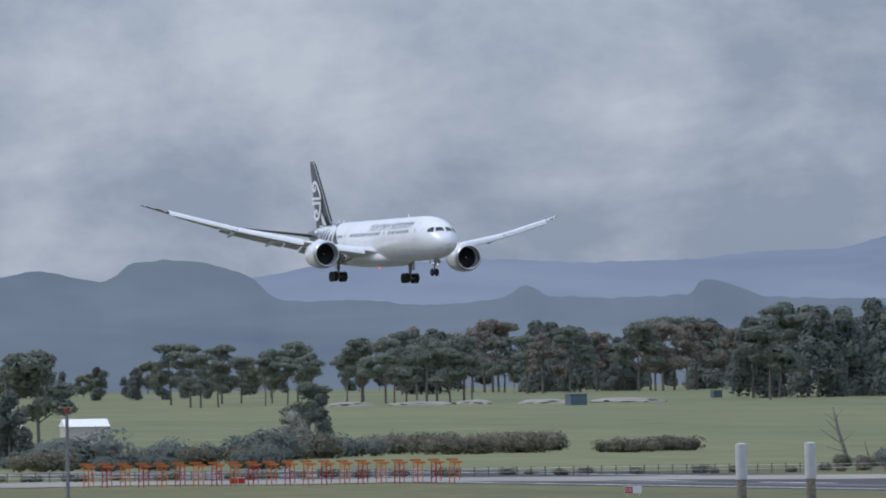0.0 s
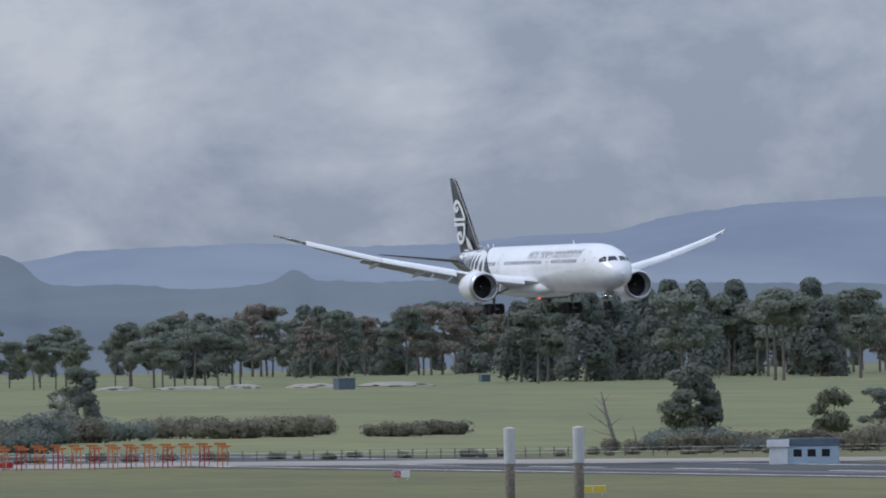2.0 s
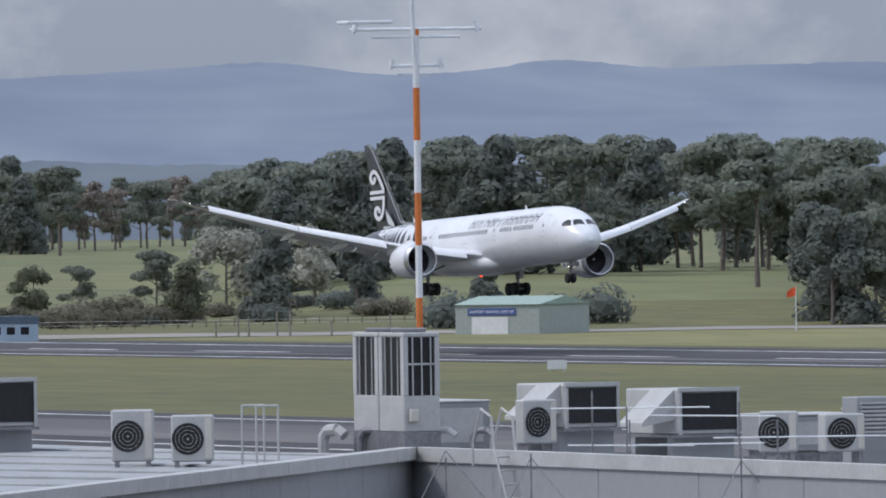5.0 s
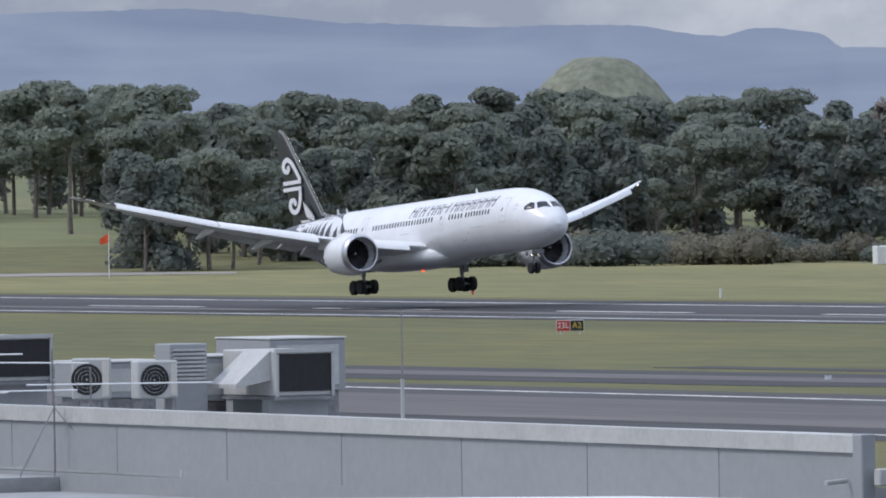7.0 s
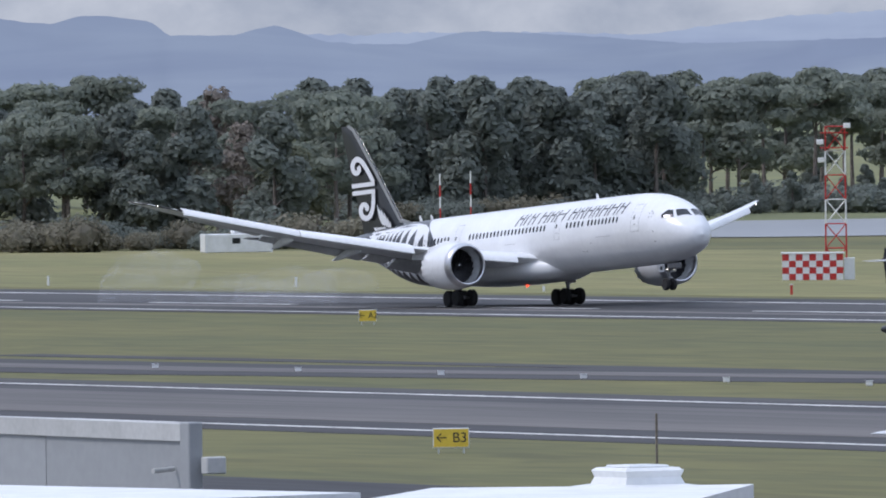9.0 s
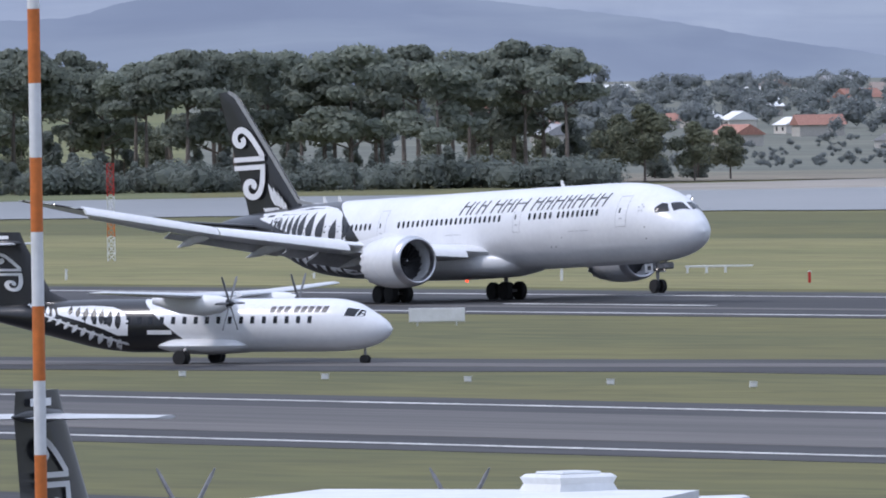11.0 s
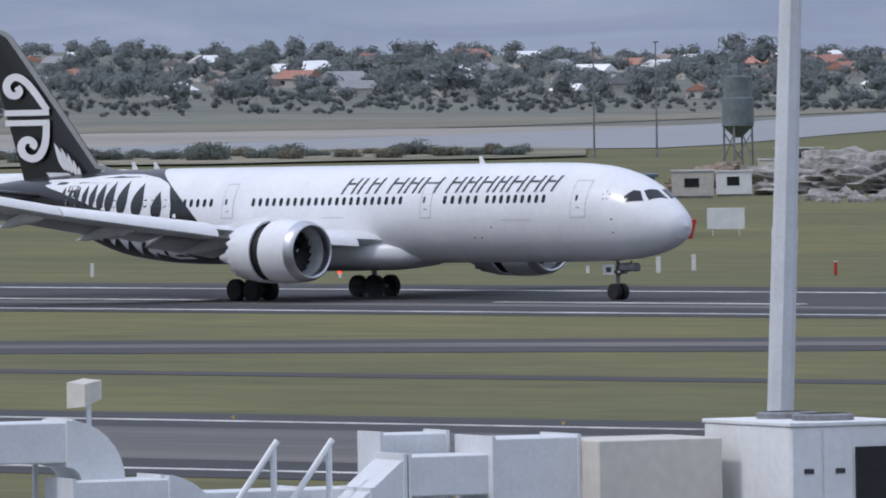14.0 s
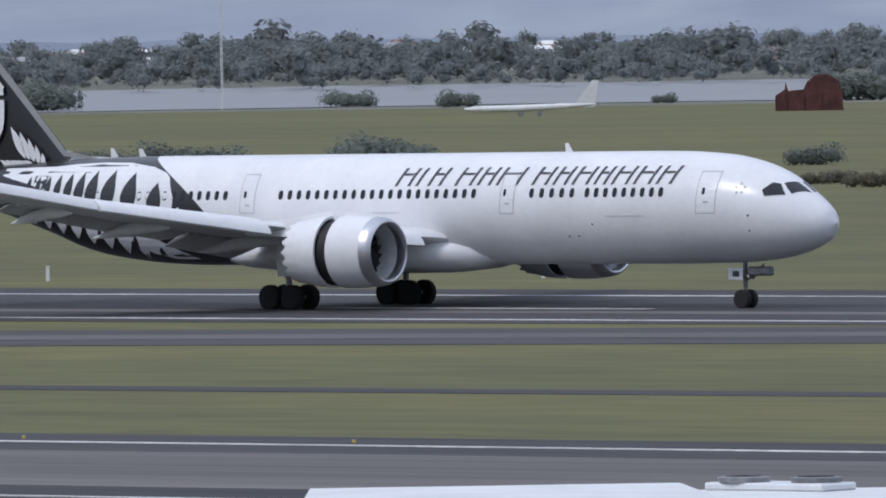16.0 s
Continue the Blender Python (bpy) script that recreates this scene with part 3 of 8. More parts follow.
        # leading edge slats, drooped ahead of the wing
        for ya, yb in ((4.0, 8.6), (11.2, 19.0), (19.1, 27.0)):
            b2 = bmesh.new()
            made = []
            for y in (ya, yb):
                _, z, l = te(y)
                w = 1.15 if y < 12 else 0.85
                made.append([Vector((H.x0 - l + px * w, side * y, z + pz * w)) for px, pz in ((-0.5, 0.32), (0.1, 0.16), (0.42, -0.18), (0.5, -0.42), (0.32, -0.5), (0.05, -0.12), (-0.3, 0.16))])
            rings(b2, made)
            bmesh.ops.transform(b2, matrix=pivot.inverted(), verts=b2.verts[:])
            part("slat", b2, WHITE, wing, "extended leading edge slat", smooth=True)
        b2 = bmesh.new()
        made = []
        for y in (26.9, 28.2, 29.3, 30.0):
            _, z, l = te(y)
            made.append([Vector((H.x0 - l + px, side * y, z + pz)) for px, pz in ((-0.1, 0.06), (0.0, 0.06), (0.04, 0.0), (0.0, -0.06), (-0.1, -0.07))])
        rings(b2, made)
        bmesh.ops.transform(b2, matrix=pivot.inverted(), verts=b2.verts[:])
        part("tip_edge", b2, FANGREY, wing, "dark metal wingtip edge", smooth=True)
        for y, ln in ((6.2, 4.6), (13.6, 4.2), (18.6, 3.4)):
            t, z, l = te(y)
            b2 = bmesh.new()
            made = []
            for u, r in ((-0.2, 0.05), (0.0, 0.22), (0.3, 0.36), (0.6, 0.34), (0.85, 0.2), (1.05, 0.03)):
                made.append([Vector((H.x0 - (t - ln * 0.72) - ln * u, side * (y + r * 0.55 * math.cos(g)), z - 0.42 - 0.75 * max(0, u - 0.35) + r * 0.95 * math.sin(g))) for g in [2 * math.pi * k / 12 for k in range(12)]])
            rings(b2, made)
            bmesh.ops.transform(b2, matrix=pivot.inverted(), verts=b2.verts[:])
            part("flap_track_fairing", b2, WINGGREY, wing, "pod-shaped flap fairing", smooth=True)
        b2 = bmesh.new()
        bmesh.ops.create_uvsphere(b2, u_segments=8, v_segments=6, radius=0.05, matrix=pivot.inverted() @ Matrix.Translation((H.x0 - 41.2, side * 28.6, zw(28.6))))
        part("navigation_light", b2, LANDLAMP, wing)

    # engines
    sleeves = []
    for side in (-1, 1):
        hub = Matrix.Translation((H.x0 - 21.8, side * 10.0, 2.95))
        eng = new("engine")
        eng.parent = root
        eng.matrix_basis = hub
        eng["label"] = "large turbofan engine with scalloped nozzle"
        lip = turned([(-0.55, 1.5), (-0.2, 1.46), (0, 1.5), (0.06, 1.58), (0, 1.68), (-0.25, 1.79), (-0.6, 1.84)], 48)
        part("intake_lip", lip, METAL, eng, "polished intake lip", smooth=True)
        cowl = turned([(-0.6, 1.84), (-1.3, 1.9), (-2.2, 1.92), (-2.75, 1.9), (-2.75, 1.8)], 48)
        part("front_cowl", cowl, WHITE, eng, "white front cowl", smooth=True)
        part("intake_duct", turned([(-0.55, 1.5), (-1.3, 1.44), (-1.9, 1.45)], 48), PALEGREY, eng, smooth=True)
        part("fan_disc", turned([(-1.75, 1.44), (-1.78, 0.3)], 48), DARKHOLE, eng)
        b2 = bmesh.new()
        rings(b2, [[(0.1, -0.06, 0.3), (-0.1, 0.1, 0.3), (-0.11, 0.1, 0.3), (0.09, -0.06, 0.3)], [(0.14, -0.1, 1.42), (-0.14, 0.26, 1.42), (-0.15, 0.26, 1.42), (0.13, -0.1, 1.42)]])
        first = part("fan_blade", b2, FANGREY, eng, "grey fan blade")
        first.matrix_basis = pose(-1.6, 0, 0)
        for k in range(1, 18):
            share(first, pose(-1.6, 0, 0, 20 * k, 0, 0), eng)
        part("spinner", turned([(-1.0, 0.01), (-1.15, 0.16), (-1.4, 0.28), (-1.75, 0.36)], 24), DARKHOLE, eng, smooth=True)
        b2 = bmesh.new()
        bmesh.ops.create_cone(b2, cap_ends=True, segments=8, radius1=0.07, radius2=0.03, depth=0.03, matrix=pose(-1.1, -0.11, 0.05, 0, 90, 0))
        part("spinner_mark", b2, WHITE, eng)
        part("reverser_cascade", turned([(-2.7, 1.7), (-4.6, 1.66)], 48), GRILLE, eng, "black thrust reverser cascade", smooth=True)
        # sleeve with chevrons, slides aft
        b2 = bmesh.new()
        n = 72
        made = []
        for u, r in ((-2.77, 1.78), (-2.77, 1.9), (-3.6, 1.84), (-4.4, 1.7), (-4.85, 1.6)):
            row = []
            for k in range(n):
                g = 2 * math.pi * k / n
                uu = u - (0.32 * abs((k % 4) - 2) / 2 if u < -4.8 else 0)
                row.append(Vector((uu, r * math.cos(g), r * math.sin(g))))
            made.append(row)
        rings(b2, made, cap=False)
        sl = part("reverser_sleeve", b2, WHITE, eng, "white rear cowl sleeve with scalloped edge", smooth=True)
        sleeves.append(sl)
        part("core_nozzle", turned([(-3.5, 1.2), (-5.2, 0.95), (-6.1, 0.75)], 32), STEEL, eng, smooth=True)
        part("exhaust_plug", turned([(-5.4, 0.5), (-6.2, 0.4), (-7.2, 0.04)], 24), STEEL, eng, smooth=True)
        b2 = bmesh.new()
        rings(b2, [[(-1.6, 0.06, 1.86), (-1.6, -0.06, 1.86), (-1.6, 0, 1.93)], [(-3.6, 0.2, 1.4), (-3.6, -0.2, 1.4), (-3.6, 0, 2.2)], [(-6.5, 0.28, 0.8), (-6.5, -0.28, 0.8), (-6.5, 0, 1.75)], [(-9.5, 0.1, 0.9), (-9.5, -0.1, 0.9), (-9.5, 0, 1.5)]])
        part("pylon", b2, WHITE, eng, smooth=True)

    # landing gear
    legs = {}
    for side in (-1, 1):
        leg = new("main_gear")
        leg.parent = root
        leg.matrix_basis = pose(0, side * 5.1, 0)
        leg["label"] = "four-wheel main landing gear"
        legs[side] = leg
        bm = bmesh.new()
        rod(bm, (0, 0, 0.75), (0, 0, 2.2), 0.17)
        rod(bm, (0, 0, 1.7), (0, 0, 3.9), 0.24)
        rod(bm, (0, -side * 0.1, 2.4), (0.2, -side * 1.9, 3.2), 0.1)
        rod(bm, (0, 0, 2.2), (1.7, 0, 3.6), 0.09)
        part("strut", bm, STEEL, leg, smooth=True)
        bm = bmesh.new()
        rod(bm, (-0.78, 0, 0.7), (0.78, 0, 0.7), 0.14)
        for x in (-0.75, 0.75):
            rod(bm, (x, -0.75, 0.68), (x, 0.75, 0.68), 0.1)
        part("bogie_beam", bm, STEEL, leg, smooth=True)
        bm = bmesh.new()
        box(bm, (0.1, side * 0.42, 2.65), (1.1, 0.05, 1.7))
        bevel(bm, 0.02)
        part("gear_door", bm, WHITE, leg, "white gear door")
        for x in (-0.75, 0.75):
            for y in (-0.66, 0.66):
                add_wheel(leg, (x, y, 0.68), 0.68, 0.5)
    leg = new("nose_gear")
    leg.parent = root
    leg.matrix_basis = pose(26.4, 0, 0)
    leg["label"] = "twin-wheel nose landing gear"
    bm = bmesh.new()
    rod(bm, (0, 0, 0.5), (0, 0, 1.3), 0.09)
    rod(bm, (0, 0, 1.1), (0, 0, 2.4), 0.13)
    rod(bm, (0, 0, 1.4), (1.2, 0, 2.3), 0.06)
    rod(bm, (0, -0.4, 0.5), (0, 0.4, 0.5), 0.08)
    part("strut", bm, STEEL, leg, smooth=True)
    for y in (-0.3, 0.3):
        add_wheel(leg, (0, y, 0.5), 0.5, 0.36)
    for y in (-0.55, 0.55):
        bm = bmesh.new()
        box(bm, (-0.25, y, 1.82), (0.95, 0.04, 0.62))
        bevel(bm, 0.015)
        d = part("gear_door", bm, WHITE, leg, "white nose gear door with dark mark")
        if y < 0:
            bm = bmesh.new()
            box(bm, (-0.2, y - 0.03, 1.82), (0.42, 0.008, 0.3))
            part("door_mark", bm, LETTER, d)
    bm = bmesh.new()
    box(bm, (1.0, 0, 1.95), (1.3, 0.7, 0.5))
    bevel(bm, 0.1)
    part("gear_bay", bm, STEEL, leg)
    for y in (-0.32, 0.32):
        bm = bmesh.new()
        bmesh.ops.create_uvsphere(bm, u_segments=10, v_segments=6, radius=0.085, matrix=Matrix.Translation((0.15, y, 1.7)))
        lamp = part("landing_light", bm, LANDLAMP, leg, "lit landing light")
        part("lamp_housing", turned([(0.05, 0.02), (0.06, 0.1), (0.42, 0.105), (0.42, 0.115), (0.04, 0.11)], 16, "X", (0, y, 1.7)), STEEL, lamp, smooth=True)
    return root, wings, sleeves, legs, leg


airliner, wings, sleeves, main_gear, nose_gear = build_airliner()


# ---- land ----
def ease(v, a, b):
    t = max(0.0, min(1.0, (v - a) / (b - a)))
    return t * t * (3 - 2 * t)


def land(x, y):
    """Height of the land."""
    d, th = math.hypot(x, y), math.atan2(x, y)
    left = 0.0029 * max(0, d - 1700) * (1 - ease(d, 3300, 4500) * 0.3)
    mid = 5.6 * ease(d, 1480, 1860) + 0.0015 * max(0, d - 1860)
    k = 17 + (11 - 17) * ease(th, -0.88, -0.78) + (8 - 11) * ease(th, -0.78, -0.66)
    right = k * max(0, d - 2600 - 560 * ease(th, -0.8, -0.74)) / 1700
    a, b = ease(th, -1.185, -1.165), ease(th, -1.078, -1.052)
    z = left * (1 - a) + mid * a * (1 - b) + right * b
    if th > 0.2 or th < -1.9:
        z *= 0.2
    return z


def build_ground():
    bm = bmesh.new()
    ths = [radians(-180 + 6 * i) for i in range(16)] + [radians(-84 + 0.6 * i) for i in range(92)] + [radians(-28 + 6 * i) for i in range(35)]
    ds = [3, 30, 80, 160, 300, 500, 800, 1100, 1350, 1480, 1560, 1640, 1720, 1800, 1880, 2000, 2200, 2400, 2600, 2800, 3000, 3200, 3500, 3900, 4300, 4700]
    grid = []
    for d in ds:
        grid.append([bm.verts.new((d * math.sin(t), d * math.cos(t), land(d * math.sin(t), d * math.cos(t)))) for t in ths])
    n = len(ths)
    for a, b in zip(grid, grid[1:]):
        for i in range(n):
            j = (i + 1) % n
            bm.faces.new((a[i], a[j], b[j], b[i]))
    bm.faces.new(grid[0][::-1])
    bmesh.ops.recalc_face_normals(bm, faces=bm.faces[:])
    if bm.faces[0].normal.z < 0:
        bmesh.ops.reverse_faces(bm, faces=bm.faces[:])
    for f in bm.faces:
        c = f.calc_center_median()
        if math.hypot(c.x, c.y) > 1640 and math.atan2(c.x, c.y) < -0.98:
            f.material_index = 1
        elif math.hypot(c.x, c.y) > 2100 and -0.98 < math.atan2(c.x, c.y) < -0.3:
            f.material_index = 2
    ob = part("ground", bm, GRASS, None)
    ob.data.materials.append(FIELD)
    ob.data.materials.append(HEATH)
    tagged(ob, "mown olive-green airfield grass reaching to distant fields", "ground", kind="structure")


GRASS = mat("airfield_grass", (0.128, 0.119, 0.038), 0.95, var=0.25, scale=0.02, fine=0.25, tint=(0.086, 0.089, 0.03), world_space=True, stretch=(0.35, 1, 1), warp=1.0)
FIELD = mat("pasture_grass", (0.153, 0.154, 0.062), 0.95, var=0.2, scale=0.006, fine=0.06, tint=(0.113, 0.127, 0.052), world_space=True, stretch=(0.3, 1, 1), warp=1.0)
HEATH = mat("grey_brown_heath", (0.155, 0.157, 0.122), 0.95, var=0.25, scale=0.006, fine=0.05, tint=(0.122, 0.13, 0.105), world_space=True, stretch=(0.4, 1, 1), warp=1.0)
ASPHALT = mat("dark_asphalt", (0.032, 0.032, 0.035), 0.92, var=0.3, scale=0.03, fine=0.6, tint=(0.056, 0.055, 0.057), world_space=True, stretch=(0.08, 1, 1), warp=0.6)
CONCRETE = mat("pale_worn_pavement", (0.145, 0.134, 0.124), 0.85, var=0.26, scale=0.03, fine=0.7, tint=(0.085, 0.08, 0.077), world_space=True, stretch=(0.06, 1, 1), warp=0.6)
LINEPAINT = mat("worn_white_line_paint", (0.74, 0.74, 0.72), 0.8, var=0.25, scale=0.1, fine=1.2, world_space=True)
YLINE = mat("worn_yellow_line_paint", (0.36, 0.31, 0.17), 0.8, var=0.25, scale=0.1, fine=1.2, world_space=True)
SAND = mat("dry_sand_and_mud", (0.3, 0.27, 0.23), 0.9, var=0.15, scale=0.01, fine=0.1, tint=(0.24, 0.225, 0.2), world_space=True, stretch=(0.4, 1, 1))
WATER = mat("shallow_estuary_water", (0.2, 0.2, 0.2), 0.3, var=0.1, scale=0.008, fine=0.12, tint=(0.17, 0.175, 0.175), world_space=True, bump=0.15)
build_ground()


def slab(name, pts, z, material, label, category, kind="structure", parent=None, depth=0.4):
    """A flat piece of paving, with real thickness into the ground."""
    bm = bmesh.new()
    top = [bm.verts.new((x, y, z)) for x, y in pts]
    f = bm.faces.new(top)
    bmesh.ops.triangulate(bm, faces=[f])
    bmesh.ops.recalc_face_normals(bm, faces=bm.faces[:])
    if bm.faces[0].normal.z < 0:
        bmesh.ops.reverse_faces(bm, faces=bm.faces[:])
    ext = bmesh.ops.extrude_edge_only(bm, edges=[e for e in bm.edges if e.is_boundary])
    for v in [g for g in ext["geom"] if isinstance(g, bmesh.types.BMVert)]:
        v.co.z -= depth
    ob = part(name, bm, material, parent)
    return tagged(ob, label, category, kind=kind)


def strip(name, line, width, z, material, label, category, **kw):
    quads = ribbon(line, [width] * len(line) if not isinstance(width, (list, tuple)) else width)
    left, right = [q[0] for q in quads] + [quads[-1][1]], [q[3] for q in quads] + [quads[-1][2]]
    return slab(name, left + right[::-1], z, material, label, category, **kw)


def rect(x0, x1, y0, y1):
    return [(x0, y0), (x1, y0), (x1, y1), (x0, y1)]


RUNWAY = slab("runway", rect(-2600, 900, 468, 528), 0.04, ASPHALT, "dark tyre-marked asphalt runway", "runway")
slab("runway_centre", rect(-2600, 900, 484, 488), 0.05, CONCRETE, "paler worn runway strip", "runway")
slab("taxiway", rect(-1100, 600, 285, 336), 0.03, ASPHALT, "dark asphalt taxiway with pale centre", "taxiway")
slab("taxiway_centre", rect(-1100, 600, 297, 322), 0.05, CONCRETE, "pale worn taxiway surface", "taxiway")
slab("apron", rect(-700, 400, 60, 246), 0.03, ASPHALT, "dark asphalt apron", "apron")
strip("exit_taxiway", [(-760, 350), (-640, 356), (-540, 378), (-460, 405), (-380, 440), (-300, 462)], [22, 22, 24, 24, 26, 28], 0.035, ASPHALT, "angled exit taxiway joining the runway", "taxiway")
strip("exit_taxiway_centre", [(-760, 350), (-640, 356), (-540, 378), (-460, 405), (-380, 440), (-300, 462)], [7, 7, 7, 7, 8, 8], 0.055, CONCRETE, "pale worn taxiway strip", "taxiway")
# thin dark strip in asphalt colour, running through the grass
strip("service_road", [(-700, 372), (-480, 377), (-200, 382)], 4.5, 0.03, ASPHALT, "narrow dark strip along the grass", "road")
DRYGRASS = mat("dry_mown_grass", (0.2, 0.182, 0.07), 0.95, var=0.22, scale=0.02, fine=0.25, tint=(0.15, 0.145, 0.052), world_space=True, stretch=(0.3, 1, 1), warp=1.0)
slab("mown_strip", [(-1330, 536), (-640, 536), (-740, 640), (-900, 720), (-1180, 740), (-1330, 690)], 0.02, DRYGRASS, "dry yellowish mown grass beyond the runway", "grass")
for y in (473.0, 516.0):
    slab("runway_edge_line", rect(-2600, 900, y - 0.45, y + 0.45), 0.06, LINEPAINT, "white runway edge line", "marking")
for y in (290.0, 329.0):
    slab("taxiway_edge_line", rect(-1100, 600, y - 0.3, y + 0.3), 0.06, LINEPAINT, "pale taxiway edge line", "marking")
for i in range(64):
    slab("centre_dash", rect(-2499 + 50 * i, -2474 + 50 * i, 491.4, 492.4), 0.065, LINEPAINT, "white runway centre line dash", "marking")


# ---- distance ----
def hazy(name, low, high, haze_glow):
    """Far land seen through a bright sky: haze painted as emission, for the light of the air before it."""
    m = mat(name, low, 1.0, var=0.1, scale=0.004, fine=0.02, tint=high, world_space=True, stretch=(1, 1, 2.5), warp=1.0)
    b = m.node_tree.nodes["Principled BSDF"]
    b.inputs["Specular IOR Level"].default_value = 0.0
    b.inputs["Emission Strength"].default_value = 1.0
    # broad folds, woods and fields, dimmed by the air: all painted into the emission
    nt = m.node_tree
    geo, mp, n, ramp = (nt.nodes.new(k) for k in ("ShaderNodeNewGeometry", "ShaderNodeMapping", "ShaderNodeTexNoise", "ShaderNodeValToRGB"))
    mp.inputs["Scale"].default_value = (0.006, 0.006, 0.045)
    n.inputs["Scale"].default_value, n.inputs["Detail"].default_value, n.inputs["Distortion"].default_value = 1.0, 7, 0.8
    ramp.color_ramp.elements[0].position, ramp.color_ramp.elements[0].color = 0.36, (haze_glow[0] * 0.84, haze_glow[1] * 0.86, haze_glow[2] * 0.9, 1)
    ramp.color_ramp.elements[1].position, ramp.color_ramp.elements[1].color = 0.66, (haze_glow[0] * 1.14, haze_glow[1] * 1.14, haze_glow[2] * 1.08, 1)
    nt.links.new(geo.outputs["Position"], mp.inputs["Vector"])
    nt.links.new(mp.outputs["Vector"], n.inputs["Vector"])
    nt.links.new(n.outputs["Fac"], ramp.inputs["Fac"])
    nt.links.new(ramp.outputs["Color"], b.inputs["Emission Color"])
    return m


# the blue is painted haze: the last colour of each is emitted
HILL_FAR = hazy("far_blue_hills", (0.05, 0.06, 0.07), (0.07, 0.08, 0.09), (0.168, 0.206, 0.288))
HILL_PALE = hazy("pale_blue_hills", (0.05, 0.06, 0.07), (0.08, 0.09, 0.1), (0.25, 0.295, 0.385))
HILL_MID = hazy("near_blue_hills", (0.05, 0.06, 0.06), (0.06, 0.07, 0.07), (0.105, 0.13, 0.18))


def ridge(name, d, table, rough, material, label, seed):
    """A ridge line round the horizon; table rows: heading in radians, height."""
    bm = bmesh.new()
    n = 4500
    t0, t1 = table[0][0], table[-1][0]
    low, high = [], []
    for i in range(n + 1):
        th = t0 + (t1 - t0) * i / n
        h = smooth_at(table, th)[0]
        h += rough * (noise.fractal((th * 60, seed, 0), 0.8, 2.0, 5)) + 0.6 * rough * noise.noise((th * 900, seed, 3))
        s, c = math.sin(th), math.cos(th)
        low.append(bm.verts.new((d * 0.985 * s, d * 0.985 * c, -4)))
        high.append(bm.verts.new((d * s, d * c, h)))
    for i in range(n):
        bm.faces.new((low[i], low[i + 1], high[i + 1], high[i]))
    bmesh.ops.recalc_face_normals(bm, faces=bm.faces[:])
    return tagged(part(name, bm, material, None, smooth=True), label, "hills", kind="structure")


ridge("backdrop_hills_far", 4850, [(-1.9, 50), (-1.29, 46), (-1.2636, 52), (-1.2587, 56), (-1.252, 57), (-1.244, 58), (-1.235, 56.5), (-1.2286, 56), (-1.2203, 60), (-1.215, 60.3), (-1.2093, 66.5), (-1.2054, 69), (-1.2011, 71.5), (-1.1949, 72.7), (-1.1853, 75), (-1.1757, 77), (-1.1652, 72), (-1.1585, 73), (-1.1508, 76.8), (-1.1422, 73), (-1.1255, 74.3), (-1.1103, 67.4), (-1.097, 64.7), (-1.0874, 64.8), (-1.0788, 59.6), (-1.0755, 62.8), (-1.0702, 60), (-1.0683, 54.3), (-1.0635, 54), (-1.0597, 57.7), (-1.0549, 51), (-1.0492, 49.5), (-1.0429, 54.2), (-1.0348, 52.5), (-1.022, 49), (-1.0014, 50), (-0.995, 51), (-0.988, 58), (-0.968, 58), (-0.95, 50), (-0.93, 34), (-0.9, 14), (0.3, 5)], 0.9, HILL_FAR, "distant hill range in painted blue haze", 7)
ridge("backdrop_hills_pale", 4970, [(-1.25, 20), (-1.16, 34), (-1.125, 46), (-1.1, 54), (-1.085, 56), (-1.07, 54), (-1.05, 55), (-1.03, 54), (-1.0172, 60), (-1.0, 62), (-0.97, 60), (-0.93, 57), (-0.86, 57), (-0.76, 58), (-0.66, 58), (0.3, 50)], 2.0, HILL_PALE, "distant hill range in painted pale haze", 43)
ridge("backdrop_hills_near", 4600, [(-1.9, 40), (-1.2856, 51.5), (-1.2827, 53.5), (-1.277, 49.5), (-1.276, 51), (-1.2745, 56.4), (-1.2717, 57.3), (-1.269, 56.4), (-1.2664, 53.6), (-1.2645, 50.2), (-1.2621, 41.2), (-1.2598, 39.5), (-1.255, 40.3), (-1.2497, 38.2), (-1.243, 41), (-1.241, 45.8), (-1.2389, 41.5), (-1.2329, 40), (-1.2272, 41.2), (-1.226, 46.6), (-1.2224, 42), (-1.2209, 39.3), (-1.2105, 38.6), (-1.19, 36), (-1.13, 24), (-1.08, 12), (-1.0, 5), (0.3, 5)], 1.3, HILL_MID, "wooded hills in painted dark blue haze", 21)


# ---- terminal roofs in the foreground ----
def block(name, x0, x1, y0, y1, z0, z1, material, parent=None, label="", b=0.02):
    bm = bmesh.new()
    box(bm, ((x0 + x1) / 2, (y0 + y1) / 2, (z0 + z1) / 2), (abs(x1 - x0), abs(y1 - y0), abs(z1 - z0)))
    if b:
        bevel(bm, b)
    return part(name, bm, material, parent, label)


def prism(name, pts, z0, z1, material, parent=None, label=""):
    bm = bmesh.new()
    rings(bm, [[(x, y, z0) for x, y in pts], [(x, y, z1) for x, y in pts]])
    return part(name, bm, material, parent, label)


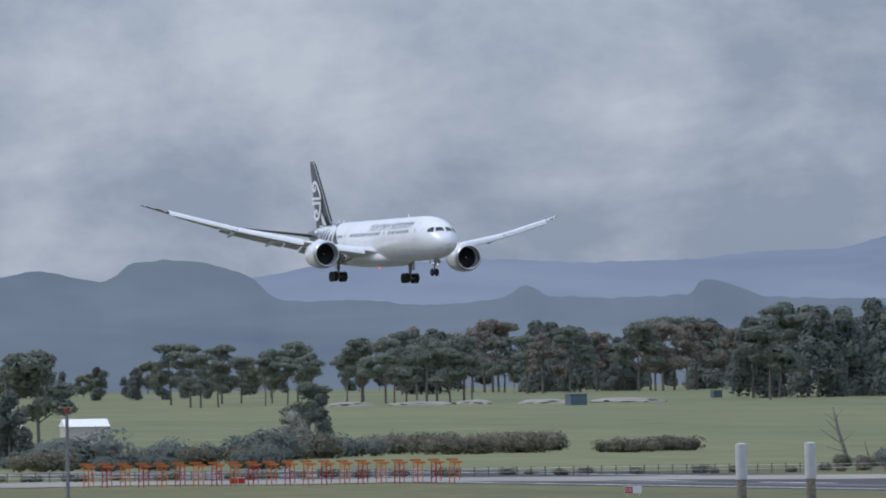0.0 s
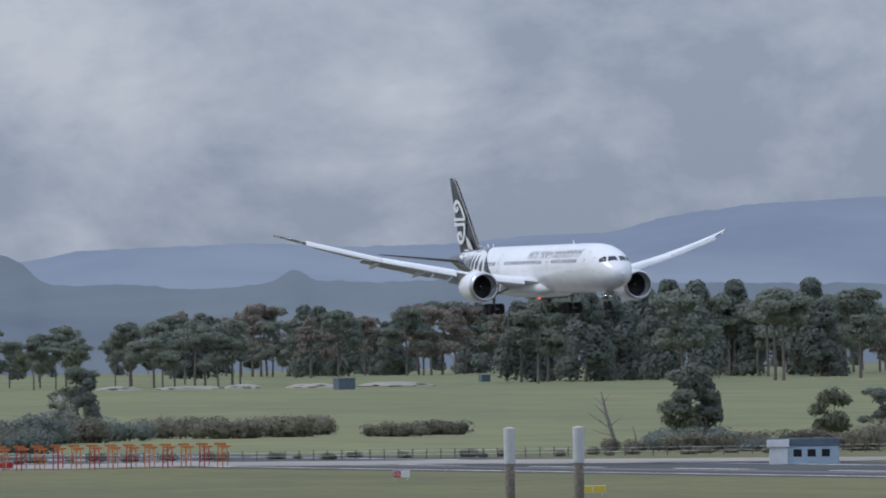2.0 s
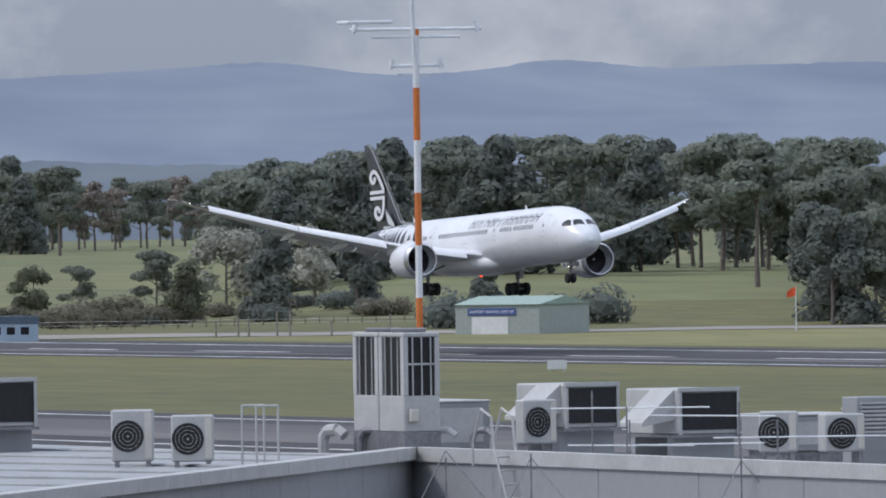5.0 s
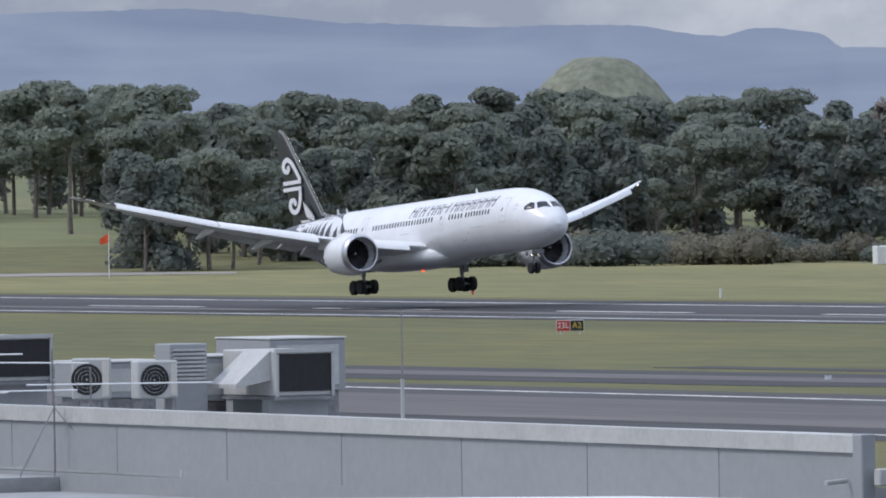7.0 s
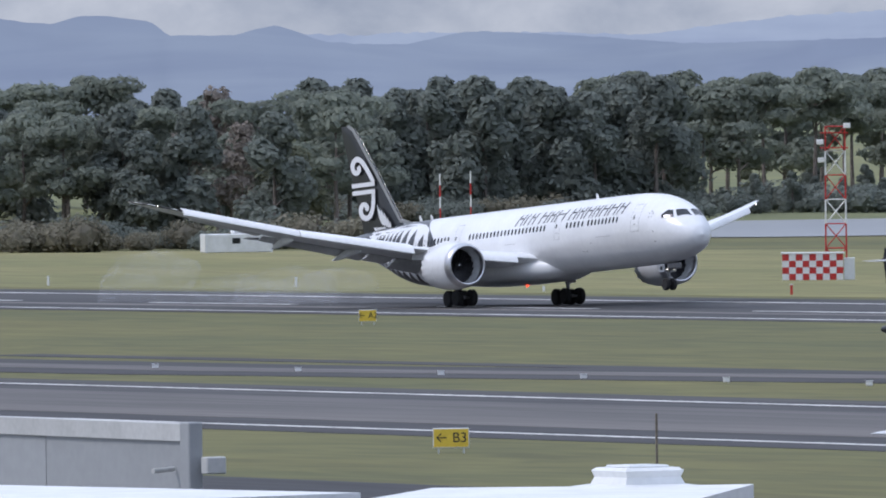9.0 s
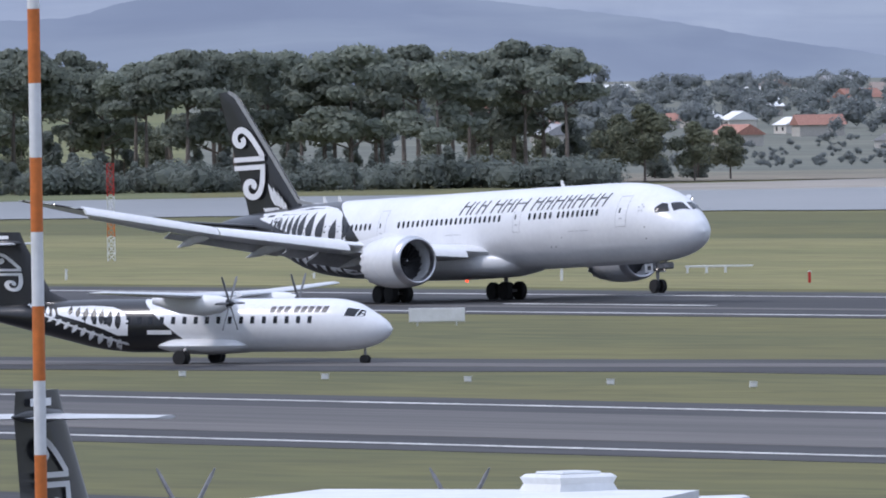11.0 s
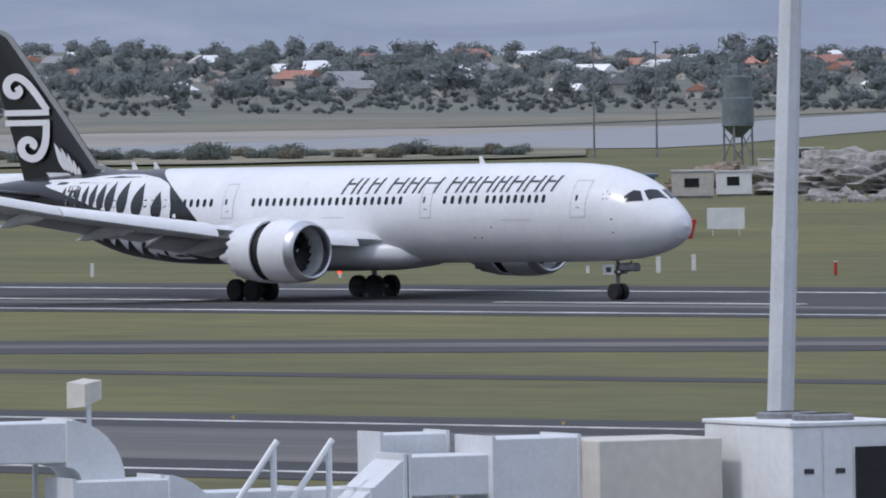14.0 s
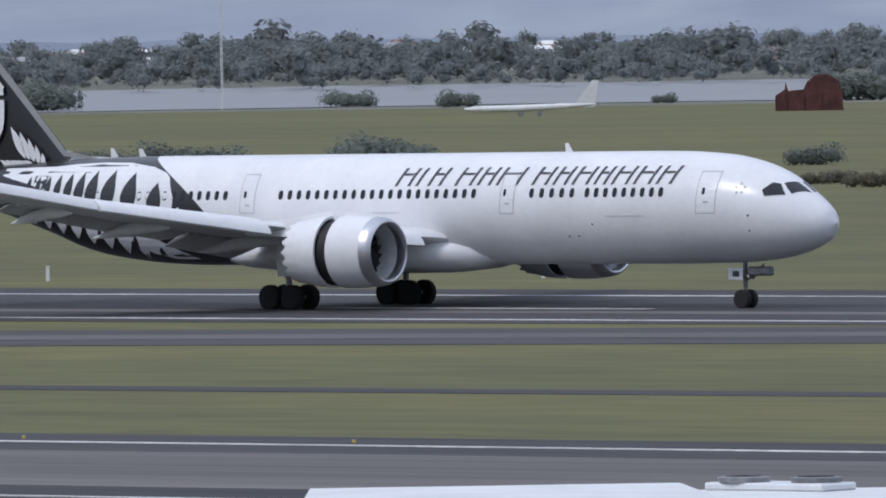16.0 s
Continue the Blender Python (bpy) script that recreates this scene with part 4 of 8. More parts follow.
def terminal_wing():
    root = thing("terminal_building", 0, 0)
    tagged(root, "terminal building with pale grey panelled parapet and rooftop plant", "building")
    prism("main_wall", [(-240, 91.3), (-161.6, 89.1), (-198, 107.5), (-240, 110)], 0, 9.15, ROOFGREY, root)
    prism("roof", [(-240, 91.4), (-162, 89.3), (-198, 107.4), (-240, 109.8)], 9.16, 9.2, ROOFTOP, root, "weathered pale roof sheet")
    # parapet of separate panels, a few millimetres apart, with a capping
    n = 10
    for i in range(n):
        a, b2 = -211.2 + 49.88 * i / n, -211.2 + 49.88 * (i + 1) / n
        ya, yb = 91.1 - 2.25 * i / n, 91.1 - 2.25 * (i + 1) / n
        prism("wall_panel", [(a + 0.012, ya - 0.06), (b2 - 0.012, yb - 0.06), (b2 - 0.012, yb + 0.1), (a + 0.012, ya + 0.1)], 8.2, 10.05 + 0.02 * (i % 2), ROOFGREY, root)
        prism("capping", [(a, ya - 0.12), (b2, yb - 0.12), (b2, yb + 0.2), (a, ya + 0.2)], 10.06, 10.33, PLANTGREY, root)
    block("wall_end", -161.31, -161.0, 88.7, 88.95, 0, 10.36, ROOFGREY, root)
    block("rain_hopper", -160.9, -160.7, 88.85, 89.2, 9.55, 9.82, PLANTGREY, root)
    bm = bmesh.new()
    rod(bm, (-161.6, 88.75, 9.62), (-161.45, 88.3, 9.6), 0.04)
    part("outlet_pipe", bm, PLANTGREY, root)
    # left wing, nearer, with its own fascia panels
    prism("side_wing", [(-211.2, 91.0), (-180, 69.5), (-200, 40), (-262, 60), (-262, 91.1), (-221, 91.1)], 0, 10.1, ROOFGREY, root)
    for k in range(9):
        # standing seams of the side roof
        u = k / 8
        bm = bmesh.new()
        rod(bm, (-211 + 30 * u, 90.6 - 20.8 * u, 10.15), (-228 + 30 * u, 88 - 25 * u, 10.15), 0.05, n=6)
        part("roof_seam", bm, ROOFTOP, root)
    prism("roof", [(-211.1, 91.0), (-180, 69.5), (-200, 40), (-262, 60), (-262, 91.0), (-221, 91.0)], 10.1, 10.14, ROOFTOP, root, "weathered pale roof sheet")
    n = 15
    for i in range(n):
        a, b2 = i / n, (i + 1) / n - 0.0006
        p, q = (-211.2 + 31.2 * a, 91.1 - 21.6 * a), (-211.2 + 31.2 * b2, 91.1 - 21.6 * b2)
        prism("wall_panel", [(p[0] - 0.05, p[1] - 0.08), (q[0] - 0.05, q[1] - 0.08), (q[0] + 0.03, q[1] + 0.05), (p[0] + 0.03, p[1] + 0.05)], 8.2, 10.08, ROOFGREY, root)
        prism("capping", [(p[0] - 0.1, p[1] - 0.16), (q[0] - 0.1, q[1] - 0.16), (q[0] + 0.1, q[1] + 0.2), (p[0] + 0.1, p[1] + 0.2)], 10.09, 10.33, PLANTGREY, root)
    # lower roofs before the parapet
    prism("lower_roof", [(-235, 84), (-193.4, 87.2), (-193.4, 90.8), (-211, 91), (-235, 100)], 0, 9.08, ROOFTOP, root)
    prism("lower_roof_edge", [(-213, 84.6), (-193.3, 86.9), (-193.3, 87.2), (-213, 84.9)], 8.3, 9.16, PLANTGREY, root)
    prism("lower_roof", [(-193.2, 84), (-150, 78.5), (-161.2, 88.7), (-193.2, 90.4)], 0, 8.82, ROOFTOP, root)


def package_unit(x, y, z, ly=1.3, lx=2.6, h=1.02, hood=True, bars=0):
    """Rooftop plant: the coil face looks along +x, the weather hood along -y."""
    root = thing("rooftop_air_conditioner", x, y, z)
    tagged(root, "pale grey rooftop air conditioner with black coil face and sloping hood", "air conditioner", group="rooftop plant")
    block("casing", -lx, 0, 0, ly, 0.1, h, CREAM if bars == 1 else PLANTGREY, root, b=0.03)
    block("coil_grille", 0.0, 0.02, 0.09, ly - 0.06, 0.2, h - 0.08, GRILLE, root, "black coil grille", b=0)
    for s in (0.05, ly - 0.03):
        block("corner_post", 0.0, 0.05, s - 0.03, s + 0.03, 0.1, h, PLANTGREY, root, b=0)
    block("top_rail", -0.02, 0.07, 0, ly, h - 0.05, h + 0.03, PLANTGREY, root, b=0)
    block("drip_tray", -lx, 0.08, -0.03, ly + 0.03, 0.04, 0.1, STEEL, root, b=0)
    for xx in (-lx + 0.3, -0.4):
        block("plinth", xx - 0.15, xx + 0.15, 0, ly, 9.2 - z, 0.04, ROOFGREY, root, b=0)
    if hood:
        bm = bmesh.new()
        rings(bm, [[(-1.3, 0, h), (-1.3, 0, 0.42), (-1.3, -0.75, 0.28), (-1.3, -0.75, 0.36)], [(-0.15, 0, h), (-0.15, 0, 0.42), (-0.15, -0.75, 0.28), (-0.15, -0.75, 0.36)]])
        part("weather_hood", bm, PLANTGREY, root, "sloping sheet metal hood")
        block("vent_mark", -0.35, -0.2, -0.012, 0, h * 0.55, h * 0.62, LETTER, root, b=0)
    return root


def split_unit(x, y, z, face, w=0.85, h=0.85, two=False):
    root = thing("condenser_unit", x, y, z, face)
    tagged(root, "off-white outdoor condenser unit with round fan grille", "air conditioner", group="condensers on the roof")
    block("casing", -0.34, 0, -w / 2, w / 2, 0.06, h, PLANTGREY, root, b=0.03)
    for k in ((0.3, 0.7) if two else (0.5,)):
        part("fan_recess", turned([(0.004, 0.02), (0.006, 0.29), (0.012, 0.31)], 24, "X", (0, -0.08, h * k + 0.02)), GRILLE, root)
        bm = bmesh.new()
        for r in (0.1, 0.17, 0.24, 0.31):
            for i in range(20):
                a, b2 = 2 * math.pi * i / 20, 2 * math.pi * (i + 1) / 20
                rod(bm, (0.03, -0.08 + r * math.cos(a), h * k + 0.02 + r * math.sin(a)), (0.03, -0.08 + r * math.cos(b2), h * k + 0.02 + r * math.sin(b2)), 0.0035, n=4, caps=False)
        part("fan_guard", bm, PLANTGREY, root)
    block("side_panel", 0.0, 0.012, w / 2 - 0.16, w / 2 - 0.03, 0.12, h - 0.06, CREAM, root, b=0)
    for s in (-w / 2 + 0.1, w / 2 - 0.1):
        block("foot", -0.34, 0.02, s - 0.04, s + 0.04, (9.2 if x < -208.5 or y > 92 else 10.14) - z, 0.06, STEEL, root, b=0)
    return root


def tall_units():
    """Two tall heat pumps in a row, louvred above, plain below."""
    for i, (x, y) in enumerate(((-217.15, 92.42), (-215.85, 92.42))):
        root = thing("tall_heat_pump", x, y, 10.5)
        tagged(root, "tall pale heat pump with dark louvres above plain panels", "air conditioner", group="tall heat pumps")
        w, d, h = 1.25, 0.78, 2.02
        block("casing", 0, w, 0, d, 0.05, h * 0.38, PLANTGREY, root, b=0.02)
        block("top_plate", 0, w, 0, d, h - 0.09, h, PLANTGREY, root, b=0.02)
        block("coil", 0.05, w - 0.05, 0.05, d - 0.05, h * 0.38, h - 0.09, GRILLE, root, "dark coil behind louvres", b=0)
        for a, b2 in ((0, 0), (w - 0.16, 0), (0, d - 0.1), (w - 0.1, d - 0.1)):
            block("corner_post", a, a + (0.16 if b2 == 0 else 0.1), b2, b2 + 0.1, h * 0.38, h - 0.09, PLANTGREY, root, b=0)
        for k in range(1, 4):
            block("guard_bar", w * k / 4 - 0.012, w * k / 4 + 0.012, 0.0, 0.02, h * 0.38, h - 0.09, PLANTGREY, root, b=0)
            block("guard_bar", w - 0.0, w + 0.02, d * k / 4 - 0.012, d * k / 4 + 0.012, h * 0.38, h - 0.09, PLANTGREY, root, b=0)
        block("guard_rail", w, w + 0.02, 0, d, h * 0.68, h * 0.7, PLANTGREY, root, b=0)
        bm = turned([(h, 0.34), (h + 0.07, 0.36), (h + 0.09, 0.3)], 24, "Z", (w / 2, d / 2, 0))
        part("fan_ring", bm, STEEL, root)
        block("plinth", -0.02, w + 0.02, 0, d, -1.3, 0.05, STEEL, root, b=0)
        if i == 1:
            block("isolator_box", w, w + 0.1, 0.1, 0.28, 0.25, 0.5, CREAM, root)
    # pipework at the foot
    for i in range(5):
        root = thing("refrigerant_pipe", -217.5 + 0.9 * i, 91.9 + 0.42 * i, 10.06)
        tagged(root, "lagged refrigerant pipe bent over the roof edge", "pipe", group="pipework on the roof")
        bm = bmesh.new()
        pts = [(0, 0, 0), (0, 0, 0.35), (0.1, 0.05, 0.5), (0.35, 0.15, 0.52), (0.5, 0.25, 0.4)]
        for a, b2 in zip(pts, pts[1:]):
            rod(bm, a, b2, 0.07 if i else 0.12, n=8)
        part("pipe", bm, PLANTGREY if i in (0, 3) else STEEL, root, smooth=True)


def banded_mast(x, y, z0, top, r, band, phase, label, arms):
    root = thing("banded_mast", x, y, z0)
    tagged(root, label, "mast")
    z = z0
    k = phase
    while z < top - 0.01:
        e = min(top, z + (band if z > z0 else band * 0.75))
        part("band", turned([(z - z0, r), (e - z0, r * 0.985)], 14, "Z"), ORANGE if k % 2 else WHITEMETAL, root, "orange band" if k % 2 else "white band", smooth=True)
        z = e
        k += 1
    if arms:
        bm = bmesh.new()
        for zz, w in ((top - z0 - 0.74, 0.55), (top - z0, 1.35)):
            rod(bm, (-0.4 * w, -0.9 * w, zz), (0.4 * w, 0.9 * w, zz), 0.035)
            for s in (-1, 1):
                rod(bm, (s * 0.38 * w, s * 0.86 * w, zz - 0.06), (s * 0.36 * w, s * 0.8 * w, zz + 0.14), 0.05)
            rod(bm, (-0.3 * w, -0.6 * w, zz - 0.16), (0.3 * w, 0.6 * w, zz - 0.16), 0.03)
        rod(bm, (0, 0, top - z0 - 1.2), (0.05, -0.1, top - z0 + 0.6), 0.045)
        part("instrument_arm", bm, GALV, root, "grey cross-shaped instrument arm")
        block("sensor", -0.1, 0.5, -1.7, -0.7, top - z0 + 0.1, top - z0 + 0.17, GALV, root)


def roof_rails():
    """Thin scaffold poles, guard rails and a roof ladder."""
    def pole(a, b2, r, name="scaffold_pole", label="thin galvanised pole standing on the roof"):
        root = thing(name, *a)
        tagged(root, label, "pole", group="roof poles")
        bm = bmesh.new()
        rod(bm, (0, 0, 0), tuple(Vector(b2) - Vector(a)), r, n=7)
        part("tube", bm, GALV, root, smooth=True)
    rng = random.Random(9)
    # antenna stands: a mast with two stays each
    for x, y, zt in ((-207.7, 93.4, 11.4), (-204.2, 92.6, 10.9), (-201.9, 91.5, 11.2), (-198.6, 92.3, 11.3), (-196.3, 92.0, 11.0), (-207.0, 90.0, 10.2), (-199.6, 88.5, 10.4), (-193.6, 90.0, 10.6)):
        root = thing("antenna_stand", x, y, 9.08)
        tagged(root, "thin grey aerial stand with sloping stays", "antenna", group="aerial stands")
        bm = bmesh.new()
        rod(bm, (0, 0, 0), (0, 0, zt - 9.08), 0.018, n=7)
        part("pole", bm, STEEL, root)
        for a in (40, 190, 300):
            bm = bmesh.new()
            rod(bm, (0, 0, 1.25), (1.1 * math.cos(radians(a)), 1.1 * math.sin(radians(a)), 0.02), 0.011, n=6)
            part("stay", bm, STEEL, root)
    for a, b2 in (((-205.5, 93.6, 10.95), (-203.2, 95.2, 10.93)), ((-203.9, 92.3, 10.42), (-202.0, 94.4, 10.45)), ((-200.4, 92.6, 10.6), (-198.0, 95.3, 10.62)), ((-208.4, 93.2, 10.35), (-205.6, 94.6, 10.35)), ((-206.5, 92, 11.1), (-203.6, 94, 11.12))):
        pole(a, b2, 0.015, "guard_rail", "thin white guard rail over the plant")
    root = thing("roof_ladder", -205.9, 90.7, 9.08)
    tagged(root, "white roof ladder with hooped handrails against the parapet", "ladder")
    for s in (-0.22, 0.22):
        bm = bmesh.new()
        for a, b2 in zip([(0.9, s, 0), (0.1, s, 1.3), (0, s, 1.9), (-0.5, s, 2.05), (-0.9, s, 1.4)], [(0.1, s, 1.3), (0, s, 1.9), (-0.5, s, 2.05), (-0.9, s, 1.4), (-0.9, s, 0.95)]):
            rod(bm, a, b2, 0.025, n=6)
        part("stile", bm, PLANTGREY, root)
    for i in range(5):
        bm = bmesh.new()
        rod(bm, (0.9 - 0.8 * i / 5, -0.22, 1.3 * i / 5 + 0.1), (0.9 - 0.8 * i / 5, 0.22, 1.3 * i / 5 + 0.1), 0.018, n=6)
        part("rung", bm, PLANTGREY, root)
    root = thing("whip_antenna", -187.5, 94.0, 8.82)
    tagged(root, "slim whip aerial on a white stayed pole", "antenna")
    bm = bmesh.new()
    rod(bm, (0, 0, 0), (0, 0, 2.0), 0.035, n=8)
    part("pole", bm, PLANTGREY, root)
    bm = bmesh.new()
    rod(bm, (0, 0, 2.0), (0, 0, 3.2), 0.012, n=6)
    part("whip", bm, STEEL, root)
    for a in ((-0.4, -0.6), (0.5, 0.7)):
        bm = bmesh.new()
        rod(bm, (0, 0, 1.3), (a[0], a[1], 0), 0.014, n=5)
        part("stay", bm, PLANTGREY, root)
    root = thing("hoop_rail", -188.3, 90.0, 8.82)
    tagged(root, "low grey hooped guard rail on the roof", "rail")
    for k in range(3):
        bm = bmesh.new()
        for a, b2 in zip([(0, k * 0.25, 0), (0, k * 0.25, 0.45), (0.9, k * 0.3 + 0.9, 0.45)], [(0, k * 0.25, 0.45), (0.9, k * 0.3 + 0.9, 0.45), (0.9, k * 0.3 + 0.9, 0)]):
            rod(bm, a, b2, 0.018, n=6)
        part("hoop", bm, GALV, root)


terminal_wing()
tall_units()
package_unit(-219.1, 97.9, 10.36, 1.22, 2.4, 1.0)
package_unit(-222.5, 102.0, 10.1, 1.4, 2.6, 1.05)
package_unit(-205.1, 100.05, 10.05, 1.28, 2.3, 1.0)
package_unit(-222.8, 83.6, 10.5, 1.25, 2.4, 1.0)
package_unit(-223.7, 86.9, 10.55, 1.28, 2.4, 1.08)
for x0, y0, x1, y1, h in ((-224, 95.6, -221.5, 97.3, 0.95), (-214, 99.5, -212, 101.2, 0.7), (-209.5, 99.6, -207.5, 101.0, 0.85), (-216.5, 104.3, -214, 106, 1.05)):
    r = thing("duct_box", x0, y0, 10.05)
    tagged(r, "plain pale grey duct box on the roof", "duct", group="rooftop plant")
    block("stand", 0.1, x1 - x0 - 0.1, 0.1, y1 - y0 - 0.1, -0.85, 0, STEEL, r)
    block("casing", 0, x1 - x0, 0, y1 - y0, 0, h, ROOFGREY, r)
    block("flange", -0.03, x1 - x0 + 0.03, -0.03, y1 - y0 + 0.03, h, h + 0.04, PLANTGREY, r)
    block("access_panel", x1 - x0, x1 - x0 + 0.015, 0.15, y1 - y0 - 0.15, 0.12, h - 0.12, PLANTGREY, r)
r = thing("louvre_box", -207.0, 98.4, 10.05)
tagged(r, "grey louvred vent box on the roof", "vent")
block("casing", 0, 0.7, 0, 0.8, -0.85, 1.15, ROOFGREY, r)
for k in range(8):
    block("slat", 0.7, 0.76, 0.06, 0.74, 0.45 + 0.08 * k, 0.49 + 0.08 * k, PLANTGREY, r, b=0)
split_unit(-206.3, 96.7, 10.1, -28, 0.75, 0.86)
split_unit(-205.6, 97.8, 10.1, 0, 0.86, 0.8)
split_unit(-216.9, 96.4, 10.15, 10, 0.8, 0.95)
split_unit(-207.9, 83.9, 10.18, -25, 0.8, 1.05)
split_unit(-206.6, 84.6, 10.18, -25, 0.8, 0.95)
r = thing("hoop_rail", -206.3, 85.5, 10.14)
tagged(r, "white hooped guard rail on the roof", "rail")
for k in (0, 0.7):
    bm = bmesh.new()
    for a, b2 in zip([(k, 0, 0), (k, 0, 1.15), (k, 0.45, 1.15)], [(k, 0, 1.15), (k, 0.45, 1.15), (k, 0.45, 0)]):
        rod(bm, a, b2, 0.022, n=6)
    part("hoop", bm, PLANTGREY, r)
banded_mast(-218.45, 94.45, 9.2, 18.6, 0.07, 1.06, 0, "orange and white banded weather mast with instrument arms on the roof", True)
roof_rails()
for x, y in ((-188.02, 68.17), (-187.62, 69.27)):
    r = thing("wooden_post", x, y, 9.0)
    tagged(r, "weathered wooden post with pale metal sleeve", "post", group="wooden posts")
    part("timber", turned([(0, 0.1), (3.9, 0.085)], 12, "Z", cap=True), WOODPOST, r, smooth=True)
    part("sleeve", turned([(3.88, 0.1), (4.48, 0.1), (4.5, 0.03)], 12, "Z", cap=True), PLANTGREY, r, "pale metal sleeve", smooth=True)
r = thing("post_base", -187.8, 68.7, 0)
tagged(r, "plain wall below the wooden posts", "wall")
block("wall", -1.5, 1.5, -1.5, 1.5, 0, 9.0, ROOFGREY, r)


# white roofs, vents, ducts and lamps further along the terminal
def white_roof(name, pts, z, label):
    root = thing(name, 0, 0)
    tagged(root, label, "building")
    prism("walls", pts, 0, z - 0.25, ROOFGREY, root)
    prism("roof", [(x * 1.0008, y * 1.0008) for x, y in pts], z - 0.24, z, WHITEMETAL, root, "white metal roof")
    return root


white_roof("gate_building", [(-152, 70), (-136.5, 70), (-137.9, 78.6), (-146, 76.8)], 10.0, "gate building with white metal roof edge")
white_roof("gate_building", [(-129.9, 75.1), (-128.6, 77.0), (-127.8, 78.6), (-122, 74), (-124, 70)], 10.32, "gate building with white metal roof edge")
for x, y, z, k in ((-128.5, 77.3, 10.3, 1.0), (-118.7, 84.4, 10.0, 1.0)):
    r = thing("roof_cowl", x, y, z)
    tagged(r, "white square roof ventilator with slotted cap", "vent", group="roof ventilators")
    bm = bmesh.new()
    rings(bm, [[(sx * w, sy * w, zz) for sx, sy in ((-1, -1), (1, -1), (1, 1), (-1, 1))] for w, zz in ((0.62, -0.2), (0.62, 0.02), (0.44, 0.05), (0.4, 0.14), (0.43, 0.22), (0.38, 0.26))])
    part("body", bm, WHITEMETAL, r)
    block("slot", -0.3, 0.3, -0.3, 0.3, 0.25, 0.29, GALV, r)
white_roof("gate_building", [(-122, 83), (-117.2, 85.3), (-114, 82), (-118, 78)], 10.05, "gate building with white metal roof edge")
banded_mast(-138.6, 89.5, 3.0, 16.4, 0.088, 1.04, 1, "tall orange and white banded mast", False)
r = thing("mast_plinth", -138.6, 89.5, 0)
tagged(r, "plain pale concrete mast plinth", "plinth")
block("block", -0.5, 0.5, -0.5, 0.5, 0, 3.0, ROOFGREY, r)
r = thing("rusty_pole", -131.5, 79.4, 6)
tagged(r, "thin rusty steel pole on a footing", "pole")
part("tube", turned([(0, 0.022), (5.15, 0.016)], 8, "Z"), WOODPOST, r)
r = thing("pole_base", -131.5, 79.4, 0)
tagged(r, "plain pale concrete pole footing", "plinth")
block("block", -0.3, 0.3, -0.3, 0.3, 0, 6, ROOFGREY, r)


def light_pole(x, y, z0, lean):
    # out of plumb by a degree or two, about its visible foot
    th = math.atan2(x, y)
    root = thing("light_pole", x, y, z0)
    root.matrix_basis = Matrix.Translation((x, y, 10.3)) @ Matrix.Rotation(radians(lean), 4, (math.sin(th), math.cos(th), 0)) @ Matrix.Translation((0, 0, z0 - 10.3))
    tagged(root, "tall tapered octagonal galvanised light pole", "light pole", group="apron light poles")
    part("lower_shaft", turned([(0, 0.185), (9.2 - z0 + 3.4, 0.165)], 8, "Z"), GALV, root)
    part("upper_shaft", turned([(12.55 - z0, 0.158), (20 - z0, 0.115)], 8, "Z"), GALV, root)
    part("collar", turned([(12.5 - z0, 0.17), (12.62 - z0, 0.168)], 8, "Z"), GALV, root)
    return root


light_pole(-110.85, 85.5, 0, 1.7)
light_pole(-103.9, 107.4, 0, 2.2)

# duct deck: a roof with insulated ducts, plant boxes, a stair and a floodlight
r = thing("duct_deck", 0, 0)
tagged(r, "flat roof deck carrying air ducts", "building")
prism("deck", [(-107, 84), (-104, 81), (-86, 95), (-97, 106), (-100.5, 103)], 0, 9.05, ROOFGREY, r)


def spot(u, w):
    """A place on the deck: u along it, w away from the terminal edge."""
    a = Vector((-102.2, 88.2))
    d = Vector((0.34, 0.94)).normalized()
    nrm = Vector((-0.94, 0.34)).normalized()
    p = a + d * (0.9365 * u + 0.05) + nrm * w
    return p.x, p.y


TURN = math.degrees(math.atan2(-0.34, 0.94))


def plant_box(u, w, lu, lw, z0, z1, label, grille):
    x, y = spot(u, w)
    root = thing("plant_cabinet", x, y, 9.05, TURN)
    tagged(root, label, "air handler", group="plant on the duct deck")
    block("casing", 0, lw, 0, lu, 0.08, z1 - 9.05, WHITEMETAL, root, b=0.02)
    block("base_frame", 0.03, lw - 0.03, 0.03, lu - 0.03, 0, 0.08, STEEL, root, b=0)
    for k in ((0.0, 0.27) if grille else (0.0, 0.5)):
        y0 = lu * k + 0.02
        d = block("door_panel", lw, lw + 0.015, y0, y0 + lu * (0.25 if grille else 0.46), 0.12, z1 - 9.1, WHITEMETAL, root, "white door panel", b=0.004)
        block("latch", lw + 0.015, lw + 0.03, y0 + lu * 0.1, y0 + lu * 0.18, (z1 - 9.05) * 0.62, (z1 - 9.05) * 0.66, LETTER, d, b=0)
    block("top_trim", -0.02, lw + 0.03, -0.02, lu + 0.02, z1 - 9.05, z1 - 9.0, WHITEMETAL, root, b=0.01)
    if grille:
        block("coil_grille", lw, lw + 0.03, lu * 0.56, lu * 0.97, 0.1, z1 - 9.3, GRILLE, root, "black coil grille", b=0)
        for k in (0.3, 0.72):
            part("fan_ring", turned([(z1 - 9.0, 0.36), (z1 - 8.94, 0.37), (z1 - 8.92, 0.3)], 24, "Z", (lw * k, lu * 0.5, 0)), STEEL, root)
        block("junction_box", lw * 0.75, lw * 0.95, lu + 0.0, lu + 0.13, 0.5, 1.0, CREAM, root)
    return root


